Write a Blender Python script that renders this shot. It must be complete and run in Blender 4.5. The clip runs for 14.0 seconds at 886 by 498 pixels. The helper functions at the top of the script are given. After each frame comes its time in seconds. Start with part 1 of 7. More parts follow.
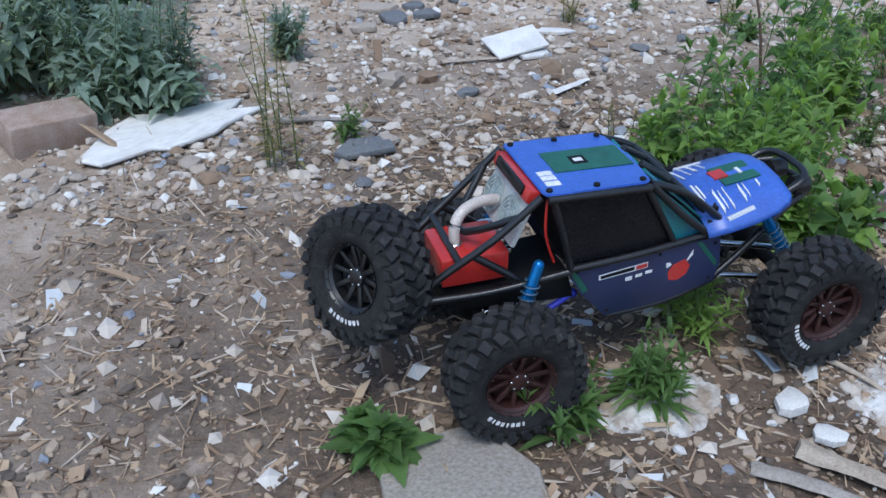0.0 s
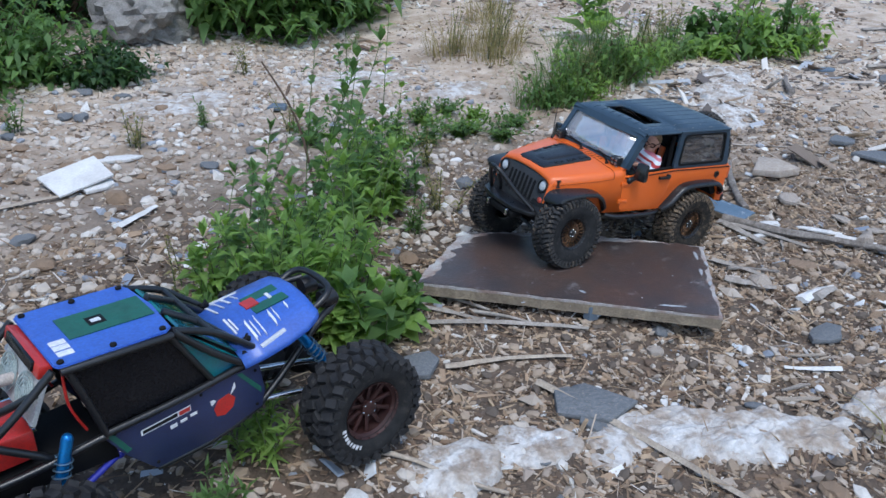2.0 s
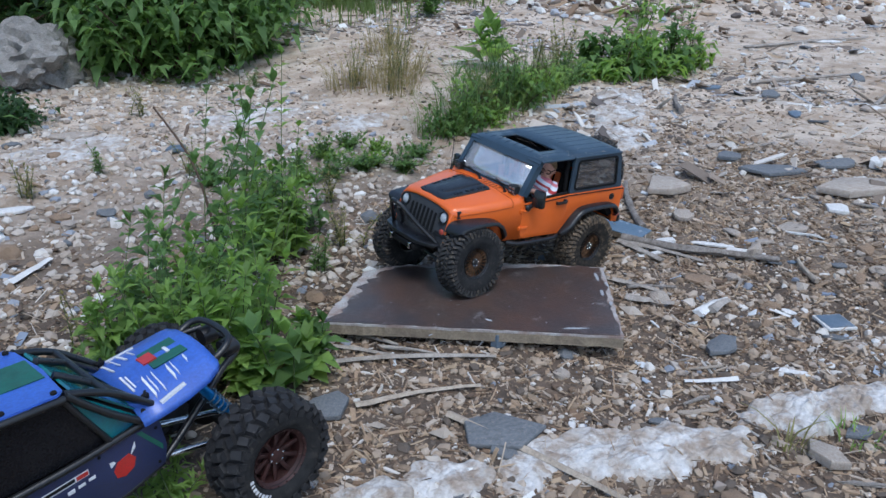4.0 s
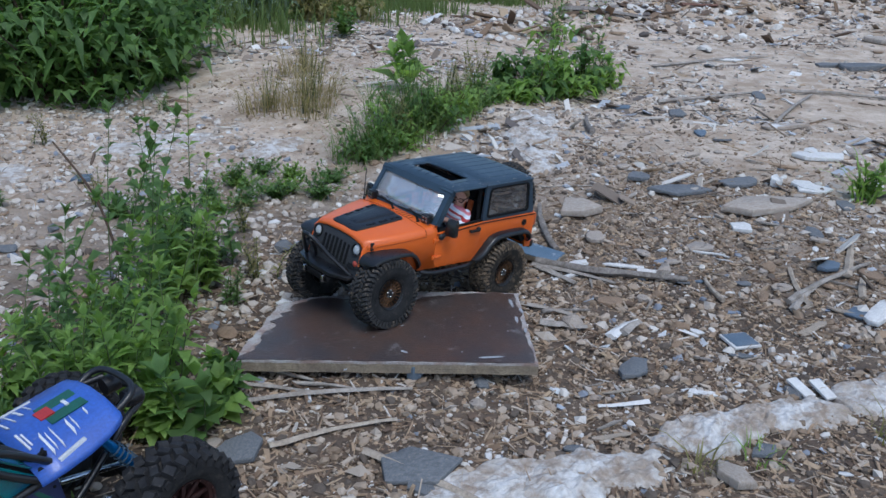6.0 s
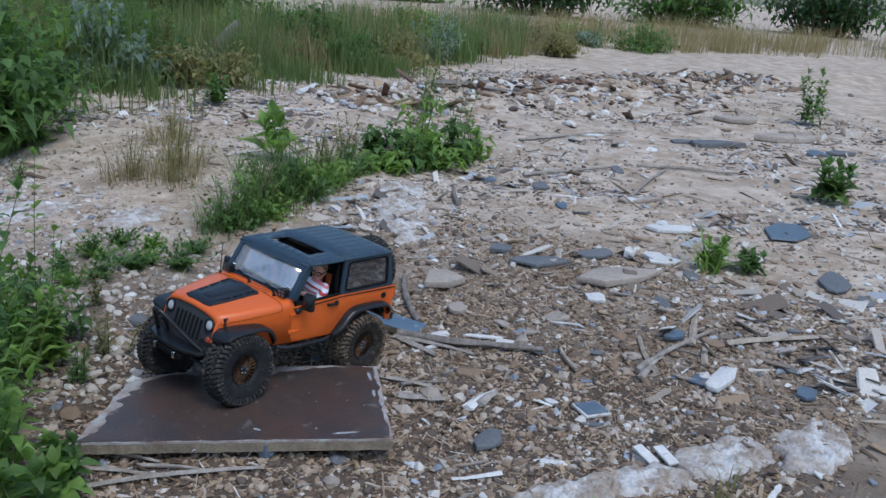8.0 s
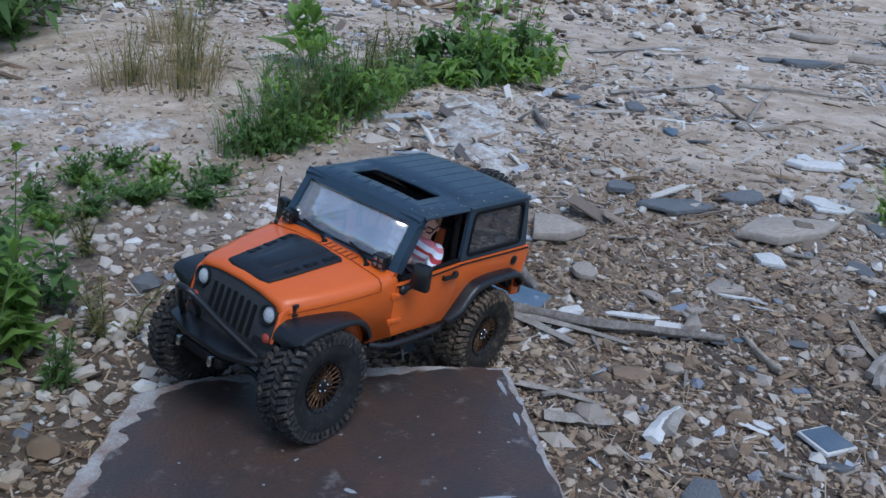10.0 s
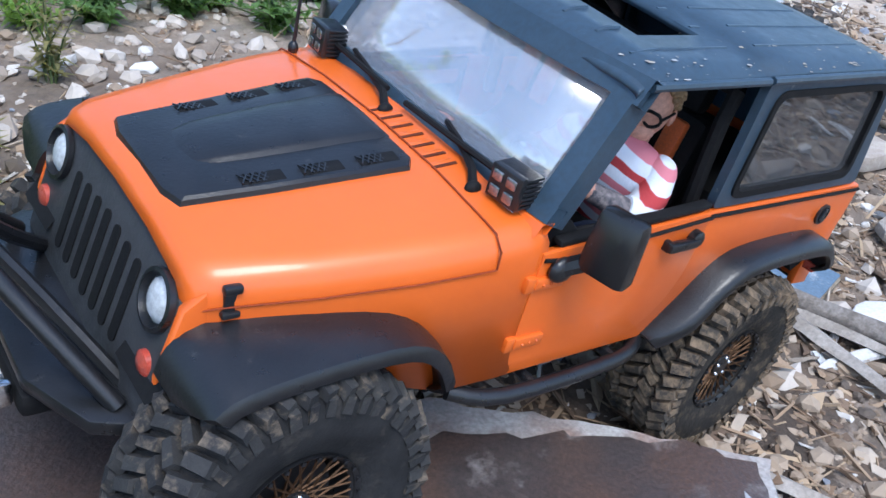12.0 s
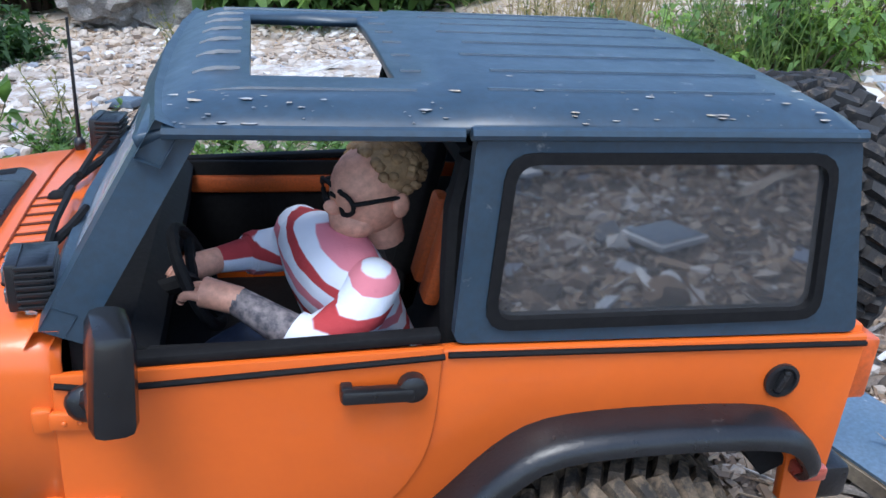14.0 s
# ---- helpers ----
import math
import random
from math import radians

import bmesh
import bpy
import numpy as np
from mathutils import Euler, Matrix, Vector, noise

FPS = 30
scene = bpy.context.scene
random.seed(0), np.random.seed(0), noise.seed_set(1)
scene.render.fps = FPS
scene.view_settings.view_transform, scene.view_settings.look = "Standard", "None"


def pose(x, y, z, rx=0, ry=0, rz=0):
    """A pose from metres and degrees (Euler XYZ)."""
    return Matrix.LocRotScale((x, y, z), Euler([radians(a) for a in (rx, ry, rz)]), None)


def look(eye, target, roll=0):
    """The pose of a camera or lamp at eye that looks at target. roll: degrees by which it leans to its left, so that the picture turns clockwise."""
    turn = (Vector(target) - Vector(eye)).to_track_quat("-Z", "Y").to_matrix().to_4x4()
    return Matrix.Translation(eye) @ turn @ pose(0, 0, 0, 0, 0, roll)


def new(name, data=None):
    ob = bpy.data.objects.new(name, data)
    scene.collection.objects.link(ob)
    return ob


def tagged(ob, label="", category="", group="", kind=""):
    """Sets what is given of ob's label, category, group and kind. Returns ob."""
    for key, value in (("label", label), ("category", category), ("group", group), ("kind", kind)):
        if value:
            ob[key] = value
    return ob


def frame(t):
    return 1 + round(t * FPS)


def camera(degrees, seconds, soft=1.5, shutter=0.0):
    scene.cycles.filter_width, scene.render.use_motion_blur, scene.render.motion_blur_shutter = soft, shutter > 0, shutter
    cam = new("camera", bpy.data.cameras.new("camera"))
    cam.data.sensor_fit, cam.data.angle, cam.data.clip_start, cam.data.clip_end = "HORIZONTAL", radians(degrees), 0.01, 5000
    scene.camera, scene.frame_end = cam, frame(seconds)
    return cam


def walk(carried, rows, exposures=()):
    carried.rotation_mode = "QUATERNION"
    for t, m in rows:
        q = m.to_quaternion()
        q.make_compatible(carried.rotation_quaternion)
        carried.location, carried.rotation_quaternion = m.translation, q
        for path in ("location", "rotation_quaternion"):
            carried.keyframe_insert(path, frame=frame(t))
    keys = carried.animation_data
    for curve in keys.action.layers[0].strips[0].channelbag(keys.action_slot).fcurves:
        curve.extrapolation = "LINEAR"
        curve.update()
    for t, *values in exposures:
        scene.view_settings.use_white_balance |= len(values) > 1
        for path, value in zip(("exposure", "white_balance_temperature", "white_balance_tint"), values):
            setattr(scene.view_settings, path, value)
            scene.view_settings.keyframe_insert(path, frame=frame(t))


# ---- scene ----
cam = camera(54.2, 14.0)
PATH = [
    (0, (-1.084, -1.016, 0.654), (-0.862, 0.671, -0.398), 1.6),
    (0.5, (-1.046, -1.023, 0.662), (-0.528, 0.616, -0.36), 1.6),
    (1, (-1.018, -1.035, 0.689), (-0.336, 0.56, -0.307), 1.8),
    (1.5, (-0.966, -1.049, 0.716), (-0.123, 0.513, -0.206), 2.6),
    (2, (-0.952, -1.055, 0.719), (0.024, 0.471, -0.129), 2.7),
    (2.5, (-0.941, -1.05, 0.72), (0.117, 0.438, -0.096), 2.4),
    (3, (-0.936, -1.051, 0.72), (0.177, 0.406, -0.078), 2.2),
    (3.2, (-0.937, -1.053, 0.719), (0.19, 0.397, -0.073), 2.1),
    (5.3, (-0.917, -1.089, 0.78), (0.256, 0.323, -0.015), 0.8),
    (5.5, (-0.914, -1.062, 0.759), (0.312, 0.312, -0.022), 1.9),
    (6, (-0.911, -1.069, 0.767), (0.373, 0.265, 0.012), 2.3),
    (6.5, (-0.904, -1.079, 0.771), (0.443, 0.218, 0.063), 3.1),
    (7, (-0.897, -1.099, 0.787), (0.53, 0.154, 0.157), 3.9),
    (7.5, (-0.892, -1.111, 0.788), (0.577, 0.104, 0.183), 4.4),
    (7.7, (-0.892, -1.116, 0.791), (0.599, 0.077, 0.196), 4.7),
    (9.8, (-0.622, -0.684, 0.682), (0.885, 0.455, 0.027), 5.7),
    (10, (-0.582, -0.578, 0.618), (0.888, 0.543, -0.146), 6.6),
    (10.5, (-0.499, -0.388, 0.484), (0.847, 0.673, -0.546), 10.5),
    (11, (-0.349, -0.27, 0.393), (0.913, 0.8, -0.732), 14.2),
    (11.5, (-0.227, -0.212, 0.379), (0.963, 0.946, -0.735), 12.6),
    (12, (-0.132, -0.192, 0.382), (1.009, 1.061, -0.68), 11.0),
    (12.5, (-0.044, -0.208, 0.4), (1.072, 1.049, -0.684), 12.9),
    (13, (0.031, -0.268, 0.4), (1.024, 1.124, -0.638), 7.0),
    (13.5, (0.123, -0.276, 0.344), (0.848, 1.371, -0.529), 1.5),
    (14, (0.185, -0.229, 0.322), (0.546, 1.585, -0.441), -0.7),
]
walk(cam, [(t, look(eye, target, roll)) for t, eye, target, roll in PATH], exposures=[(0.0, 0.6, 5700, 5), (3.2, 0.56, 5750, 5), (5.3, 0.32, 5700, 5), (7.7, 0.22, 5700, 5), (9.8, 0.08, 5550, 5), (10.2, 0.2, 5350, 5), (10.8, 0.66, 5300, 6), (11.5, 1.22, 5500, 7), (12.1, 1.14, 5750, 7), (13.0, 0.96, 5850, 7), (14.0, 1.14, 5750, 7)])

# ---- light ----
world = bpy.data.worlds.new("world")
scene.world = world
world.use_nodes = True
wn = world.node_tree
sky = wn.nodes.new("ShaderNodeTexSky")
sky.sky_type, sky.sun_disc = "NISHITA", False
SUN_UP, SUN_TURN = radians(64), radians(200)
sky.sun_elevation, sky.sun_rotation = SUN_UP, SUN_TURN
sky.air_density, sky.dust_density, sky.ozone_density = 1.0, 2.0, 1.0
bg = wn.nodes["Background"]
bg.inputs["Strength"].default_value = 0.15
wn.links.new(sky.outputs[0], bg.inputs[0])
sun_data = bpy.data.lights.new("sun", "SUN")
sun_data.energy, sun_data.angle, sun_data.color = 1.2, radians(25), (1.0, 0.97, 0.93)
sun = new("sun", sun_data)
SUN_DIR = Vector((math.sin(SUN_TURN) * math.cos(SUN_UP), math.cos(SUN_TURN) * math.cos(SUN_UP), math.sin(SUN_UP)))
sun.matrix_world = look(SUN_DIR * 30, (0, 0, 0))


# ---- materials ----
def material(name, colour, rough=0.6, metal=0.0, other=None, scale=40.0, bump=0.0, fine=400.0, coat=0.0, dust=None, dust_amount=0.0,
             vary=0.0, speck=0.35, spec=None, transmission=0.0, sheen=0.0, emission=None, bump_dist=0.002):
    """A principled surface: two colours mixed by coarse and fine noise, settled dust on top, bump, and a shift from piece to piece."""
    m = bpy.data.materials.new(name)
    m.use_nodes = True
    t, b = m.node_tree, m.node_tree.nodes["Principled BSDF"]
    b.inputs["Roughness"].default_value, b.inputs["Metallic"].default_value = rough, metal
    b.inputs["Coat Weight"].default_value = coat
    b.inputs["Specular IOR Level"].default_value = spec if spec is not None else (0.25 if rough > 0.65 else 0.5)
    b.inputs["Coat Roughness"].default_value = 0.08
    b.inputs["Transmission Weight"].default_value = transmission
    if emission:
        b.inputs["Emission Color"].default_value, b.inputs["Emission Strength"].default_value = (*emission[:3], 1), emission[3]
    at = t.nodes.new("ShaderNodeTexCoord").outputs["Object"]

    def noise_of(s, detail=5.0, rough_=0.6):
        n = t.nodes.new("ShaderNodeTexNoise")
        n.inputs["Scale"].default_value, n.inputs["Detail"].default_value, n.inputs["Roughness"].default_value = s, detail, rough_
        t.links.new(at, n.inputs["Vector"])
        return n.outputs["Fac"]

    def ramp_of(fac, lo, hi):
        r = t.nodes.new("ShaderNodeMapRange")
        r.inputs["From Min"].default_value, r.inputs["From Max"].default_value = lo, hi
        t.links.new(fac, r.inputs["Value"])
        return r.outputs["Result"]

    def mixed(fac, a, c, blend="MIX"):
        x = t.nodes.new("ShaderNodeMix")
        x.data_type, x.blend_type = "RGBA", blend
        for socket, v in ((x.inputs["Factor"], fac), (x.inputs["A"], a), (x.inputs["B"], c)):
            if isinstance(v, (int, float)):
                socket.default_value = v
            elif isinstance(v, tuple):
                socket.default_value = (*v, 1)
            else:
                t.links.new(v, socket)
        return x.outputs["Result"]

    other = other or tuple(c * 0.8 for c in colour)
    col = mixed(ramp_of(noise_of(scale), 0.35, 0.65), colour, other)
    col = mixed(ramp_of(noise_of(fine, 3), 0.3, 0.7), col, mixed(speck, col, (0.02, 0.02, 0.02)))
    if dust:
        col = mixed(ramp_of(noise_of(scale * 1.7, 8, 0.7), 0.68 - 0.35 * dust_amount, 0.78 - 0.2 * dust_amount), col, dust)
    if vary:
        info = t.nodes.new("ShaderNodeNewGeometry").outputs["Random Per Island"]
        hsv = t.nodes.new("ShaderNodeHueSaturation")
        t.links.new(ramp_of(info, 0, 1), hsv.inputs["Value"])
        scaled = t.nodes.new("ShaderNodeMapRange")
        scaled.inputs["To Min"].default_value, scaled.inputs["To Max"].default_value = 1 - vary, 1 + vary
        t.links.new(info, scaled.inputs["Value"])
        t.links.new(scaled.outputs["Result"], hsv.inputs["Value"])
        t.links.new(col, hsv.inputs["Color"])
        col = hsv.outputs["Color"]
    t.links.new(col, b.inputs["Base Color"])
    if rough < 0.6 and metal < 0.5 and transmission == 0:
        rr = t.nodes.new("ShaderNodeMapRange")
        rr.inputs["To Min"].default_value, rr.inputs["To Max"].default_value = rough * 0.75, min(1, rough * 1.5)
        t.links.new(noise_of(scale * 2.3), rr.inputs["Value"])
        t.links.new(rr.outputs["Result"], b.inputs["Roughness"])
    if bump:
        bp = t.nodes.new("ShaderNodeBump")
        bp.inputs["Strength"].default_value, bp.inputs["Distance"].default_value = bump, bump_dist
        t.links.new(noise_of(fine * 0.6, 6), bp.inputs["Height"])
        t.links.new(bp.outputs["Normal"], b.inputs["Normal"])
    return m


ORANGE = material("orange_paint", (0.68, 0.125, 0.012), 0.33, coat=0.35, other=(0.65, 0.115, 0.011), scale=14, fine=150, speck=0.03)
BLACK = material("black_plastic", (0.006, 0.0065, 0.008), 0.27, other=(0.012, 0.0125, 0.015), scale=60, bump=0.12, fine=900, dust=(0.07, 0.065, 0.06), dust_amount=0.1)
# black roof, the blue of the reflected sky put into its base colour
ROOF = material("sky_tinted_black_paint", (0.025, 0.05, 0.078), 0.34, other=(0.034, 0.06, 0.09), scale=45, fine=300, bump=0.05, dust=(0.25, 0.25, 0.25), dust_amount=0.12)
MATTE = material("matte_black", (0.008, 0.008, 0.009), 0.7, scale=60, bump=0.1)
RUBBER = material("dusty_rubber", (0.02, 0.02, 0.022), 0.75, other=(0.045, 0.044, 0.043), scale=60, bump=0.4, fine=700, dust=(0.16, 0.125, 0.09), dust_amount=0.45)
CARCASS = material("dark_tyre_carcass", (0.013, 0.013, 0.014), 0.8, other=(0.027, 0.027, 0.028), scale=50, bump=0.4, fine=500, dust=(0.05, 0.045, 0.04), dust_amount=0.4)
MUD_BASE = material("muddy_carcass", (0.016, 0.015, 0.014), 0.85, other=(0.035, 0.03, 0.025), scale=70, bump=0.4, fine=500, dust=(0.1, 0.075, 0.05), dust_amount=0.5)
MUD = material("muddy_rubber", (0.03, 0.028, 0.026), 0.85, other=(0.07, 0.058, 0.045), scale=70, bump=0.4, fine=600, dust=(0.2, 0.145, 0.095), dust_amount=0.75)
RUBBER2 = material("black_rubber", (0.01, 0.01, 0.012), 0.7, other=(0.028, 0.028, 0.03), scale=60, bump=0.35, fine=700, dust=(0.09, 0.08, 0.075), dust_amount=0.3)
BRONZE = material("bronze_wire", (0.15, 0.08, 0.04), 0.5, metal=0.9, scale=80)
CHROME = material("chrome", (0.75, 0.75, 0.76), 0.18, metal=1.0, other=(0.7, 0.7, 0.7))
WHITE_LENS = material("frosted_lens", (0.6, 0.62, 0.64), 0.15, other=(0.5, 0.52, 0.54), coat=0.6)
GRILLE = material("grille_grey", (0.034, 0.036, 0.04), 0.5, other=(0.045, 0.046, 0.05), scale=60, bump=0.15, fine=900)
RED_LENS = material("red_lens", (0.5, 0.06, 0.035), 0.25, other=(0.4, 0.09, 0.06), coat=0.5)
for dull, level in ((BLACK, 0.5), (MATTE, 0.15), (RUBBER, 0.25), (MUD, 0.2), (RUBBER2, 0.25), (CARCASS, 0.15), (MUD_BASE, 0.15), (GRILLE, 0.3)):
    dull.node_tree.nodes["Principled BSDF"].inputs["Specular IOR Level"].default_value = level
ORANGE_TRIM = material("orange_trim", (0.6, 0.12, 0.02), 0.6, bump=0.2, fine=900)


def glass(name, colour, rough, mixw, glare_amount=0.0):
    """A thin pane: mostly clear, with painted pale glare and a gloss on it."""
    m = bpy.data.materials.new(name)
    m.use_nodes = True
    t = m.node_tree
    t.nodes.clear()
    out, mix = t.nodes.new("ShaderNodeOutputMaterial"), t.nodes.new("ShaderNodeMixShader")
    clear, gloss = t.nodes.new("ShaderNodeBsdfTransparent"), t.nodes.new("ShaderNodeBsdfGlossy")
    clear.inputs["Color"].default_value = (*colour, 1)
    gloss.inputs["Roughness"].default_value = rough
    gloss.inputs["Color"].default_value = (0.9, 0.9, 0.9, 1)
    n = t.nodes.new("ShaderNodeTexNoise")
    n.inputs["Scale"].default_value, n.inputs["Detail"].default_value = 60, 6
    c = t.nodes.new("ShaderNodeTexCoord")
    t.links.new(c.outputs["Object"], n.inputs["Vector"])
    r = t.nodes.new("ShaderNodeMapRange")
    r.inputs["To Min"].default_value, r.inputs["To Max"].default_value = mixw * 0.88, mixw * 1.12
    t.links.new(n.outputs["Fac"], r.inputs["Value"])
    t.links.new(r.outputs["Result"], mix.inputs[0])
    # diffuse white painted in as the sky's glare on the pane
    glare_white, glare_mix = t.nodes.new("ShaderNodeBsdfDiffuse"), t.nodes.new("ShaderNodeMixShader")
    glare_white.inputs["Color"].default_value = (0.75, 0.76, 0.8, 1)
    glare_mix.inputs[0].default_value = glare_amount
    t.links.new(clear.outputs[0], glare_mix.inputs[1])
    t.links.new(glare_white.outputs[0], glare_mix.inputs[2])
    t.links.new(glare_mix.outputs[0], mix.inputs[1])
    t.links.new(gloss.outputs[0], mix.inputs[2])
    t.links.new(mix.outputs[0], out.inputs[0])
    return m


WINDSHIELD = glass("clear_pane", (0.82, 0.83, 0.85), 0.07, 0.32, 0.22)
SMOKED = glass("smoked_pane", (0.22, 0.22, 0.23), 0.03, 0.22, 0.06)


# ---- mesh tools ----
def mesh_of(bm, name, mats, smooth=40):
    bmesh.ops.recalc_face_normals(bm, faces=bm.faces)
    me = bpy.data.meshes.new(name)
    bm.to_mesh(me)
    bm.free()
    for m in mats if isinstance(mats, (list, tuple)) else (mats,):
        me.materials.append(m)
    if smooth:
        me.shade_smooth()
        me.set_sharp_from_angle(angle=radians(smooth))
    return me


def part(name, bm, mats, parent, label="", smooth=40):
    ob = new(name, mesh_of(bm, name, mats, smooth))
    ob.parent = parent
    return tagged(ob, label)


def thing(name, m, label, category, group="", kind=""):
    ob = new(name)
    ob.empty_display_size = 0.02
    ob.matrix_world = m
    return tagged(ob, label, category, group, kind)


def box(bm, c, s, turn=(0, 0, 0), bev=0.0, taper=1.0):
    made = bmesh.ops.create_cube(bm, size=1)["verts"]
    for v in made:
        k = taper if v.co.z > 0 else 1.0
        v.co = Vector((v.co.x * s[0] * k, v.co.y * s[1] * k, v.co.z * s[2]))
    if bev:
        edges = list({e for v in made for e in v.link_edges})
        res = bmesh.ops.bevel(bm, geom=edges, offset=bev, segments=2, profile=0.5, affect="EDGES")
        made = list({v for f in res["faces"] for v in f.verts} | {v for v in made if v.is_valid})
    bmesh.ops.transform(bm, matrix=pose(*c, *turn), verts=made)
    return made


def prism(bm, pts, y0, y1, bev=0.0, axis="y"):
    """A flat outline given in x and z, drawn out from y0 to y1."""
    put = (lambda p, d: (p[0], d, p[1])) if axis == "y" else ((lambda p, d: (d, p[0], p[1])) if axis == "x" else (lambda p, d: (p[0], p[1], d)))
    a, b = [bm.verts.new(put(p, y0)) for p in pts], [bm.verts.new(put(p, y1)) for p in pts]
    faces = [bm.faces.new(a), bm.faces.new(b[::-1])]
    n = len(pts)
    for i in range(n):
        faces.append(bm.faces.new((a[i], a[(i + 1) % n], b[(i + 1) % n], b[i])))
    if bev:
        bmesh.ops.recalc_face_normals(bm, faces=faces)
        edges = list(faces[0].edges) + list(faces[1].edges)
        bmesh.ops.bevel(bm, geom=edges, offset=bev, segments=2, profile=0.5, affect="EDGES")


def ring(bm, outer, inner, y0, y1, axis="y"):
    """A frame between two outlines of as many points, drawn out from y0 to y1."""
    put = (lambda p, d: (p[0], d, p[1])) if axis == "y" else (lambda p, d: (d, p[0], p[1]))
    v = [[bm.verts.new(put(p, d)) for p in pts] for d in (y0, y1) for pts in (outer, inner)]
    n = len(outer)
    for i in range(n):
        j = (i + 1) % n
        for a, b in ((0, 1), (1, 3), (3, 2), (2, 0)):
            bm.faces.new((v[a][i], v[a][j], v[b][j], v[b][i]))


def lathe(bm, profile, segs=32, matrix=Matrix.Identity(4), close=False, cap=True):
    """Turns (radius, y) pairs about the y axis."""
    rings = []
    for r, y in profile:
        rings.append([bm.verts.new(matrix @ Vector((r * math.cos(a), y, r * math.sin(a)))) for a in (2 * math.pi * i / segs for i in range(segs))])
    pairs = list(zip(rings, rings[1:])) + ([(rings[-1], rings[0])] if close else [])
    for a, b in pairs:
        for i in range(segs):
            bm.faces.new((a[i], a[(i + 1) % segs], b[(i + 1) % segs], b[i]))
    if not close:
        for r in (rings[0], rings[-1]) if cap else ():
            bm.faces.new(r)


def tube(bm, pts, r, segs=8, r_end=None):
    pts = [Vector(p) for p in pts]
    rings = []
    for i, p in enumerate(pts):
        d = (pts[min(i + 1, len(pts) - 1)] - pts[max(i - 1, 0)]).normalized()
        side = d.cross(Vector((0, 0, 1)) if abs(d.z) < 0.9 else Vector((1, 0, 0))).normalized()
        up = side.cross(d)
        k = r if r_end is None else r + (r_end - r) * i / (len(pts) - 1)
        rings.append([bm.verts.new(p + k * (side * math.cos(a) + up * math.sin(a))) for a in (2 * math.pi * j / segs for j in range(segs))])
    for a, b in zip(rings, rings[1:]):
        for j in range(segs):
            bm.faces.new((a[j], a[(j + 1) % segs], b[(j + 1) % segs], b[j]))
    bm.faces.new(rings[0])
    bm.faces.new(rings[-1][::-1])


def loft(bm, sections, closed=False):
    rows = [[bm.verts.new(p) for p in s] for s in sections]
    for a, b in zip(rows, rows[1:]):
        n = len(a)
        for i in range(n if closed else n - 1):
            bm.faces.new((a[i], a[(i + 1) % n], b[(i + 1) % n], b[i]))
    if closed:
        bm.faces.new(rows[0][::-1])
        bm.faces.new(rows[-1])
    return rows


def curve_pts(pts, n=4):
    """A smooth line through the points."""
    pts = [Vector(p) for p in pts]
    out = []
    for i in range(len(pts) - 1):
        p0, p1, p2, p3 = pts[max(i - 1, 0)], pts[i], pts[i + 1], pts[min(i + 2, len(pts) - 1)]
        for k in range(n):
            s = k / n
            out.append(0.5 * ((2 * p1) + (p2 - p0) * s + (2 * p0 - 5 * p1 + 4 * p2 - p3) * s * s + (3 * p1 - p0 - 3 * p2 + p3) * s**3))
    return out + [pts[-1]]


def ball(bm, c, s, turn=(0, 0, 0), seg=12, mat=0):
    made = bmesh.ops.create_uvsphere(bm, u_segments=seg, v_segments=max(6, seg * 2 // 3), radius=1)["verts"]
    for f in {f for v in made for f in v.link_faces}:
        f.material_index = mat
    bmesh.ops.transform(bm, matrix=pose(*c, *turn) @ Matrix.Diagonal((*s, 1)), verts=made)
    return made


# ---- ground ----
def ground_z(x, y):
    u = min(max((x - 0.45) / 0.75, 0), 1)
    z = 0.065 * u * u * (3 - 2 * u)
    z += 0.010 * noise.noise((x * 1.7, y * 1.7, 3.0)) + 0.006 * noise.noise((x * 5, y * 5, 9.0)) - 0.004
    far = max(0.0, math.hypot(x, y) - 2.5)
    if x > 2.2:
        z += 0.075 * min(1, (x - 2.2) / 0.8) * math.exp(-((y - 2.3 + 0.1 * (x - 3.0)) / 0.3) ** 2) * (1 + 0.5 * noise.noise((x * 2.2, y * 2.2, 8.0)))
    z += 0.026 * math.exp(-((x + 0.575 + 0.17 * (y + 0.157)) / 0.09) ** 2 - (max(0, abs(y + 0.16) - 0.14) / 0.06) ** 2)
    z += 0.016 * math.exp(-((x / 0.2) ** 2 + ((y - 0.02) / 0.25) ** 2))
    return z + min(far, 3.0) * 0.02 * noise.noise((x * 0.6, y * 0.6, 1.0)) - 0.002


def graded(lo, hi, step, far):
    out = list(np.arange(lo, hi + step / 2, step))
    d, a, b = step, lo, hi
    while b < far:
        d *= 1.16
        a, b = a - d, b + d
        out = [a, *out, b]
    return out


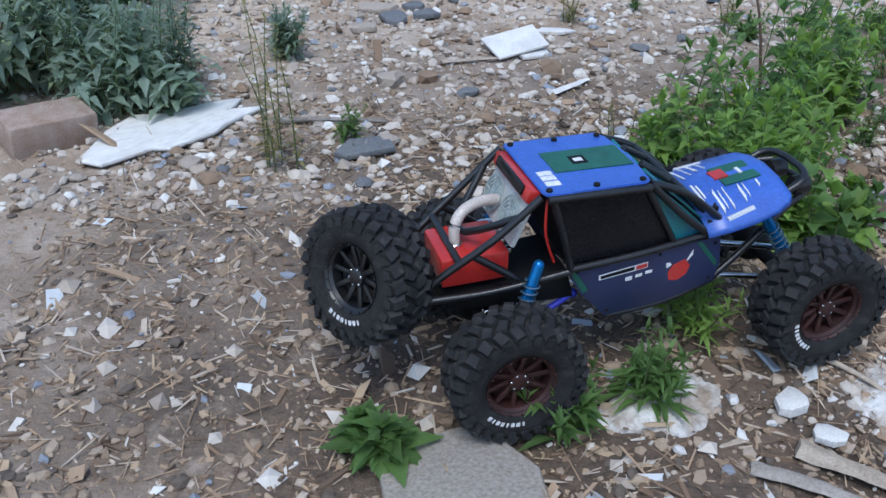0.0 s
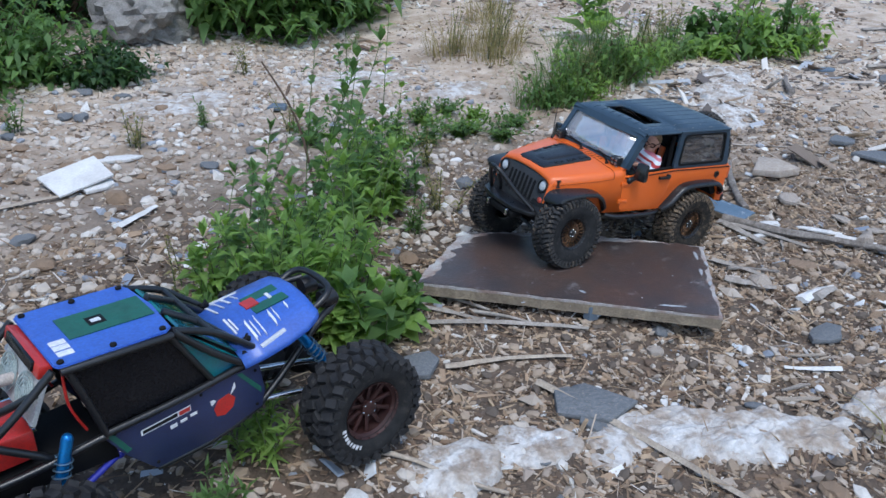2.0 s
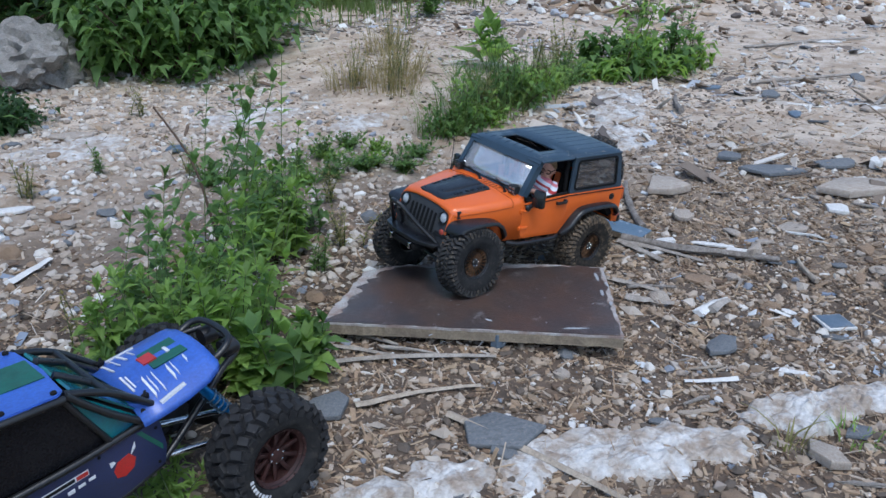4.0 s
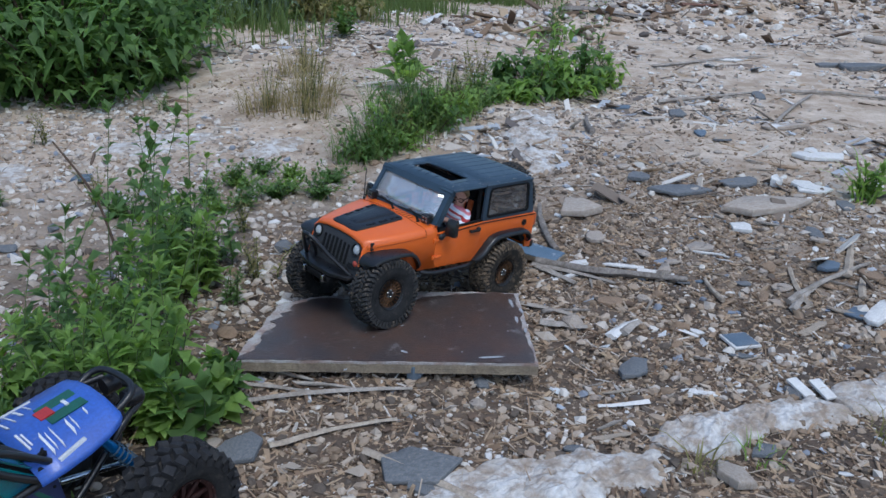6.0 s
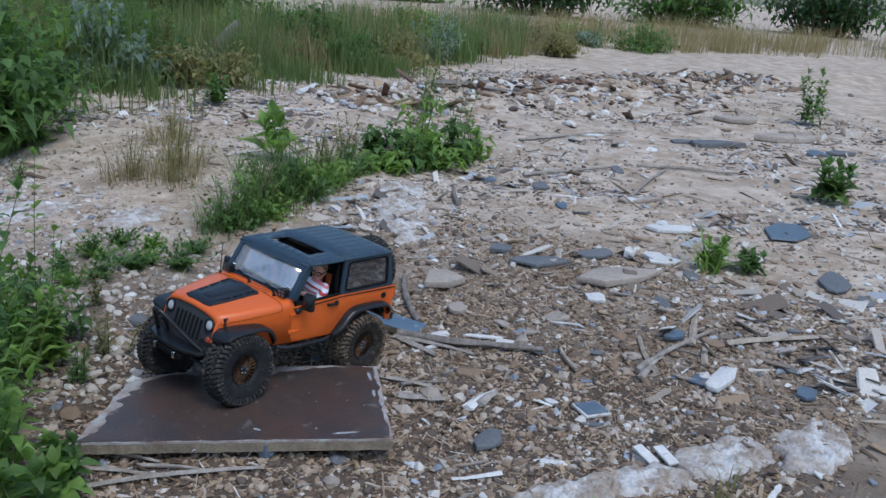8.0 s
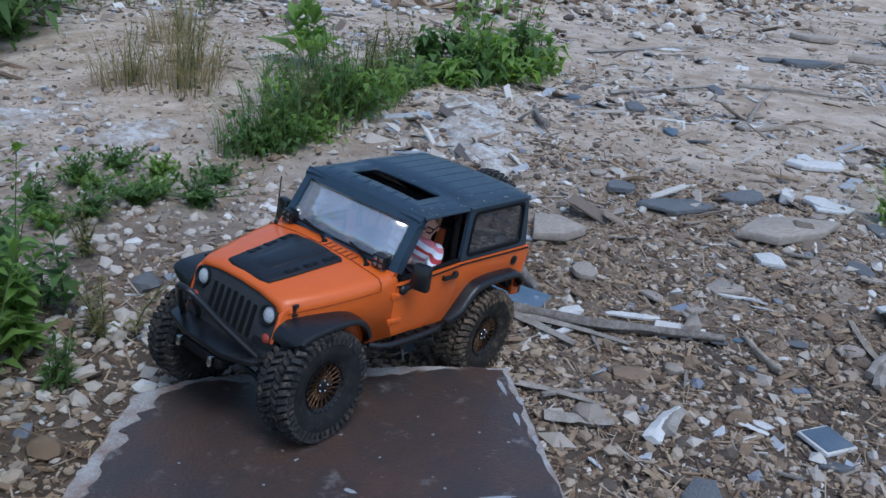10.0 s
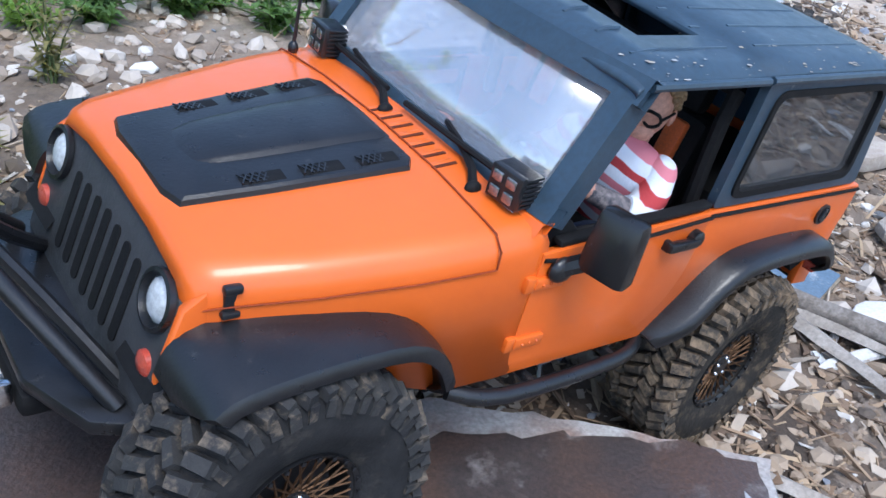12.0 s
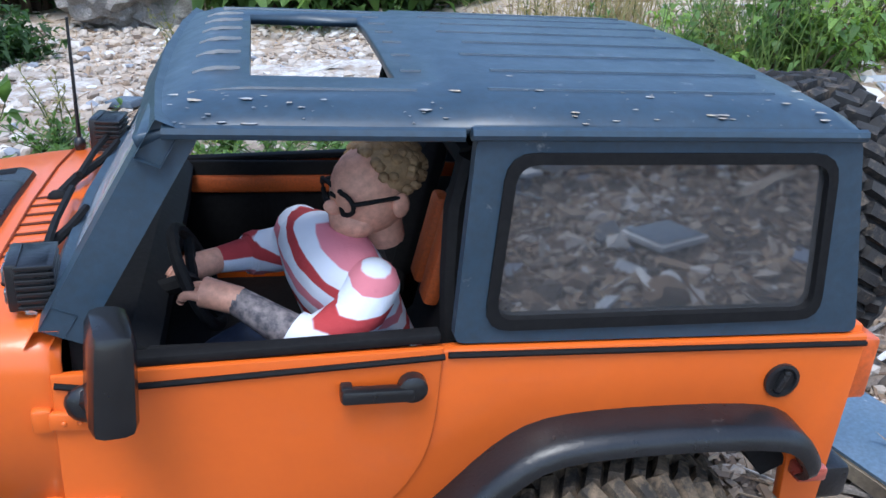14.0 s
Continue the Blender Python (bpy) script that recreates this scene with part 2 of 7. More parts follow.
def build_ground():
    xs, ys = graded(-2.0, 2.6, 0.022, 300), graded(-1.0, 2.4, 0.022, 300)
    verts, nx = [], len(xs)
    for y in ys:
        for x in xs:
            near = -2.2 < x < 3 and -1.3 < y < 2.8
            z = ground_z(x, y)
            if near:
                z += 0.004 * noise.noise((x * 22, y * 22, 5.0)) + 0.0025 * noise.noise((x * 60, y * 60, 2.0))
            verts.append((x, y, z))
    faces = [(j * nx + i, j * nx + i + 1, (j + 1) * nx + i + 1, (j + 1) * nx + i) for j in range(len(ys) - 1) for i in range(nx - 1)]
    me = bpy.data.meshes.new("ground")
    me.from_pydata(verts, [], faces)
    me.shade_smooth()
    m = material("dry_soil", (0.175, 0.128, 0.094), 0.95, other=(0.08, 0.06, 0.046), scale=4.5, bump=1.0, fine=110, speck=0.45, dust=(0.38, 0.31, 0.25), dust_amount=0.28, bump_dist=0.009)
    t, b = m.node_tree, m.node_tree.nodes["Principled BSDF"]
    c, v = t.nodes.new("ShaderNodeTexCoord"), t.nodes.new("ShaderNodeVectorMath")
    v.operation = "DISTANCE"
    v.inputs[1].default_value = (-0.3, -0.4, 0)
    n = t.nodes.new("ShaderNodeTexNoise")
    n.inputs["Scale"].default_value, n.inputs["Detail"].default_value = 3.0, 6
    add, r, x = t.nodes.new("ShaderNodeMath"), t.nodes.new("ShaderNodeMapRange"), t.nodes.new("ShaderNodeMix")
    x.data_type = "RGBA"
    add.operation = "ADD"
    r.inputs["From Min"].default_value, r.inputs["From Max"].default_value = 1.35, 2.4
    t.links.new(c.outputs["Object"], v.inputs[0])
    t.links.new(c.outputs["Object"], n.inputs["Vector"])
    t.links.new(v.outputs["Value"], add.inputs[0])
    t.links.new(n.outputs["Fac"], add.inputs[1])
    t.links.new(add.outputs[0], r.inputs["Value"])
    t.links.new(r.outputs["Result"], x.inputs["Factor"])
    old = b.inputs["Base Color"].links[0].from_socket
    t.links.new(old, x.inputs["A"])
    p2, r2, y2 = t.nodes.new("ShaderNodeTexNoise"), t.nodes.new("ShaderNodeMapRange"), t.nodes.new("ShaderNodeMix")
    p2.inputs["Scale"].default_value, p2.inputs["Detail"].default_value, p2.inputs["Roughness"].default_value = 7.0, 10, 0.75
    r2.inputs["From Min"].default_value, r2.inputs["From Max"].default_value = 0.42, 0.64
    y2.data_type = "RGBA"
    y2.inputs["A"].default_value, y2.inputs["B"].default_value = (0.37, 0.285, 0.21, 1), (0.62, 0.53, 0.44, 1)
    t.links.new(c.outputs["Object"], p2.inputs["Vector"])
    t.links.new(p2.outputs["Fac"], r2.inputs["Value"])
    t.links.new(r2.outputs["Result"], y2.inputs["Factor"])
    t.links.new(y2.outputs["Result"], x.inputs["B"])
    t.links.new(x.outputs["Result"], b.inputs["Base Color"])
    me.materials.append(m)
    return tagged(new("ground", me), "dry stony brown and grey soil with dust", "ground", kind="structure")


build_ground()


# ---- the plywood board ----
PLY_TOP = material("brown_film_face", (0.115, 0.066, 0.048), 0.3, other=(0.07, 0.055, 0.053), scale=16, bump=0.5, fine=420, speck=0.65, dust=(0.2, 0.18, 0.175), dust_amount=0.3)
PLY_EDGE = material("weathered_ply_edge", (0.34, 0.28, 0.2), 0.85, other=(0.2, 0.16, 0.12), scale=30, bump=0.6, fine=260)
PLY_TORN = material("torn_grey_veneer", (0.46, 0.45, 0.44), 0.85, other=(0.3, 0.22, 0.19), scale=28, bump=0.6, fine=300)
BOARD = [(0.095, -0.266), (0.282, -0.047), (0.19, 0.04), (0.10, 0.105), (-0.02, 0.188), (-0.105, 0.21), (-0.285, 0.075)]


def board_height(x, y):
    return 0.040 + 0.02 * (0.1 - y) * 0.8


def build_board():
    t = thing("plywood_board", pose(0, 0, 0), "brown film-faced plywood board with torn weathered edges lying on the ground", "board")
    rnd = random.Random(4)
    edge = []
    for i, p in enumerate(BOARD):
        q = BOARD[(i + 1) % len(BOARD)]
        n = max(2, int(math.dist(p, q) / 0.012))
        for k in range(n):
            s = k / n
            w = 0.0012 if i in (0, 6) else 0.0035
            edge.append((p[0] + (q[0] - p[0]) * s + rnd.uniform(-w, w), p[1] + (q[1] - p[1]) * s + rnd.uniform(-w, w), i))
    # plies, each a little wider or narrower than the one above
    for layer in range(5):
        bm = bmesh.new()
        off = rnd.uniform(-0.0008, 0.0008)
        z1, z0 = -0.0042 * layer - 0.0012, -0.0042 * (layer + 1) - 0.0009
        a = [bm.verts.new((x * (1 + off), y * (1 + off), board_height(x, y) + z1 + rnd.uniform(-0.0004, 0.0004))) for x, y, _ in edge]
        b = [bm.verts.new((x * (1 - off), y * (1 - off), board_height(x, y) + z0)) for x, y, _ in edge]
        bm.faces.new(a), bm.faces.new(b[::-1])
        for i in range(len(a)):
            j = (i + 1) % len(a)
            bm.faces.new((a[i], a[j], b[j], b[i]))
        part("ply", bm, PLY_TORN if layer == 0 else PLY_EDGE, t, smooth=0)
    # the dark face, eaten back from the torn sides
    bm = bmesh.new()
    top = []
    cx, cy = 0.0, 0.0
    for x, y, i in edge:
        back = {0: 0.007, 1: 0.012, 2: 0.034, 3: 0.016, 4: 0.016, 5: 0.02, 6: 0.003}[i]
        back *= max(0.15, 1 + 1.1 * noise.noise((x * 22, y * 22, 4.0)) + rnd.uniform(-0.4, 0.4))
        d = math.hypot(x - cx, y - cy)
        top.append((x - (x - cx) / d * back, y - (y - cy) / d * back))
    up = [bm.verts.new((x, y, board_height(x, y) + 0.0004)) for x, y in top]
    lo = [bm.verts.new((x, y, board_height(x, y) - 0.0008)) for x, y in top]
    bm.faces.new(up), bm.faces.new(lo[::-1])
    for i in range(len(up)):
        bm.faces.new((up[i], up[(i + 1) % len(up)], lo[(i + 1) % len(up)], lo[i]))
    part("film_face", bm, PLY_TOP, t, "dark brown scuffed film face", smooth=0)
    # scuffs and splashes of pale paint
    bm = bmesh.new()
    for k in range(60):
        x, y = rnd.uniform(-0.2, 0.22), rnd.uniform(-0.2, 0.12)
        if not (-0.19 + 0.9 * max(0, x) < y + 0.1 < 0.25 and y > -0.24 + abs(x) * 0.6 and y < 0.15 - 0.85 * x):
            continue
        r, a = rnd.choice((0.0006, 0.0008, 0.0012, 0.002)), rnd.uniform(0, 3)
        pts = [(x + r * rnd.uniform(0.5, 1.2) * math.cos(b + a) * (1 + (k % 5 == 0)), y + r * rnd.uniform(0.5, 1.2) * math.sin(b + a)) for b in np.linspace(0, 5.4, 7)]
        bm.faces.new([bm.verts.new((px, py, board_height(px, py) + 0.0009)) for px, py in pts])
    for x, y, a, l in ((0.235, -0.075, 55, 0.04), (0.225, -0.11, 60, 0.025), (0.19, -0.13, 50, 0.03), (0.17, -0.17, 45, 0.02), (-0.05, -0.09, 110, 0.016), (0.05, -0.2, 145, 0.05)):
        pts = [(x + math.cos(radians(a)) * l * u - math.sin(radians(a)) * w, y + math.sin(radians(a)) * l * u + math.cos(radians(a)) * w)
               for u, w in ((-0.5, 0.001), (-0.2, 0.003), (0.2, 0.0035), (0.5, 0.001), (0.3, -0.003), (-0.2, -0.002))]
        bm.faces.new([bm.verts.new((px, py, board_height(px, py) + 0.0009)) for px, py in pts])
    part("scuffing", bm, material("pale_scuff", (0.42, 0.44, 0.47), 0.7, scale=200), t, "pale paint scuffs", smooth=0)["kind"] = "stuff"


build_board()


# ---- wheels ----
def tyre_bm(r, w, bead, lugs, lug_h):
    bm = bmesh.new()
    rc = r - lug_h
    prof = [(bead, -w * 0.36), (bead + 0.004, -w * 0.43), (rc * 0.72, -w * 0.5), (rc * 0.88, -w * 0.5), (rc * 0.965, -w * 0.44), (rc, -w * 0.33), (rc * 1.005, 0),
            (rc, w * 0.33), (rc * 0.965, w * 0.44), (rc * 0.88, w * 0.5), (rc * 0.72, w * 0.5), (bead + 0.004, w * 0.43), (bead, w * 0.36)]
    lathe(bm, prof, 48, close=True)
    carcass = set(bm.faces)
    step = 2 * math.pi / lugs
    for i in range(lugs):
        for row, (y, wy, lx, tw, sh, dz) in enumerate(((-0.39, 0.26, 0.74, 22, 0.0, -0.14), (-0.13, 0.27, 0.66, -28, 0.5, 0), (0.13, 0.27, 0.66, 28, 0.0, 0), (0.39, 0.26, 0.74, -22, 0.5, -0.14))):
            a = (i + sh) * step
            side = row in (0, 3)
            long = step * rc * lx
            m = Matrix.Rotation(-a, 4, "Y") @ Matrix.Translation((rc + lug_h * (0.42 + dz), y * w, 0)) @ Matrix.Rotation(radians(tw), 4, "X")
            if side:
                m = m @ Matrix.Rotation(radians(24 if row == 3 else -24), 4, "Z")
            vs = bmesh.ops.create_cube(bm, size=1)["verts"]
            for v in vs:
                k = 0.82 if v.co.x > 0 else 1.08
                v.co = m @ Vector((v.co.x * lug_h * 1.25, v.co.y * w * wy * k, v.co.z * long * k))
        for sgn in (-1, 1):  # shoulder blocks
            a = (i + (0.25 if sgn > 0 else 0.75)) * step
            m = Matrix.Rotation(-a, 4, "Y") @ Matrix.Translation((rc * 0.90, sgn * w * 0.49, 0))
            vs = bmesh.ops.create_cube(bm, size=1)["verts"]
            for v in vs:
                v.co = m @ Vector((v.co.x * rc * 0.13, v.co.y * lug_h * 0.7, v.co.z * step * rc * 0.5))
    rnd = random.Random(lugs)
    for f in bm.faces:
        f.material_index = 0 if f in carcass else 1
    for v in bm.verts:
        if v.link_faces and v.link_faces[0].material_index == 1:
            v.co += Vector((rnd.uniform(-1, 1), rnd.uniform(-1, 1), rnd.uniform(-1, 1))) * lug_h * 0.13
    return bm


def jeep_rim_bm(r, w):
    bm = bmesh.new()
    lathe(bm, [(r * 0.97, -w * 0.4), (r * 1.04, -w * 0.43), (r * 1.04, -w * 0.38), (r * 0.92, -w * 0.33), (r * 0.88, 0), (r * 0.92, w * 0.4), (r * 1.0, w * 0.42), (r * 0.8, w * 0.1), (r * 0.75, -w * 0.18), (0.001, -w * 0.2)], 40, cap=False)
    for i in range(24):
        a = 2 * math.pi * i / 24
        box(bm, (r * 1.0 * math.cos(a), -w * 0.43, r * 1.0 * math.sin(a)), (0.0016, 0.0014, 0.0016))
    lathe(bm, [(r * 0.3, -w * 0.24), (r * 0.28, -w * 0.33), (r * 0.14, -w * 0.36), (0.001, -w * 0.36)], 20)
    return bm


def jeep_spokes_bm(r, w):
    bm = bmesh.new()
    for i in range(20):
        a = 2 * math.pi * i / 20
        for d in (-0.55, 0.55):
            p, q = (r * 0.26 * math.cos(a), -w * 0.29, r * 0.26 * math.sin(a)), (r * 0.93 * math.cos(a + d), -w * 0.36, r * 0.93 * math.sin(a + d))
            tube(bm, [p, q], 0.0006, 5)
    return bm


JT = {k: mesh_of(tyre_bm(0.0645, 0.046, 0.0272, 44, 0.004), "tyre", m, 35) for k, m in (("dusty", (CARCASS, RUBBER)), ("muddy", (MUD_BASE, MUD)))}
JR = mesh_of(jeep_rim_bm(0.0277, 0.046), "rim", BLACK)
JS = mesh_of(jeep_spokes_bm(0.0277, 0.046), "spoke_mesh", BRONZE)
NUT = bmesh.new()
ball(NUT, (0, 0, 0), (1, 1, 1), seg=8)
NUT = mesh_of(NUT, "wheel_nut", CHROME)


def nuts(wheel, r, y, n, size):
    for i in range(n):
        a = 2 * math.pi * i / n + 0.3
        child("wheel_nut", NUT, wheel, Matrix.Translation((r * math.cos(a), y, r * math.sin(a))) @ Matrix.Scale(size, 4))


def child(name, data, parent, m=None, label=""):
    ob = new(name, data)
    ob.parent = parent
    if m is not None:
        ob.matrix_local = m
    return tagged(ob, label)


def jeep_wheel(parent, m, kind):
    """A wheel whose outer face looks along -y."""
    w = child("wheel", None, parent, m, "chunky mud tyre on a black rim with bronze mesh spokes" if kind == "dusty" else "mud-caked tyre on a black rim with bronze mesh spokes")
    child("tyre", JT[kind], w)
    child("rim", JR, w)
    child("spoke_mesh", JS, w)
    nuts(w, 0.0064, -0.0157, 5, 0.0016)
    return w


# ---- the orange toy off-roader ----
LEAN = 1.9
JEEP = pose(0.305, 0.117, 0.060, 0, 4.0, 0) @ pose(0, -0.1, 0.1) @ pose(0, 0, 0, LEAN) @ pose(0, 0.1, -0.1)
jeep = thing("toy_jeep", JEEP, "orange toy off-roader with a black hardtop on a plywood board", "toy car")


# front clip: hood and the sides below it
CLIP = [(-0.3465, 0.069, 0.1075), (-0.3425, 0.0725, 0.113), (-0.335, 0.076, 0.1155), (-0.30, 0.086, 0.119), (-0.26, 0.0955, 0.1235), (-0.235, 0.0997, 0.1262), (-0.2248, 0.1008, 0.127)]


def clip_section(x, hw, zt, zb=0.055):
    half = [(hw + 0.001, zb), (hw, zt - 0.013), (hw - 0.0015, zt - 0.006), (hw - 0.006, zt - 0.0015), (hw - 0.013, zt), (hw * 0.5, zt + 0.004), (0, zt + 0.0055)]
    return [(x, y, z) for y, z in half] + [(x, -y, z) for y, z in half[-2::-1]]


bm = bmesh.new()
loft(bm, [clip_section(*c) for c in CLIP[:-2]] + [clip_section(x, hw, zt, 0.048) for x, hw, zt in (CLIP[-2], CLIP[-1], (-0.21, 0.1018, 0.1283), (-0.203, 0.1022, 0.1285), (-0.197, 0.1024, 0.127))])
ob = part("hood", bm, ORANGE, jeep, "glossy orange hood and cowl", 60)
sol = ob.modifiers.new("thick", "SOLIDIFY")
sol.thickness, sol.offset = 0.003, -1
bm = bmesh.new()  # seam between hood and cowl
tube(bm, [(-0.2248, y, 0.127 + z) for y, z in ((-0.1015, -0.0145), (-0.1008, -0.006), (-0.095, -0.0005), (-0.0875, 0.0006), (-0.05, 0.0045), (0, 0.006), (0.05, 0.0045), (0.0875, 0.0006), (0.095, -0.0005), (0.1008, -0.006), (0.1015, -0.0145))], 0.0005, 5)
part("cowl_seam", bm, material("seam_line", (0.3, 0.05, 0.012), 0.8), jeep)
bm = bmesh.new()
for k in range(7):
    y = -0.045 + k * 0.009
    box(bm, (-0.2185, y, 0.1324 - 0.03 * abs(y)), (0.014, 0.0034, 0.0022), (0, -6, 0), 0.0007)
tagged(part("cowl_louvre", bm, ORANGE, jeep), kind="stuff")
bm = bmesh.new()
for k in range(7):
    y = -0.0475 + k * 0.009
    box(bm, (-0.2185, y, 0.1324 - 0.03 * abs(y)), (0.0135, 0.0018, 0.0022), (0, -6, 0))
tagged(part("louvre_slot", bm, material("louvre_gap", (0.1, 0.02, 0.006), 0.8), jeep), kind="stuff")
bm = bmesh.new()  # line of the hood seam, in a darker orange
SEAM = material("dark_orange_seam", (0.3, 0.05, 0.012), 0.8)
tube(bm, [(x, -hw - 0.0008, zt - 0.0145) for x, hw, zt in CLIP], 0.0004, 5)
part("hood_seam", bm, SEAM, jeep)
bm = bmesh.new()
tube(bm, [(x, hw + 0.0008, zt - 0.0145) for x, hw, zt in CLIP], 0.0004, 5)
part("hood_seam", bm, SEAM, jeep)

# hood scoop with three meshed vents a side
bm = bmesh.new()
out = [(-0.338, 0.024), (-0.335, 0.036), (-0.3, 0.04), (-0.236, 0.046), (-0.2315, 0.04), (-0.231, 0)]
outline = [(x, -y) for x, y in out] + [(x, y) for x, y in out[-2::-1]]


def hood_top(x, y=0):
    for (x0, h0, z0), (x1, h1, z1) in zip(CLIP, CLIP[1:]):
        if x0 <= x <= x1:
            k = (x - x0) / (x1 - x0)
            hw, zt = h0 + k * (h1 - h0), z0 + k * (z1 - z0)
            u = abs(y) / hw
            return zt + (0.0055 - 0.003 * u if u < 0.5 else 0.004 * (1 - u) / 0.5 * 1.15)
    return 0.128


rows = []
for lift, k in ((0.0, 1.0), (0.0022, 0.985), (0.0032, 0.95), (0.0036, 0.6)):
    rows.append([bm.verts.new((-0.284 + (x + 0.284) * k, y * k, hood_top(-0.284 + (x + 0.284) * k, y * k) + lift)) for x, y in outline])
for a, b in zip(rows, rows[1:]):
    for i in range(len(a)):
        j = (i + 1) % len(a)
        bm.faces.new((a[i], a[j], b[j], b[i]))
bm.faces.new(rows[-1])
scoop = part("hood_scoop", bm, BLACK, jeep, "satin black hood scoop panel", 30)
bm = bmesh.new()
prof = [(-0.322, 0.0, 0.012), (-0.318, 0.0012, 0.0165), (-0.311, 0.0026, 0.019), (-0.3, 0.0032, 0.0205), (-0.27, 0.0034, 0.0225), (-0.24, 0.003, 0.024), (-0.2345, 0.002, 0.0235), (-0.232, 0.0, 0.022)]
loft(bm, [[(x, s * w, hood_top(x, s * w) + 0.0028 + h * k) for s, k in ((-1, 0), (-0.94, 0.2), (-0.86, 0.7), (-0.76, 0.93), (-0.4, 1), (0, 1), (0.4, 1), (0.76, 0.93), (0.86, 0.7), (0.94, 0.2), (1, 0))] for x, h, w in prof])
part("scoop_bulge", bm, BLACK, scoop, "", 60)
for s in (-1, 1):
    for k in range(3):
        bm = bmesh.new()
        x, y = -0.3 + 0.026 * k, s * (0.0325 + 0.0022 * k)
        box(bm, (x, y, hood_top(x, y) + 0.0030), (0.019, 0.0075, 0.001), (-s * 3, -6, s * 5), 0.0003)
        part("vent", bm, MATTE, scoop)
        bm = bmesh.new()
        for i in range(6):
            for sg in (-1, 1):
                box(bm, (x - 0.0075 + i * 0.003, y, hood_top(x, y) + 0.0035), (0.0006, 0.0078, 0.0006), (-s * 3, -6, sg * 35))
        part("vent_mesh", bm, BLACK, scoop)

# grille, leaning back towards the hood
def lean_back(bm):
    bmesh.ops.rotate(bm, cent=(-0.357, 0, 0.066), matrix=Matrix.Rotation(radians(15), 3, "Y"), verts=bm.verts)


bm = bmesh.new()
prism(bm, [(-0.071, 0.050), (-0.0735, 0.075), (-0.0715, 0.099), (-0.062, 0.1105), (0, 0.1135), (0.062, 0.1105), (0.0715, 0.099), (0.0735, 0.075), (0.071, 0.050), (0.045, 0.046), (-0.045, 0.046)], -0.3565, -0.348, 0.002, "x")
lean_back(bm)
grille = part("grille", bm, GRILLE, jeep, "satin black seven-slot grille")
for k in range(7):
    bm = bmesh.new()
    h = 0.042 - 0.0012 * abs(k - 3)
    y = -0.0345 + 0.0115 * k
    pts = [(y + 0.0031 * math.cos(a), 0.079 + (h / 2 - 0.003) * (1 if 0 <= a <= math.pi else -1) + 0.003 * math.sin(a)) for a in np.linspace(0.001, 2 * math.pi - 0.3, 14)]
    prism(bm, pts, -0.3572, -0.3560, 0, "x")
    lean_back(bm)
    part("grille_slot", bm, MATTE, grille, "dark grille slot")
for s in (-1, 1):
    bm = bmesh.new()
    m = Matrix.Translation((-0.356, s * 0.0575, 0.0955)) @ Matrix.Rotation(radians(-90), 4, "Z")
    lathe(bm, [(0.0125, -0.001), (0.0125, -0.0035), (0.0108, -0.004), (0.0098, -0.0005)], 28, m, True)
    lean_back(bm)
    lamp = part("headlight", bm, BLACK, jeep, "round headlight in a black ring")
    bm = bmesh.new()
    lathe(bm, [(0.0092, 0.0), (0.0085, -0.0018), (0.006, -0.0032), (0.003, -0.0039), (0.0003, -0.004)], 28, m)
    lean_back(bm)
    part("lens", bm, WHITE_LENS, lamp, "white headlight lens")
    bm = bmesh.new()
    m = Matrix.Translation((-0.3548, s * 0.0625, 0.0695)) @ Matrix.Rotation(radians(-90), 4, "Z")
    lathe(bm, [(0.0058, 0.002), (0.0056, -0.0015), (0.003, -0.003), (0.0003, -0.0032)], 20, m)
    part("turn_signal", bm, RED_LENS, jeep, "round red turn signal")
    bm = bmesh.new()  # hood catch
    x, y, z = -0.331, s * 0.0757, 0.103
    box(bm, (x, y, z), (0.0055, 0.0035, 0.013), (s * 4, 0, 0), 0.001)
    box(bm, (x, y + s * 0.0015, z + 0.006), (0.0075, 0.004, 0.0035), (0, 0, 0), 0.001)
    box(bm, (x, y + s * 0.0015, z - 0.005), (0.0075, 0.004, 0.003), (0, 0, 0), 0.001)
    part("hood_catch", bm, BLACK, jeep)
    bm = bmesh.new()  # body corner beside the grille
    prism(bm, [(-0.3585, 0.05), (-0.3555, 0.07), (-0.3475, 0.10), (-0.339, 0.1065), (-0.332, 0.075), (-0.344, 0.045)], s * 0.069, s * 0.0745, 0.0015)
    part("front_corner", bm, ORANGE, jeep)


def rounded(corners, r, n=5):
    """An outline with its corners rounded."""
    out = []
    for i, c in enumerate(corners):
        p, q, e = Vector(corners[i - 1]), Vector(corners[(i + 1) % len(corners)]), Vector(c)
        a, b = e + (p - e).normalized() * r, e + (q - e).normalized() * r
        for k in range(n):
            u = k / (n - 1)
            out.append(tuple(a * (1 - u) ** 2 + e * 2 * u * (1 - u) + b * u * u))
    return out


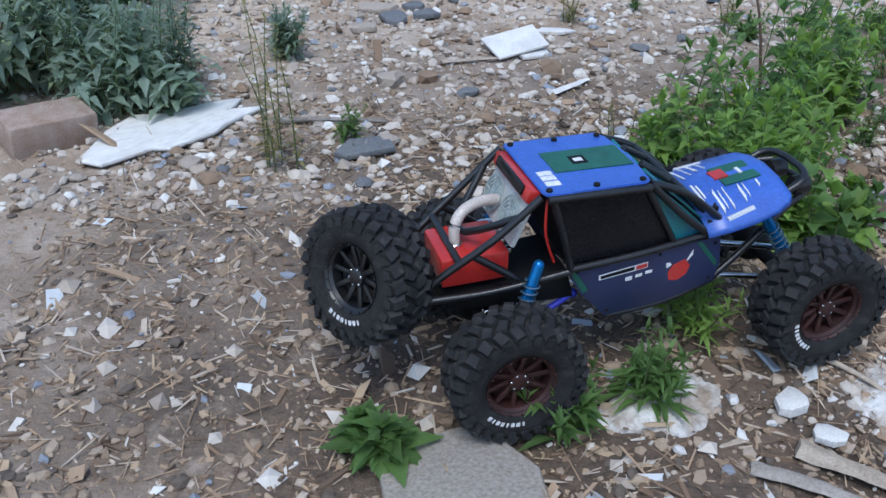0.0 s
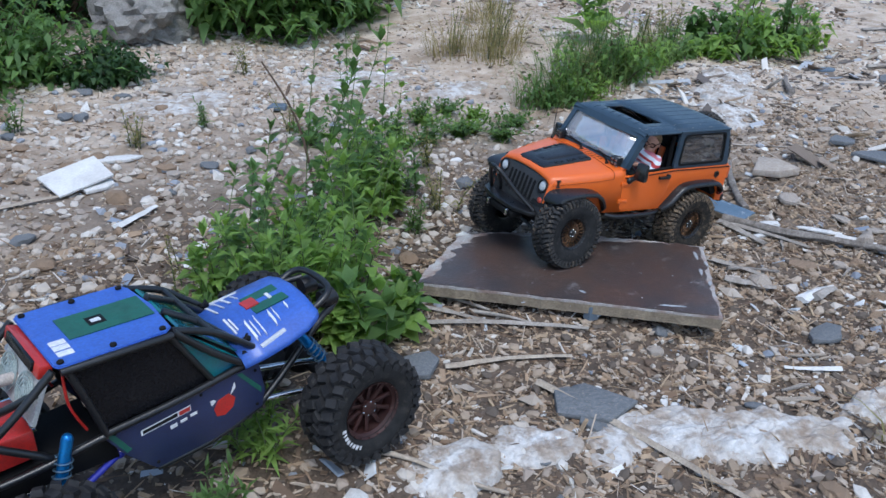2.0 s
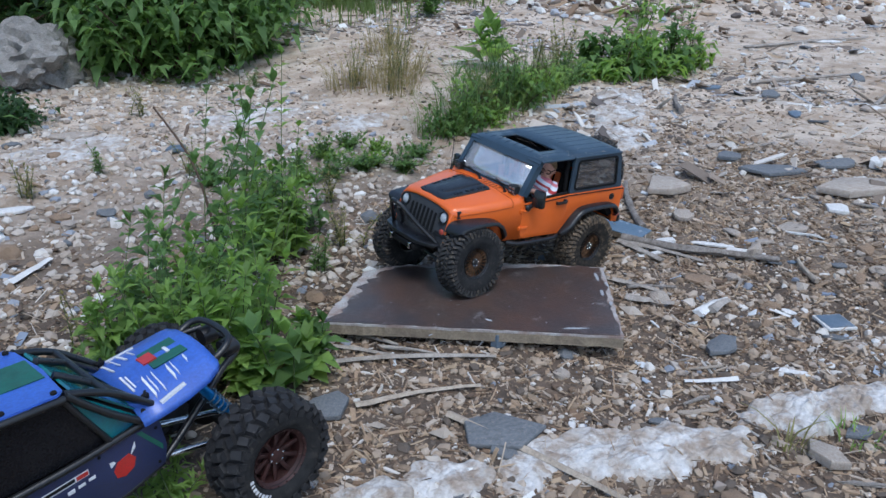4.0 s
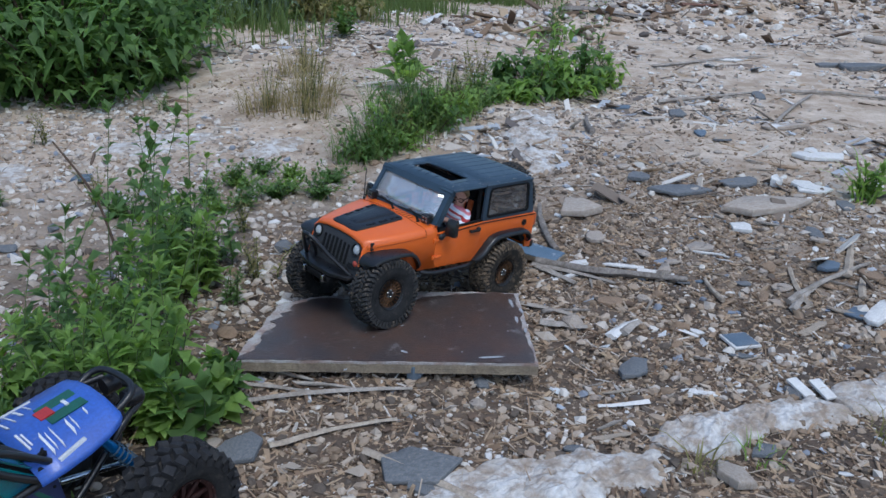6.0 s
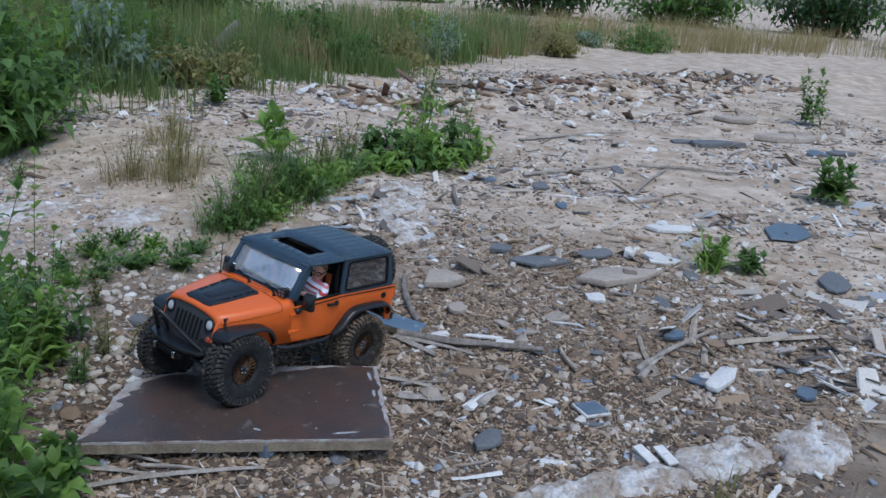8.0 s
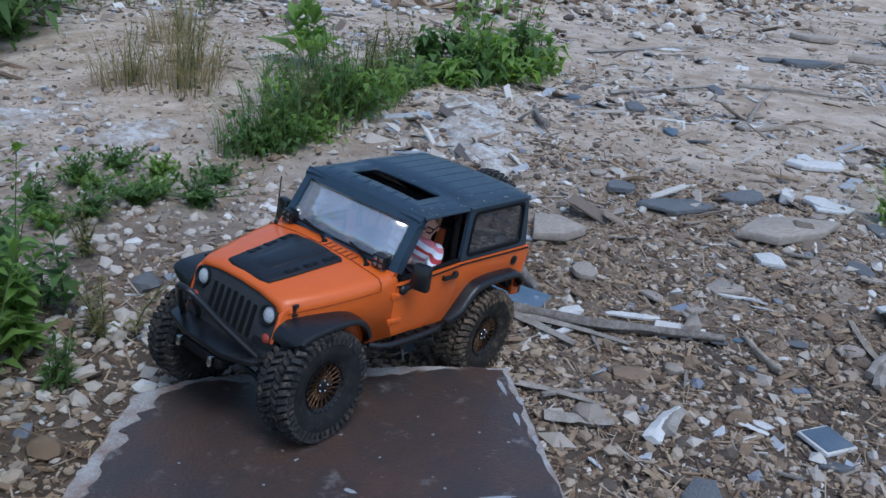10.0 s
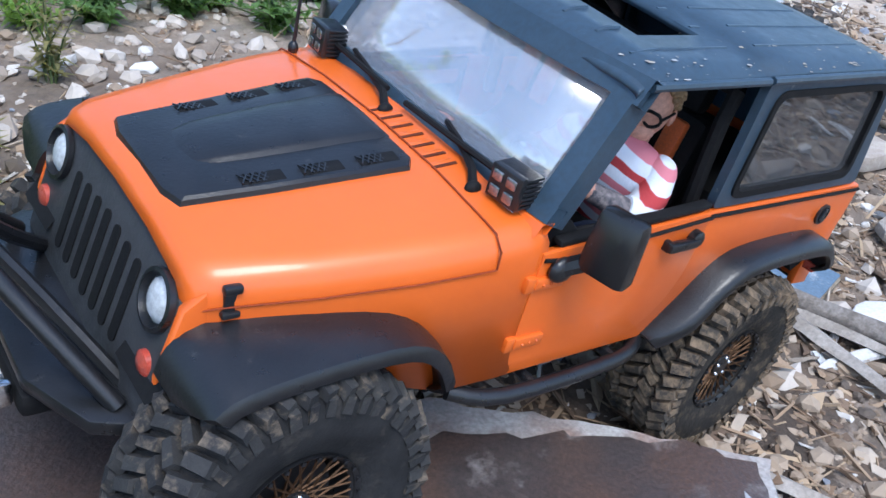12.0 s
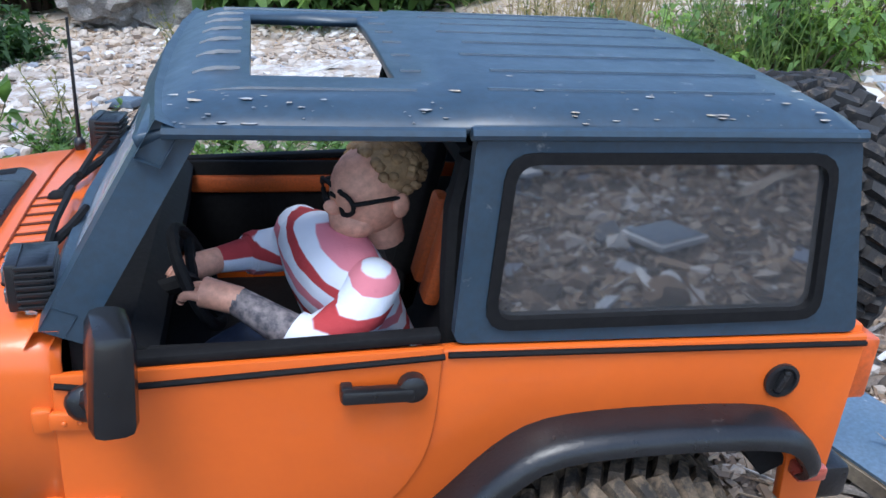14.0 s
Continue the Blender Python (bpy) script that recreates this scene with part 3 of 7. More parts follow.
# fender flares
def flare(path, y_in, y_out, s, parent):
    bm = bmesh.new()
    secs = []
    pts = curve_pts([(x, 0, z) for x, z in path], 3)
    for i, p in enumerate(pts):
        d = (pts[min(i + 1, len(pts) - 1)] - pts[max(i - 1, 0)]).normalized()
        n = Vector((-d.z, 0, d.x))
        k = min(1.0, min(i, len(pts) - 1 - i) / 3 * 0.5 + 0.55)
        yo = y_in + (y_out - y_in) * k
        row = []
        for y, h in ((y_in, 0.001), (y_in + (yo - y_in) * 0.75, 0.0005), (yo - 0.002, -0.001), (yo, -0.0035), (yo, -0.0072), (yo - 0.003, -0.0077), (yo - 0.004, -0.0045), (y_in, -0.003)):
            row.append((p.x + n.x * h, s * y, p.z + n.z * h))
        secs.append(row)
    loft(bm, secs, True)
    part("fender_flare", bm, BLACK, parent, "wide satin black fender flare")


FRONT_FLARE = [(-0.356, 0.075), (-0.352, 0.085), (-0.34, 0.0925), (-0.305, 0.096), (-0.27, 0.0945), (-0.251, 0.084), (-0.24, 0.066), (-0.2345, 0.05)]
REAR_FLARE = [(-0.094, 0.043), (-0.078, 0.059), (-0.06, 0.078), (-0.042, 0.088), (-0.01, 0.0905), (0.034, 0.089), (0.052, 0.084), (0.062, 0.072), (0.066, 0.062)]
for s in (-1, 1):
    flare(FRONT_FLARE, 0.074, 0.115, s, jeep)
    flare(REAR_FLARE, 0.1, 0.119, s, jeep)
    bm = bmesh.new()  # dark inner arches
    prism(bm, [(-0.36, 0.062), (-0.345, 0.083), (-0.27, 0.087), (-0.24, 0.06), (-0.24, 0.03), (-0.25, 0.03), (-0.275, 0.075), (-0.345, 0.072)], s * 0.045, s * 0.078)
    part("inner_arch", bm, MATTE, jeep)
    bm = bmesh.new()
    prism(bm, [(-0.085, 0.045), (-0.05, 0.084), (0.045, 0.084), (0.06, 0.06), (0.05, 0.055), (0.035, 0.074), (-0.045, 0.074), (-0.075, 0.043)], s * 0.05, s * 0.1)
    part("inner_arch", bm, MATTE, jeep)
    # side panel of the tub
    bm = bmesh.new()
    prism(bm, [(-0.2, 0.114), (-0.203, 0.1), (-0.206, 0.062), (-0.21, 0.05), (-0.21, 0.046), (-0.096, 0.0415), (-0.06, 0.0775), (-0.042, 0.087), (0.03, 0.087), (0.05, 0.081), (0.058, 0.066), (0.06, 0.043), (0.077, 0.041),
               (0.079, 0.116), (-0.075, 0.1185), (-0.196, 0.1145)], s * 0.096, s * 0.1015, 0.0012)
    part("side_panel", bm, ORANGE, jeep, "glossy orange body side")
    # door
    bm = bmesh.new()
    pts = curve_pts([(-0.2, 0, 0.1165), (-0.2005, 0, 0.09), (-0.2, 0, 0.058), (-0.196, 0, 0.0505), (-0.188, 0, 0.0478), (-0.14, 0, 0.0465), (-0.118, 0, 0.0485), (-0.1, 0, 0.056), (-0.088, 0, 0.07), (-0.082, 0, 0.088), (-0.0805, 0, 0.12)], 3)
    prism(bm, [(p.x, p.z) for p in pts], s * 0.1, s * 0.1033, 0.0009)
    door = part("door", bm, ORANGE, jeep, "orange door with its window open")
    for z in (0.1015, 0.068):
        bm = bmesh.new()
        box(bm, (-0.1925, s * 0.1042, z), (0.018, 0.003, 0.0062), (0, 2, 0), 0.001)
        box(bm, (-0.2035, s * 0.103, z), (0.006, 0.004, 0.0082), (0, 0, 0), 0.001)
        for k in range(3):
            ball(bm, (-0.197 + k * 0.0045, s * 0.106, z), (0.0008, 0.0006, 0.0008), seg=8)
        part("hinge", bm, ORANGE, door)
    bm = bmesh.new()
    box(bm, (-0.102, s * 0.107, 0.1065), (0.024, 0.005, 0.0052), (0, 0, 0), 0.0015)
    box(bm, (-0.112, s * 0.1045, 0.1065), (0.004, 0.006, 0.006), (0, 0, 0), 0.001)
    lathe(bm, [(0.0048, 0.0), (0.0048, -0.004 * 1), (0.003, -0.0052), (0.0003, -0.0052)], 16, Matrix.Translation((-0.0905, s * 0.1035, 0.1075)) @ (Matrix.Identity(4) if s < 0 else Matrix.Rotation(math.pi, 4, "Z")))
    part("door_handle", bm, BLACK, door, "black door handle")
    # belt line: orange lip with a black band below it
    bm = bmesh.new()
    tube(bm, [(-0.199, s * 0.1035, 0.1135), (-0.186, s * 0.1037, 0.1115), (-0.08, s * 0.1037, 0.1172)], 0.0011, 6)
    tube(bm, [(-0.0785, s * 0.1022, 0.1168), (0.078, s * 0.1022, 0.1135)], 0.0011, 6)
    part("belt_line", bm, MATTE, jeep, "black pinstripe")
    bm = bmesh.new()
    box(bm, (-0.135, s * 0.0985, 0.1205), (0.108, 0.006, 0.0035), (0, -2.4, 0), 0.001)
    part("door_sill_trim", bm, MATTE, jeep)
    # fuel cap, tail lamp
    bm = bmesh.new()
    tm = Matrix.Translation((0.047, s * 0.1012, 0.0995)) @ (Matrix.Identity(4) if s < 0 else Matrix.Rotation(math.pi, 4, "Z"))
    lathe(bm, [(0.0068, 0.001), (0.0068, -0.0018), (0.0055, -0.002), (0.0052, -0.0006), (0.001, -0.0006)], 20, tm)
    box(bm, (0.047, s * 0.1025, 0.0995), (0.0025, 0.003, 0.009), (0, 20, 0), 0.0006)
    part("fuel_cap", bm, BLACK, jeep)
    bm = bmesh.new()
    box(bm, (0.0815, s * 0.088, 0.1), (0.012, 0.022, 0.026), (0, 0, 0), 0.0015)
    part("tail_lamp", bm, material("tail_orange", (0.75, 0.13, 0.02), 0.3, coat=0.4), jeep, "orange painted tail lamp")
    bm = bmesh.new()
    box(bm, (0.066, s * 0.105, 0.060), (0.012, 0.008, 0.006), (0, 0, 0), 0.001)
    part("side_reflector", bm, RED_LENS, jeep)
    # rock slider
    bm = bmesh.new()
    tube(bm, curve_pts([(-0.228, s * 0.098, 0.043), (-0.2, s * 0.108, 0.0395), (-0.12, s * 0.108, 0.0375), (-0.095, s * 0.1, 0.038)], 4), 0.0042, 10)
    tube(bm, [(-0.18, s * 0.07, 0.04), (-0.18, s * 0.107, 0.039)], 0.003, 8)
    tube(bm, [(-0.12, s * 0.07, 0.038), (-0.12, s * 0.107, 0.038)], 0.003, 8)
    part("rock_slider", bm, BLACK, jeep)
    # wing mirror on a stalk
    bm = bmesh.new()
    ball(bm, (-0.189, s * 0.106, 0.1085), (0.0075, 0.004, 0.0065), seg=12)
    tube(bm, [(-0.189, s * 0.105, 0.1085), (-0.182, s * 0.116, 0.119)], 0.0045, 8)
    mirror = part("wing_mirror", bm, BLACK, jeep, "black wing mirror")
    bm = bmesh.new()
    box(bm, (-0.1795, s * 0.121, 0.1285), (0.0135, 0.025, 0.0325), (0, 4, -14 * s), 0.004, 0.88)
    part("mirror_housing", bm, material("scuffed_gloss_black", (0.012, 0.012, 0.013), 0.22, dust=(0.3, 0.28, 0.25), dust_amount=0.1), mirror)
    # hardtop side with its window
    bm = bmesh.new()
    outer = rounded([(-0.0765, 0.1195), (-0.074, 0.1905), (0.0565, 0.1905), (0.0745, 0.117)], 0.004)
    inner = rounded([(-0.066, 0.1252), (-0.0632, 0.1842), (0.0485, 0.1842), (0.0562, 0.1245)], 0.0085)
    ring(bm, outer, inner, s * 0.0945, s * 0.0995)
    top_side = part("hardtop_side", bm, ROOF, jeep, "satin black hardtop side", 25)
    bm = bmesh.new()
    inner2 = rounded([(-0.0632, 0.1282), (-0.0606, 0.1815), (0.0462, 0.1815), (0.0532, 0.1275)], 0.0068)
    inner3 = rounded([(-0.067, 0.1242), (-0.0642, 0.1851), (0.0492, 0.1851), (0.0572, 0.1235)], 0.0092)
    ring(bm, inner3, inner2, s * 0.0975, s * 0.1008)
    part("window_gasket", bm, MATTE, top_side)
    bm = bmesh.new()
    prism(bm, inner2, s * 0.0972, s * 0.0978)
    ob = part("side_window", bm, SMOKED, top_side, "smoked clear side window", 0)
    ob.visible_shadow = False
    # drip rail
    bm = bmesh.new()
    tube(bm, [(-0.164, s * 0.0985, 0.1905), (-0.078, s * 0.0995, 0.1905)], 0.0022, 8)
    tube(bm, [(-0.076, s * 0.1, 0.191), (0.057, s * 0.1, 0.191)], 0.0022, 8)
    part("drip_rail", bm, ROOF, jeep)
    # lamp cubes on the cowl
    bm = bmesh.new()
    lm = pose(-0.208, s * 0.08, 0.139, 0, 0, -s * 6)
    vs = box(bm, (0.0022, 0, 0), (0.009, 0.0168, 0.0145))
    bmesh.ops.transform(bm, matrix=lm, verts=vs)
    vs = box(bm, (-0.0035, 0, 0), (0.004, 0.018, 0.016), (0, 0, 0), 0.001)
    bmesh.ops.transform(bm, matrix=lm, verts=vs)
    cube = part("cube_lamp", bm, BLACK, jeep, "finned black cube work lamp")
    for k in range(7):
        bm = bmesh.new()
        box(bm, (0.0028, 0, -0.0066 + 0.0022 * k), (0.011, 0.0188, 0.0013), (0, 0, 0), 0.0002)
        bmesh.ops.transform(bm, matrix=lm, verts=bm.verts)
        part("fin", bm, BLACK, cube)
    bm = bmesh.new()
    for yy in (-0.004, 0.004):
        for zz in (-0.0035, 0.0035):
            vs = box(bm, (-0.006, yy, zz), (0.0012, 0.0058, 0.005), (0, 0, 0), 0.0008)
            bmesh.ops.transform(bm, matrix=lm, verts=vs)
    part("lens", bm, material("lamp_reflector", (0.45, 0.46, 0.48), 0.2, metal=0.8, other=(0.2, 0.2, 0.22), scale=300), cube, "clear lamp lens")
    bm = bmesh.new()
    box(bm, (-0.207, s * 0.08, 0.1295), (0.006, 0.009, 0.006), (0, 0, 0), 0.001)
    tube(bm, [(-0.207, s * 0.08 - 0.006, 0.128), (-0.207, s * 0.08 + 0.006, 0.128)], 0.0022, 8)
    part("bracket", bm, CHROME, cube)
    # wiper
    bm = bmesh.new()
    yb, yt, y0, y1 = (0.006, 0.062, 0.07, 0.016) if s > 0 else (-0.066, -0.022, 0.0, -0.07)
    zb = 0.1335 - 0.04 * abs(yb)
    tube(bm, [(-0.216, yb, zb), (-0.211, yb + 0.2 * (yt - yb), zb + 0.004), (-0.204, yb + 0.65 * (yt - yb), 0.1375), (-0.2005, yt, 0.1395)], 0.0024, 6, 0.0014)
    ball(bm, (-0.216, yb, zb - 0.0005), (0.0045, 0.003, 0.0035), seg=10)
    tube(bm, [(-0.2095 + 0.6 * y0 * y0, y0, 0.139), (-0.2095 + 0.15 * (y0 + y1) ** 2, (y0 + y1) / 2, 0.1395), (-0.2095 + 0.6 * y1 * y1, y1, 0.139)], 0.0015, 6)
    part("wiper", bm, MATTE, jeep)

# windscreen frame and pane
LOW, HIGH = Vector((-0.2045, 0, 0.1268)), Vector((-0.1665, 0, 0.1925))


def screen_pt(y, h):
    p = LOW.lerp(HIGH, h)
    return (p.x - 0.006 * (1 - (y / 0.1) ** 2), y, p.z)


bm = bmesh.new()
ys_out = [-0.1, -0.06, 0, 0.06, 0.1]
for lo, hi in ((0.055, 0.17), (0.86, 1.03)):
    loft(bm, [[screen_pt(y, lo) for y in ys_out], [screen_pt(y, hi) for y in ys_out], [Vector(screen_pt(y, hi)) + Vector((0.007, 0, -0.003)) for y in ys_out], [Vector(screen_pt(y, lo)) + Vector((0.007, 0, -0.003)) for y in ys_out], [screen_pt(y, lo) for y in ys_out]])
for s in (-1, 1):
    a, b = s * 0.1, s * 0.0885
    secs = []
    for h in (0.055, 0.15, 0.5, 0.85, 1.03):
        k = 1 - 0.03 * h
        secs.append([screen_pt(a * k, h), Vector(screen_pt(b * k, h)), Vector(screen_pt(b * k, h)) + Vector((0.010, 0, -0.004)), Vector(screen_pt(a * k, h)) + Vector((0.012, 0, -0.005))])
    loft(bm, secs, True)
low_bm = bmesh.new()  # body strip under the screen
loft(low_bm, [[Vector(screen_pt(y, h)) + Vector((dx, 0, 0)) for y in ys_out] for h, dx in ((-0.04, -0.001), (0.05, -0.001), (0.05, 0.006), (-0.04, 0.006))])
part("screen_sill", low_bm, ORANGE, jeep, "orange strip under the windscreen")
part("windscreen_frame", bm, ROOF, jeep, "black windscreen frame", 30)
bm = bmesh.new()
ys_in = [-0.0905, -0.045, 0, 0.045, 0.0905]
a = loft(bm, [[Vector(screen_pt(y, h)) + Vector((0.003, 0, -0.001)) for y in ys_in] for h in (0.1, 0.4, 0.7, 0.93)])
ob = part("windscreen", bm, WINDSHIELD, jeep, "clear plastic windscreen with sky glare")
sol = ob.modifiers.new("thick", "SOLIDIFY")
sol.thickness = 0.0006
ob.visible_shadow = False

# roof shell with the cut-out
XS = [-0.172, -0.170, -0.165, -0.155, -0.14, -0.117, -0.094, -0.0755, -0.0745, -0.04, 0.0, 0.035, 0.05, 0.056, 0.0585]
YS = [-0.0985, -0.0975, -0.0945, -0.088, -0.064, -0.03, 0, 0.025, 0.05, 0.07, 0.088, 0.0945, 0.0975, 0.0985]


def roof_z(x, y):
    e = 1 - (abs(y) / 0.0985) ** 2
    edge = 0.0055 * min(1, max(0, (0.0985 - abs(y)) / 0.009)) ** 0.6
    front = min(1, max(0, (x + 0.172) / 0.02)) ** 0.6
    back = min(1, max(0, (0.0585 - x) / 0.012)) ** 0.5
    step = 0.0008 if x > -0.075 else 0
    return 0.191 + (edge + 0.0045 * e + step) * front * back - 0.002 * (1 - front)


bm = bmesh.new()
grid = [[bm.verts.new((x, y, roof_z(x, y))) for y in YS] for x in XS]
for i in range(len(XS) - 1):
    for j in range(len(YS) - 1):
        cx, cy = (XS[i] + XS[i + 1]) / 2, (YS[j] + YS[j + 1]) / 2
        if -0.14 < cx < -0.094 and -0.064 < cy < 0.05:
            continue
        bm.faces.new((grid[i][j], grid[i + 1][j], grid[i + 1][j + 1], grid[i][j + 1]))
roof = part("roof", bm, ROOF, jeep, "scuffed black roof with a roughly cut sunroof hole")
sol = roof.modifiers.new("thick", "SOLIDIFY")
sol.thickness, sol.offset = 0.004, -1
for k in range(8):
    y = -0.077 + k * 0.022
    for x0, x1 in ((-0.158, -0.084), (-0.066, 0.04)):
        if x0 < -0.1 and -0.075 < y < 0.06:
            spans = ((x0, -0.143), (-0.091, x1))
        else:
            spans = ((x0 + 0.006 * (k % 2), x1 - 0.005 * ((k + 1) % 2)),)
        for u, v in spans:
            bm = bmesh.new()
            yy = y
            loft(bm, [[(x, yy + o, roof_z(x, yy) + z) for o, z in ((-0.0013, -0.0006), (-0.0006, 0.0005), (0.0006, 0.0005), (0.0013, -0.0006))] for x in np.linspace(u, v, 5)], True)
            part("roof_rib", bm, ROOF, roof)
bm = bmesh.new()
rnd = random.Random(8)
for k in range(80):
    x, y, r = rnd.uniform(-0.165, 0.05), -0.0975 + abs(rnd.gauss(0, 0.012)), rnd.choice((0.0003, 0.0004, 0.0005, 0.0008, 0.0014))
    bm.faces.new([bm.verts.new((x + 1.6 * r * rnd.uniform(0.5, 1.3) * math.cos(a), max(-0.0984, y + r * rnd.uniform(0.4, 1.1) * math.sin(a)), roof_z(x, max(-0.0975, y)) + 0.0003)) for a in np.linspace(0, 5.3, 6)])
part("scuffing", bm, material("chipped_primer", (0.4, 0.42, 0.44), 0.7, other=(0.5, 0.4, 0.28), scale=120), roof, "pale chips along the roof edge", 0)["kind"] = "stuff"

# back panel, tailgate, spare, bumper
bm = bmesh.new()
prism(bm, [(0.058, 0.187), (0.0735, 0.118), (0.068, 0.118), (0.053, 0.187)], -0.0945, 0.0945, 0.001)
part("hardtop_back", bm, ROOF, jeep)
bm = bmesh.new()
box(bm, (0.076, 0, 0.08), (0.006, 0.196, 0.078), (0, 0, 0), 0.0012)
part("tailgate", bm, ORANGE, jeep)
spare = jeep_wheel(jeep, pose(0.1, 0, 0.125, 0, 0, 90), "dusty")
spare["label"] = "spare wheel with a knobbly black tyre"
bm = bmesh.new()
box(bm, (0.088, 0, 0.043), (0.016, 0.19, 0.016), (0, 0, 0), 0.003)
part("rear_bumper", bm, BLACK, jeep)
# stinger bumper: plate, hoop, tubes
bm = bmesh.new()
prism(bm, [(-0.36, -0.074), (-0.376, -0.066), (-0.391, -0.034), (-0.391, 0.034), (-0.38, 0.072), (-0.36, 0.084), (-0.348, 0.082), (-0.348, -0.072)], 0.043, 0.05, 0.0012, "z")
bumper = part("front_bumper", bm, BLACK, jeep, "black steel-look front bumper")
for yy in (-0.028, 0.028):
    bm = bmesh.new()
    box(bm, (-0.397, yy, 0.0385), (0.008, 0.005, 0.012), (0, 0, 0), 0.0015)
    part("tow_point", bm, CHROME, bumper)
bm = bmesh.new()
tube(bm, curve_pts([(-0.364, -0.062, 0.05), (-0.389, -0.032, 0.081), (-0.409, -0.01, 0.109), (-0.4145, 0.004, 0.1155), (-0.411, 0.018, 0.1105), (-0.391, 0.042, 0.081), (-0.366, 0.068, 0.05)], 5), 0.0038, 10)
part("bull_bar", bm, BLACK, jeep, "pointed black tube stinger bar")
for side in (-1, 1):
    bm = bmesh.new()
    tube(bm, curve_pts([(-0.358, side * 0.05, 0.05), (-0.379, 0.002 + side * 0.024, 0.075), (-0.4, 0.004 + side * 0.006, 0.1)], 4), 0.0034, 8)
    part("bar_brace", bm, BLACK, jeep)
bm = bmesh.new()
box(bm, (-0.378, 0, 0.034), (0.028, 0.07, 0.012), (0, 0, 0), 0.003)
part("winch", bm, MATTE, jeep)

# chassis, axles and links
bm = bmesh.new()
box(bm, (-0.135, 0, 0.03), (0.42, 0.07, 0.022), (0, 0, 0), 0.002)
box(bm, (-0.14, 0, 0.048), (0.2, 0.19, 0.012), (0, 0, 0), 0.002)
part("chassis", bm, MATTE, jeep)
ROLL = math.degrees(math.atan2(-0.019, 0.19))
for x, roll, z in ((-0.313, ROLL - LEAN, 0.0095), (-0.01, -LEAN, 0.0012)):
    bm = bmesh.new()
    tube(bm, [(x, -0.085, z), (x, 0.085, z)], 0.008, 12)
    ball(bm, (x, 0.02, z), (0.02, 0.018, 0.018), seg=14)
    bmesh.ops.rotate(bm, cent=(x, 0, z), matrix=Matrix.Rotation(radians(roll), 3, "X"), verts=bm.verts)
    part("axle", bm, MATTE, jeep)
    for s in (-1, 1):
        bm = bmesh.new()
        top, low = Vector((x + (0.03 if x < -0.1 else -0.03), s * 0.05, 0.075)), Vector((x, s * 0.058, z + 0.005))
        tube(bm, [low, top], 0.0045, 8)
        pts = [low.lerp(top, k / 40) + Vector((0.0075 * math.cos(k * 1.4), 0.0075 * math.sin(k * 1.4), 0)) for k in range(6, 38)]
        tube(bm, pts, 0.0012, 5)
        part("shock", bm, BLACK, jeep)
        bm = bmesh.new()
        tube(bm, [(x, s * 0.04, z - 0.006), (x + (0.13 if x < -0.1 else -0.13), s * 0.03, 0.022)], 0.0035, 8)
        part("link", bm, BLACK, jeep)
bm = bmesh.new()
tube(bm, [(-0.335, -0.06, 0.0), (-0.335, 0.06, 0.012)], 0.003, 8)
tube(bm, [(-0.36, -0.02, 0.022), (-0.33, 0.03, 0.03)], 0.0045, 8)
part("steering_link", bm, BLACK, jeep)

# wheels
jeep_wheel(jeep, pose(-0.313, -0.1005, 0.022, ROLL * 0.8 - LEAN, 12, 0), "dusty")
jeep_wheel(jeep, pose(-0.313, 0.099, -0.003, ROLL * 0.8 + LEAN, 40, 180), "dusty")
jeep_wheel(jeep, pose(-0.01, -0.099, 0.0045, -LEAN, 75, 0), "muddy")
jeep_wheel(jeep, pose(-0.01, 0.099, -0.002, LEAN, 20, 180), "muddy")

# inside
bm = bmesh.new()
prism(bm, [(-0.196, 0.06), (-0.196, 0.124), (-0.178, 0.125), (-0.17, 0.118), (-0.172, 0.1), (-0.182, 0.09), (-0.182, 0.06)], -0.095, 0.095, 0.002)
part("dashboard", bm, MATTE, jeep)
bm = bmesh.new()
tube(bm, [(-0.192, -0.048, 0.112), (-0.163, -0.05, 0.1215)], 0.0035, 8)
wheel_m = pose(-0.16, -0.05, 0.123, 0, 66, 0)
lathe(bm, [(0.019 + 0.0022 * math.cos(a), 0.0022 * math.sin(a)) for a in (k * math.pi / 4 for k in range(8))], 28, wheel_m @ Matrix.Rotation(radians(90), 4, "X"), True)
for a in (0, 2.1, 4.2):
    tube(bm, [wheel_m @ Vector((0, 0, -0.002)), wheel_m @ Vector((0.019 * math.cos(a), 0.019 * math.sin(a), 0))], 0.002, 6)
part("steering_wheel", bm, MATTE, jeep)
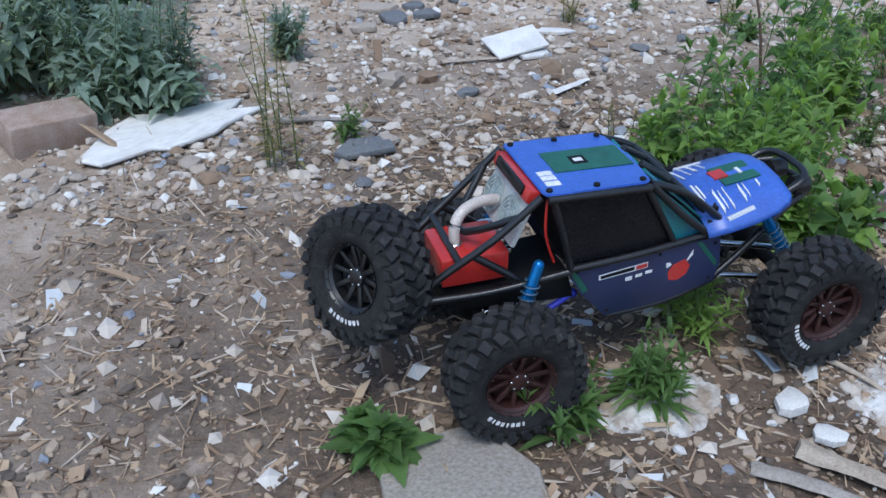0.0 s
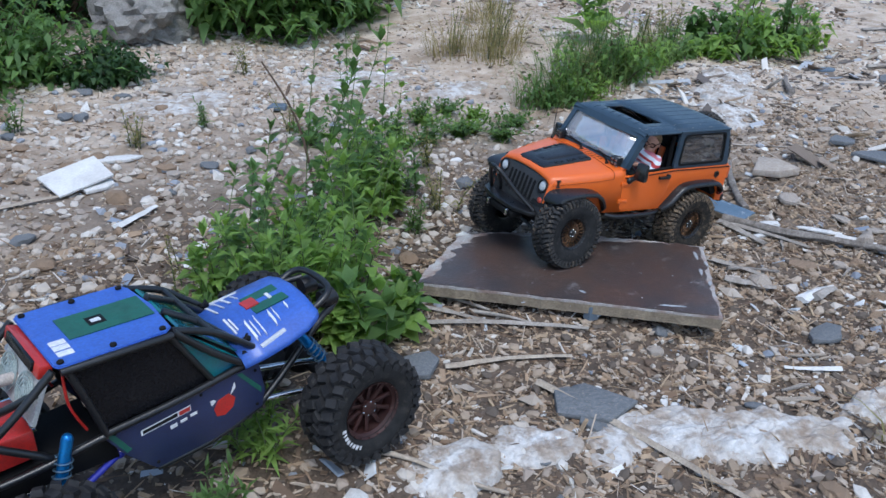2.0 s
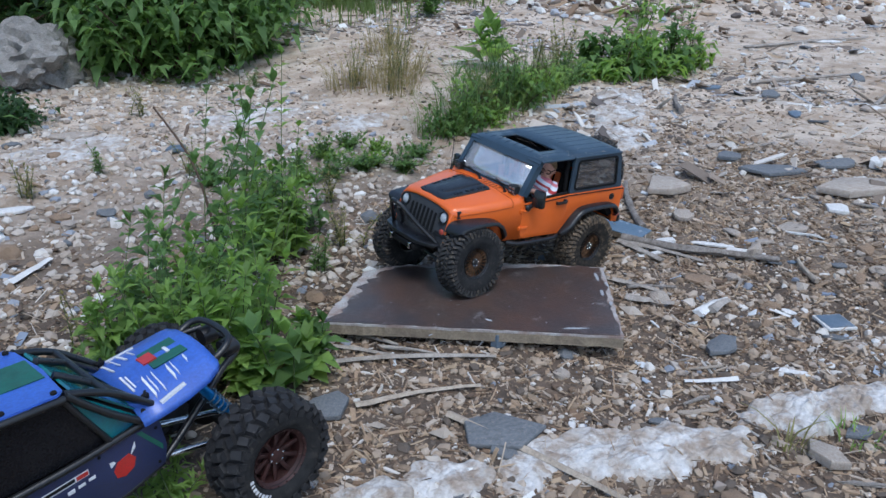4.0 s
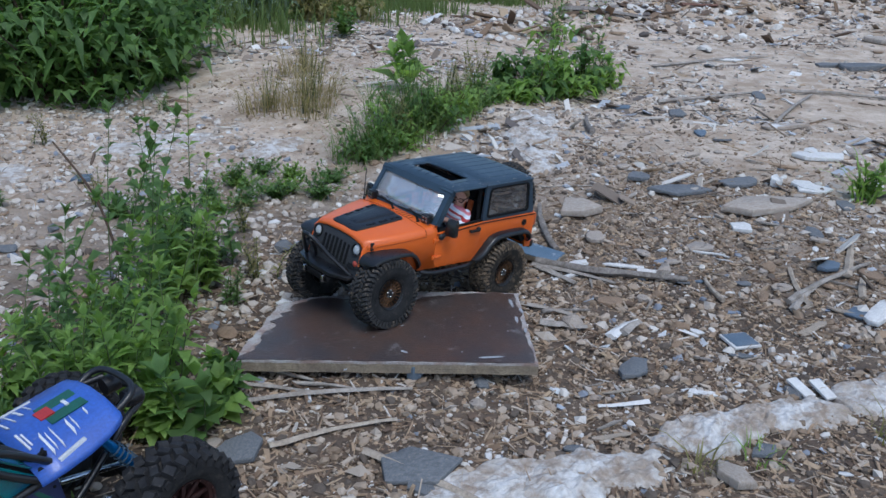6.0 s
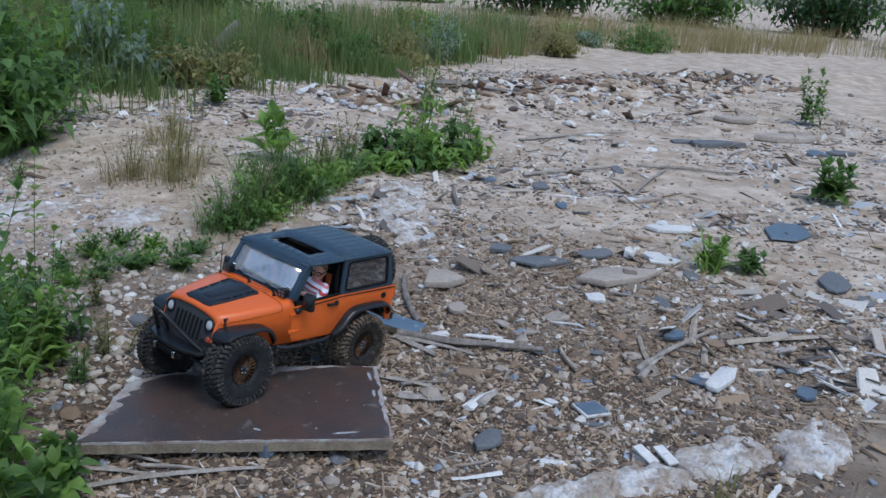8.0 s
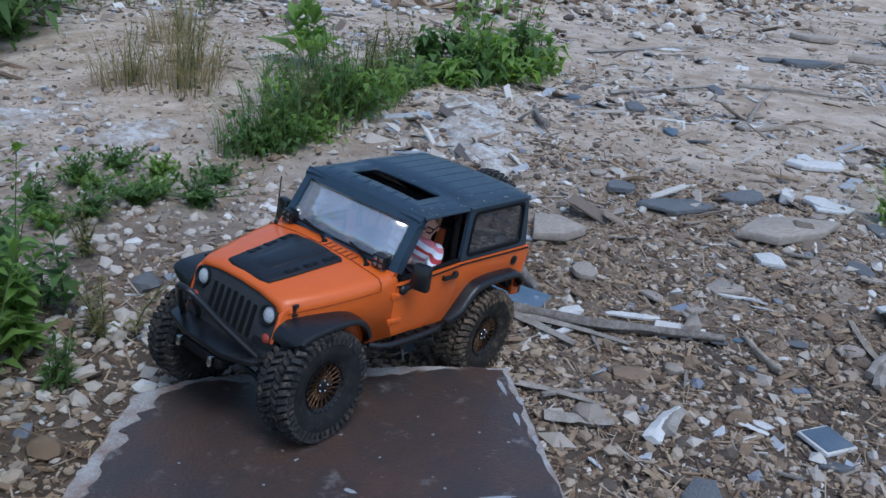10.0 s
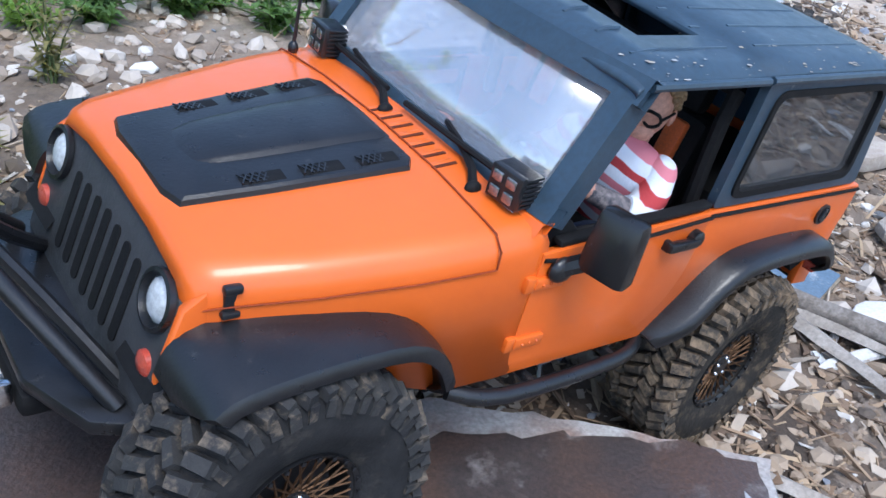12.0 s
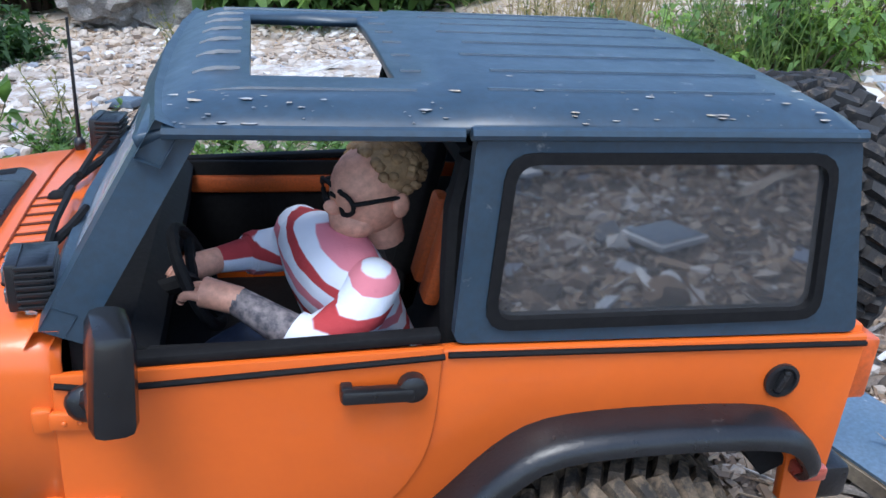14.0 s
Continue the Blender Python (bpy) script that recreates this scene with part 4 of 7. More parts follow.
for s in (-1, 1):
    bm = bmesh.new()
    box(bm, (-0.095, s * 0.048, 0.082), (0.05, 0.05, 0.02), (0, 4, 0), 0.006)
    box(bm, (-0.066, s * 0.048, 0.118), (0.014, 0.048, 0.07), (0, 12, 0), 0.006)
    box(bm, (-0.057, s * 0.048, 0.162), (0.012, 0.028, 0.02), (0, 12, 0), 0.005)
    seat = part("seat", bm, MATTE, jeep, "black bucket seat with orange panels")
    bm = bmesh.new()
    for o in (-0.012, 0.012):
        box(bm, (-0.0735, s * 0.048 + o * 0.8, 0.132), (0.006, 0.012, 0.036), (0, 12, 0), 0.002)
    part("seat_panel", bm, ORANGE_TRIM, seat, "orange seat panel")
    bm = bmesh.new()
    box(bm, (-0.14, s * 0.0935, 0.095), (0.1, 0.003, 0.05), (0, 0, 0), 0.001)
    part("door_lining", bm, MATTE, jeep)
    bm = bmesh.new()
    box(bm, (-0.135, s * 0.0915, 0.108), (0.075, 0.003, 0.009), (0, 0, 0), 0.002)
    part("door_stripe", bm, ORANGE_TRIM, jeep, "orange stripe on the door lining")
bm = bmesh.new()
for s in (-1, 1):
    tube(bm, curve_pts([(-0.073, s * 0.085, 0.1), (-0.072, s * 0.083, 0.178), (-0.03, s * 0.082, 0.18), (0.05, s * 0.082, 0.13)], 4), 0.0042, 8)
tube(bm, [(-0.072, -0.083, 0.178), (-0.072, 0.083, 0.178)], 0.0042, 8)
part("roll_cage", bm, MATTE, jeep)
bm = bmesh.new()
box(bm, (0.005, 0, 0.1), (0.11, 0.17, 0.03), (0, 0, 0), 0.003)
part("rear_floor", bm, MATTE, jeep)
bm = bmesh.new()
tube(bm, [(-0.222, 0.088, 0.128), (-0.222, 0.088, 0.19)], 0.0011, 6, 0.0007)
ball(bm, (-0.222, 0.088, 0.13), (0.003, 0.003, 0.004), seg=8)
part("antenna", bm, BLACK, jeep, "thin black whip antenna")


# the doll at the wheel
def stripes():
    m = material("striped_cloth", (0.75, 0.75, 0.78), 0.85, bump=0.3, fine=700)
    t, b = m.node_tree, m.node_tree.nodes["Principled BSDF"]
    c = t.nodes.new("ShaderNodeTexCoord")
    sep = t.nodes.new("ShaderNodeMapping")
    sep.inputs["Rotation"].default_value = (radians(-20), radians(-8), 0)
    w = t.nodes.new("ShaderNodeTexWave")
    w.wave_type, w.bands_direction, w.wave_profile = "BANDS", "Z", "SAW"
    w.inputs["Scale"].default_value, w.inputs["Distortion"].default_value, w.inputs["Detail Scale"].default_value = 15.5, 0.25, 6.0
    r = t.nodes.new("ShaderNodeValToRGB")
    r.color_ramp.interpolation = "LINEAR"
    el = r.color_ramp.elements
    white, red, pink = (0.66, 0.7, 0.78, 1), (0.38, 0.045, 0.05, 1), (0.6, 0.2, 0.24, 1)
    el[0].position, el[0].color, el[1].position, el[1].color = 0.0, white, 1.0, white
    for at_, colour_ in ((0.27, white), (0.29, red), (0.49, red), (0.51, white), (0.77, white), (0.79, pink), (0.98, pink)):
        el.new(at_).color = colour_
    t.links.new(c.outputs["Object"], sep.inputs["Vector"])
    t.links.new(sep.outputs[0], w.inputs["Vector"])
    t.links.new(w.outputs["Fac"], r.inputs[0])
    t.links.new(r.outputs[0], b.inputs["Base Color"])
    return m


def limb(bm, pts, r0, r1, mat):
    n0 = set(bm.faces)
    tube(bm, curve_pts(pts, 4), r0, 12, r1)
    for f in set(bm.faces) - n0:
        f.material_index = mat


def build_doll():
    bm = bmesh.new()
    near, far = Vector((-0.1, -0.08, 0.131)), Vector((-0.126, -0.028, 0.134))
    across = (near - far).normalized()
    ahead = Vector((across.y, -across.x, 0)).normalized()
    secs = []
    for c, rx, ry in (((-0.088, -0.05, 0.07), 0.021, 0.024), ((-0.094, -0.05, 0.085), 0.0225, 0.0255), ((-0.103, -0.051, 0.103), 0.0225, 0.0275), ((-0.11, -0.052, 0.12), 0.0215, 0.033),
                      ((-0.114, -0.053, 0.133), 0.0185, 0.0365), ((-0.115, -0.053, 0.1435), 0.013, 0.027), ((-0.113, -0.053, 0.148), 0.0085, 0.0095)):
        secs.append([Vector(c) + ahead * rx * math.cos(a) + across * ry * math.sin(a) for a in (2 * math.pi * i / 20 for i in range(20))])
    loft(bm, secs, True)
    for shoulder, elbow, wrist, tip, sleeve in ((near, (-0.125, -0.091, 0.111), (-0.154, -0.075, 0.1235), (-0.172, -0.068, 0.126), 5), (far, (-0.145, -0.02, 0.12), (-0.163, -0.03, 0.121), (-0.173, -0.037, 0.121), 0)):
        elbow, wrist, tip = Vector(elbow), Vector(wrist), Vector(tip)
        ball(bm, shoulder, (0.0116, 0.0116, 0.0116), seg=14)
        limb(bm, [shoulder, shoulder.lerp(elbow, 0.5) + Vector((0.004, -0.001, -0.002)), elbow], 0.0116, 0.0102, 0)
        ball(bm, elbow, (0.0105, 0.0105, 0.0105), seg=12)
        cuff = elbow.lerp(wrist, 0.25)
        limb(bm, [elbow, elbow.lerp(cuff, 0.5), cuff], 0.0108, 0.0098, 0)
        limb(bm, [elbow.lerp(wrist, 0.2), elbow.lerp(wrist, 0.6), wrist], 0.0082, 0.0058, sleeve)
        d = (tip - wrist).normalized()
        side = d.cross(Vector((0, 0, 1))).normalized()
        palm = wrist + d * 0.009
        limb(bm, [wrist - d * 0.002, palm, palm + d * 0.005], 0.0058, 0.0065, 1)
        for k in range(4):
            root = palm + d * 0.004 + side * (k - 1.5) * 0.0031
            limb(bm, [root, root + d * 0.0065 - Vector((0, 0, 0.001)), root + d * 0.009 - Vector((0, 0, 0.005))], 0.0021, 0.0016, 1)
    head = bmesh.new()
    ball(head, (0, 0, 0), (0.0185, 0.0155, 0.021), (0, -6, 0), 22, 1)
    ball(head, (-0.009, 0, -0.011), (0.0115, 0.0122, 0.0095), seg=14, mat=1)
    ball(head, (-0.0185, 0, -0.0025), (0.0052, 0.0032, 0.0036), (0, 30, 0), 10, 1)
    limb(head, [(0.004, 0, -0.01), (0.006, 0, -0.028)], 0.0095, 0.0095, 1)
    for s in (-1, 1):
        ball(head, (0.006, s * 0.016, -0.003), (0.0045, 0.0022, 0.0062), seg=10, mat=1)
    ball(head, (0.0088, 0, 0.009), (0.0168, 0.0162, 0.0145), (0, 14, 0), 18, 2)
    rnd = random.Random(3)
    for k in range(130):
        a, e = rnd.uniform(0, 2 * math.pi), rnd.uniform(-0.3, 1.5)
        x = 0.007 + 0.0185 * math.cos(a) * math.cos(e)
        if x < -0.002 and e < 0.95 or (e < 0.15 and x < 0.008):
            continue
        ball(head, (x, 0.0163 * math.sin(a) * math.cos(e), 0.0075 + 0.0145 * math.sin(e)), (0.0032, 0.0026, 0.0022), (0, 0, math.degrees(a)), 6, 2)
    n0 = set(head.faces)
    for s in (-1, 1):
        c = Vector((-0.0182, s * 0.0075, 0.0025))
        tube(head, [c + Vector((0.0022 * abs(math.cos(a)), 0.006 * math.cos(a), 0.0052 * math.sin(a))) for a in np.linspace(0, 2 * math.pi, 17)], 0.0011, 6)
        tube(head, [c + Vector((0.002, s * 0.006, 0.0015)), (0.005, s * 0.0165, 0.0015)], 0.001, 6)
    tube(head, [(-0.018, -0.002, 0.0035), (-0.0185, 0.002, 0.0035)], 0.001, 6)
    for f in set(head.faces) - n0:
        f.material_index = 3
    bmesh.ops.transform(bm, matrix=Matrix.Translation((-0.106, -0.06, 0.13)) @ Matrix.Scale(0.84, 4) @ Matrix.Translation((0.106, 0.06, -0.13)), verts=bm.verts)
    bmesh.ops.transform(head, matrix=pose(-0.1, -0.056, 0.158, 6, -10, 24) @ Matrix.Scale(0.79, 4), verts=head.verts)
    tmp = bpy.data.meshes.new("head")
    head.to_mesh(tmp)
    head.free()
    bm.from_mesh(tmp)
    bpy.data.meshes.remove(tmp)
    for s in (-1, 1):
        limb(bm, [(-0.092, -0.05 + s * 0.013, 0.078), (-0.135, -0.05 + s * 0.016, 0.086), (-0.165, -0.05 + s * 0.016, 0.07)], 0.0125, 0.0095, 4)
    skin = material("painted_skin_vinyl", (0.62, 0.33, 0.235), 0.5, other=(0.57, 0.29, 0.205), scale=80)
    hair = material("sandy_hair_paint", (0.26, 0.16, 0.08), 0.7, other=(0.36, 0.24, 0.13), scale=150, bump=0.4)
    ink = material("printed_sleeve", (0.06, 0.06, 0.075), 0.7, other=(0.28, 0.24, 0.24), scale=260)
    jeans = material("blue_cloth", (0.05, 0.07, 0.13), 0.9)
    ob = new("doll", mesh_of(bm, "doll", [stripes(), skin, hair, MATTE, jeans, ink], 60))
    ob.matrix_world = JEEP
    return tagged(ob, "seated driver doll in a red and white striped shirt", "doll")


build_doll()


# ---- the blue rock buggy ----
BLUE = material("blue_panel", (0.045, 0.125, 0.5), 0.38, other=(0.04, 0.105, 0.44), scale=30, fine=300, coat=0.15, dust=(0.2, 0.22, 0.35), dust_amount=0.12)
NAVY = material("navy_side_panel", (0.012, 0.014, 0.06), 0.4, other=(0.02, 0.03, 0.09), scale=12, coat=0.2)
GREEN = material("green_decal", (0.012, 0.11, 0.075), 0.45, other=(0.012, 0.085, 0.06))
TEAL = material("teal_tinted_pane", (0.02, 0.13, 0.2), 0.2, other=(0.01, 0.2, 0.17), scale=15, coat=0.5)
WHITE = material("white_decal", (0.75, 0.76, 0.8), 0.5, other=(0.68, 0.69, 0.72))
RED = material("red_box", (0.5, 0.02, 0.015), 0.35, other=(0.42, 0.02, 0.015), scale=40, coat=0.3, dust=(0.4, 0.2, 0.16), dust_amount=0.1)
RIM_RED = material("dark_red_anodised", (0.05, 0.013, 0.011), 0.5, metal=0.2, other=(0.03, 0.009, 0.008), dust=(0.2, 0.14, 0.11), dust_amount=0.2)
ANO = material("blue_anodised", (0.02, 0.22, 0.6), 0.3, metal=0.7, other=(0.02, 0.18, 0.5))
LINK_BLUE = material("deep_blue_link", (0.02, 0.03, 0.5), 0.35, coat=0.3)
HOSE = material("milky_hose", (0.6, 0.53, 0.48), 0.4, other=(0.5, 0.44, 0.4), coat=0.3)
GLASSY_BLACK = material("gloss_black_film", (0.004, 0.004, 0.006), 0.2, other=(0.006, 0.006, 0.008), spec=0.25)

BUGGY = pose(-0.9366, -0.2202, 0.0745, 0, -4, 10)
buggy = thing("rock_buggy", BUGGY, "blue and green tube-frame radio-controlled rock buggy on knobbly tyres", "toy car")
BT = mesh_of(tyre_bm(0.073, 0.058, 0.0365, 26, 0.0055), "tyre", (CARCASS, RUBBER2), 35)


def buggy_rim_bm():
    bm = bmesh.new()
    r, w = 0.037, 0.058
    lathe(bm, [(r * 0.97, -w * 0.38), (r * 1.03, -w * 0.42), (r * 1.03, -w * 0.37), (r * 0.9, -w * 0.3), (r * 0.86, w * 0.38), (r * 0.8, w * 0.38), (r * 0.8, -w * 0.1), (r * 0.02, -w * 0.12)], 40, cap=False)
    for i in range(10):
        a = 2 * math.pi * i / 10
        m = Matrix.Rotation(-a, 4, "Y")
        vs = box(bm, (r * 0.56, -w * 0.2, 0), (r * 0.72, 0.004, 0.0055), (0, 0, -8), 0.001)
        bmesh.ops.transform(bm, matrix=m, verts=vs)
    lathe(bm, [(r * 0.3, -w * 0.15), (r * 0.28, -w * 0.28), (r * 0.16, -w * 0.31), (0.0003, -w * 0.31)], 20)
    for i in range(18):
        a = 2 * math.pi * i / 18
        ball(bm, (r * 0.99 * math.cos(a), -w * 0.415, r * 0.99 * math.sin(a)), (0.0014, 0.001, 0.0014), seg=6)
    return bm


BR = {"red": mesh_of(buggy_rim_bm(), "rim", RIM_RED), "black": mesh_of(buggy_rim_bm(), "rim", BLACK)}
bm = bmesh.new()
for k in range(8):
    a = radians(-60 - k * 7.5)
    vs = box(bm, (0, 0, 0), (0.0055, 0.0006, 0.004 if k % 3 else 0.0022))
    bmesh.ops.transform(bm, matrix=Matrix.Rotation(-a, 4, "Y") @ Matrix.Translation((0.0465, -0.0287, 0)), verts=vs)
BMARK = mesh_of(bm, "sidewall_mark", WHITE)


def buggy_wheel(m, colour="red", label="big knobbly black tyre on a dark red rim"):
    w = child("wheel", None, buggy, m, label)
    child("tyre", BT, w)
    child("rim", BR[colour], w)
    nuts(w, 0.009, -0.016, 6, 0.0017)
    child("sidewall_mark", BMARK, w)


for x in (0.0, 0.365):
    buggy_wheel(pose(x, -0.116, 0, 0, 30 + 90 * x, 0))
    buggy_wheel(pose(x, 0.116, 0, 0, 70, 180))
buggy_wheel(pose(-0.125, -0.005, 0.082, 0, 0, -58) @ pose(0, 0, 0, -16, 0, 0), "black", "spare knobbly tyre on a black rim")


# roof panel with its green centre and bolts
def plate(bm, pts, thick, bev=0.0012):
    a = [bm.verts.new(p) for p in pts]
    b = [bm.verts.new((p[0], p[1], p[2] - thick)) for p in pts]
    bm.faces.new(a), bm.faces.new(b[::-1])
    for i in range(len(a)):
        bm.faces.new((a[i], a[(i + 1) % len(a)], b[(i + 1) % len(a)], b[i]))
    if bev:
        bmesh.ops.bevel(bm, geom=list(bm.edges), offset=bev, segments=2, affect="EDGES")


bm = bmesh.new()
plate(bm, [(0.052, -0.058, 0.172), (0.056, -0.064, 0.1715), (0.165, -0.064, 0.1655), (0.174, -0.054, 0.163), (0.178, 0, 0.163), (0.174, 0.054, 0.163), (0.165, 0.064, 0.1655), (0.056, 0.064, 0.1715), (0.052, 0.058, 0.172)], 0.003)
roofp = part("roof_panel", bm, BLUE, buggy, "blue roof panel with a green centre decal")


def decal(name, x0, x1, y0, y1, f, mat, parent, label="", lift=0.0006, skew=0.0):
    bm = bmesh.new()
    up = [(x0, y0), (x1, y0 + skew), (x1, y1 + skew), (x0, y1)]
    a = [bm.verts.new((x, y, f(x, y) + lift)) for x, y in up]
    b = [bm.verts.new((x, y, f(x, y) - 0.0004)) for x, y in up]
    bm.faces.new(a), bm.faces.new(b[::-1])
    for i in range(4):
        bm.faces.new((a[i], a[(i + 1) % 4], b[(i + 1) % 4], b[i]))
    return part(name, bm, mat, parent, label, 0)


def roof_h(x, y):
    return 0.172 - (x - 0.052) * 0.065 + 0.0


decal("green_patch", 0.082, 0.172, -0.02, 0.028, roof_h, GREEN, roofp, "green decal patch")
for y0 in (-0.046, -0.034, -0.023):
    decal("white_mark", 0.062, 0.078, y0, y0 + 0.009, roof_h, WHITE, roofp, "white lettering bar")
decal("emblem", 0.108, 0.126, -0.006, 0.012, roof_h, MATTE, roofp, "small dark emblem", 0.001)
decal("emblem_light", 0.112, 0.122, -0.001, 0.006, roof_h, WHITE, roofp, "", 0.0014)
for x in (0.06, 0.112, 0.164):
    for y in (-0.056, 0.056):
        bm = bmesh.new()
        lathe(bm, [(0.0036, 0), (0.0034, -0.0022), (0.0018, -0.003), (0.0003, -0.003)], 12, Matrix.Translation((x, y, roof_h(x, y))) @ Matrix.Rotation(radians(-90), 4, "X"))
        part("bolt", bm, MATTE, roofp)

# hood panel
def hood_h(x, y):
    return 0.111 + (x - 0.245) * 0.1 - 4.0 * y * y


bm = bmesh.new()
hxs = [0.242, 0.27, 0.3, 0.33, 0.346, 0.352]
hws = [0.073, 0.074, 0.073, 0.069, 0.064, 0.058]
secs = [[(x, hw * s, hood_h(x, hw * s) - (0.004 if abs(s) == 1 else 0)) for s in (-1, -0.95, -0.5, 0, 0.5, 0.95, 1)] for x, hw in zip(hxs, hws)]
loft(bm, secs)
hood_b = part("hood_panel", bm, BLUE, buggy, "blue hood panel covered in decals")
sol = hood_b.modifiers.new("thick", "SOLIDIFY")
sol.thickness = 0.002
decal("green_patch", 0.29, 0.335, -0.02, 0.02, hood_h, GREEN, hood_b, "green decal patch", 0.001)
decal("red_mark", 0.285, 0.302, -0.006, 0.012, hood_h, RED, hood_b, "", 0.0014)
for x0, x1, y0, y1, sk in ((0.254, 0.2565, -0.034, -0.004, 0), (0.2585, 0.2605, -0.03, -0.008, 0), (0.27, 0.273, -0.056, -0.026, 0.006), (0.276, 0.2775, -0.052, -0.03, 0.006), (0.283, 0.2845, -0.055, -0.026, 0.006),
                           (0.3, 0.303, -0.05, -0.03, 0.008), (0.307, 0.3085, -0.046, -0.03, 0.008), (0.256, 0.2585, 0.016, 0.046, -0.003), (0.268, 0.2695, 0.022, 0.05, -0.003), (0.278, 0.281, 0.028, 0.05, -0.004),
                           (0.29, 0.2915, 0.03, 0.046, -0.004), (0.316, 0.32, -0.006, 0.006, 0), (0.324, 0.326, -0.036, -0.026, 0.004)):
    decal("white_mark", x0, x1, y0, y1, hood_h, WHITE, hood_b, "", 0.0012, sk)
for y in (-0.05, 0.05):
    bm = bmesh.new()
    box(bm, (0.258, y, hood_h(0.258, y) + 0.004), (0.011, 0.006, 0.006), (0, 0, 20), 0.001)
    box(bm, (0.258, y, hood_h(0.258, y) + 0.007), (0.016, 0.003, 0.003), (0, 0, 50), 0.001)
    part("hood_latch", bm, MATTE, hood_b)
    bm = bmesh.new()
    tube(bm, [(0.27, y * 1.22, hood_h(0.27, y) - 0.008), (0.305, y * 1.12, hood_h(0.305, y) - 0.006)], 0.004, 8)
    part("grey_bar", bm, WHITE_LENS, hood_b)

# slanted tinted screen between hood and roof
bm = bmesh.new()
prism(bm, [(0.18, 0.158), (0.243, 0.098), (0.246, 0.098), (0.183, 0.159)], -0.052, 0.052)
part("screen", bm, TEAL, buggy, "teal tinted windscreen panel")

# sides
for s in (-1, 1):
    bm = bmesh.new()
    prism(bm, [(0.079, 0.073), (0.098, 0.038), (0.128, 0.002), (0.2, 0.004), (0.262, 0.018), (0.268, 0.04), (0.264, 0.078), (0.19, 0.075)], s * 0.058, s * 0.062, 0.001)
    side = part("side_panel", bm, NAVY, buggy, "navy side panel with green edges and decals")
    bm = bmesh.new()
    prism(bm, [(0.086, 0.078), (0.15, 0.079), (0.206, 0.081), (0.165, 0.158), (0.062, 0.165)], s * 0.056, s * 0.058)
    part("side_window", bm, GLASSY_BLACK, buggy, "black film side window", 0)
    bm = bmesh.new()
    prism(bm, [(0.2085, 0.081), (0.25, 0.086), (0.18, 0.156), (0.168, 0.157)], s * 0.056, s * 0.058)
    part("quarter_pane", bm, TEAL, buggy, "teal tinted front quarter pane", 0)
    bm = bmesh.new()
    tube(bm, [(0.166, s * 0.0605, 0.16), (0.207, s * 0.0625, 0.08)], 0.0036, 8)
    part("frame_tube", bm, BLACK, buggy)
    for name, mat, pts in (("white_mark", WHITE, [(0.118, 0.0525), (0.176, 0.0565), (0.176, 0.0635), (0.118, 0.059)]),
                           ("dark_mark", MATTE, [(0.12, 0.054), (0.16, 0.057), (0.16, 0.0615), (0.12, 0.058)]),
                           ("red_mark", RED, [(0.162, 0.0565), (0.175, 0.0575), (0.175, 0.0625), (0.162, 0.0615)]),
                           ("red_emblem", RED, [(0.204, 0.033), (0.214, 0.03), (0.225, 0.036), (0.229, 0.047), (0.222, 0.056), (0.208, 0.052), (0.202, 0.043)]),
                           ("white_horn", WHITE, [(0.2, 0.049), (0.206, 0.053), (0.2035, 0.056), (0.199, 0.056)]),
                           ("white_horn", WHITE, [(0.224, 0.053), (0.231, 0.06), (0.231, 0.067), (0.227, 0.06)]),
                           ("white_mark", WHITE, [(0.15, 0.044), (0.158, 0.0445), (0.158, 0.049), (0.15, 0.0485)]),
                           ("white_mark", WHITE, [(0.162, 0.046), (0.17, 0.0465), (0.17, 0.05), (0.162, 0.0495)]),
                           ("white_mark", WHITE, [(0.174, 0.048), (0.182, 0.0485), (0.182, 0.052), (0.174, 0.0515)]),
                           ("green_edge", GREEN, [(0.084, 0.07), (0.1, 0.04), (0.106, 0.042), (0.09, 0.071)]),
                           ("green_edge", GREEN, [(0.235, 0.075), (0.241, 0.075), (0.263, 0.045), (0.262, 0.037)])):
        bm = bmesh.new()
        d = 0.0002 if name == "green_edge" else (0.0009 if name in ("dark_mark", "red_mark") else 0.0005)
        prism(bm, pts, s * 0.0615, s * (0.0622 + d))
        part(name, bm, mat, side, smooth=0)
    for x, z in ((0.092, 0.07), (0.13, 0.01), (0.255, 0.024), (0.258, 0.07), (0.19, 0.07)):
        bm = bmesh.new()
        ball(bm, (x, s * 0.0625, z), (0.002, 0.0015, 0.002), seg=8)
        part("rivet", bm, MATTE, side)

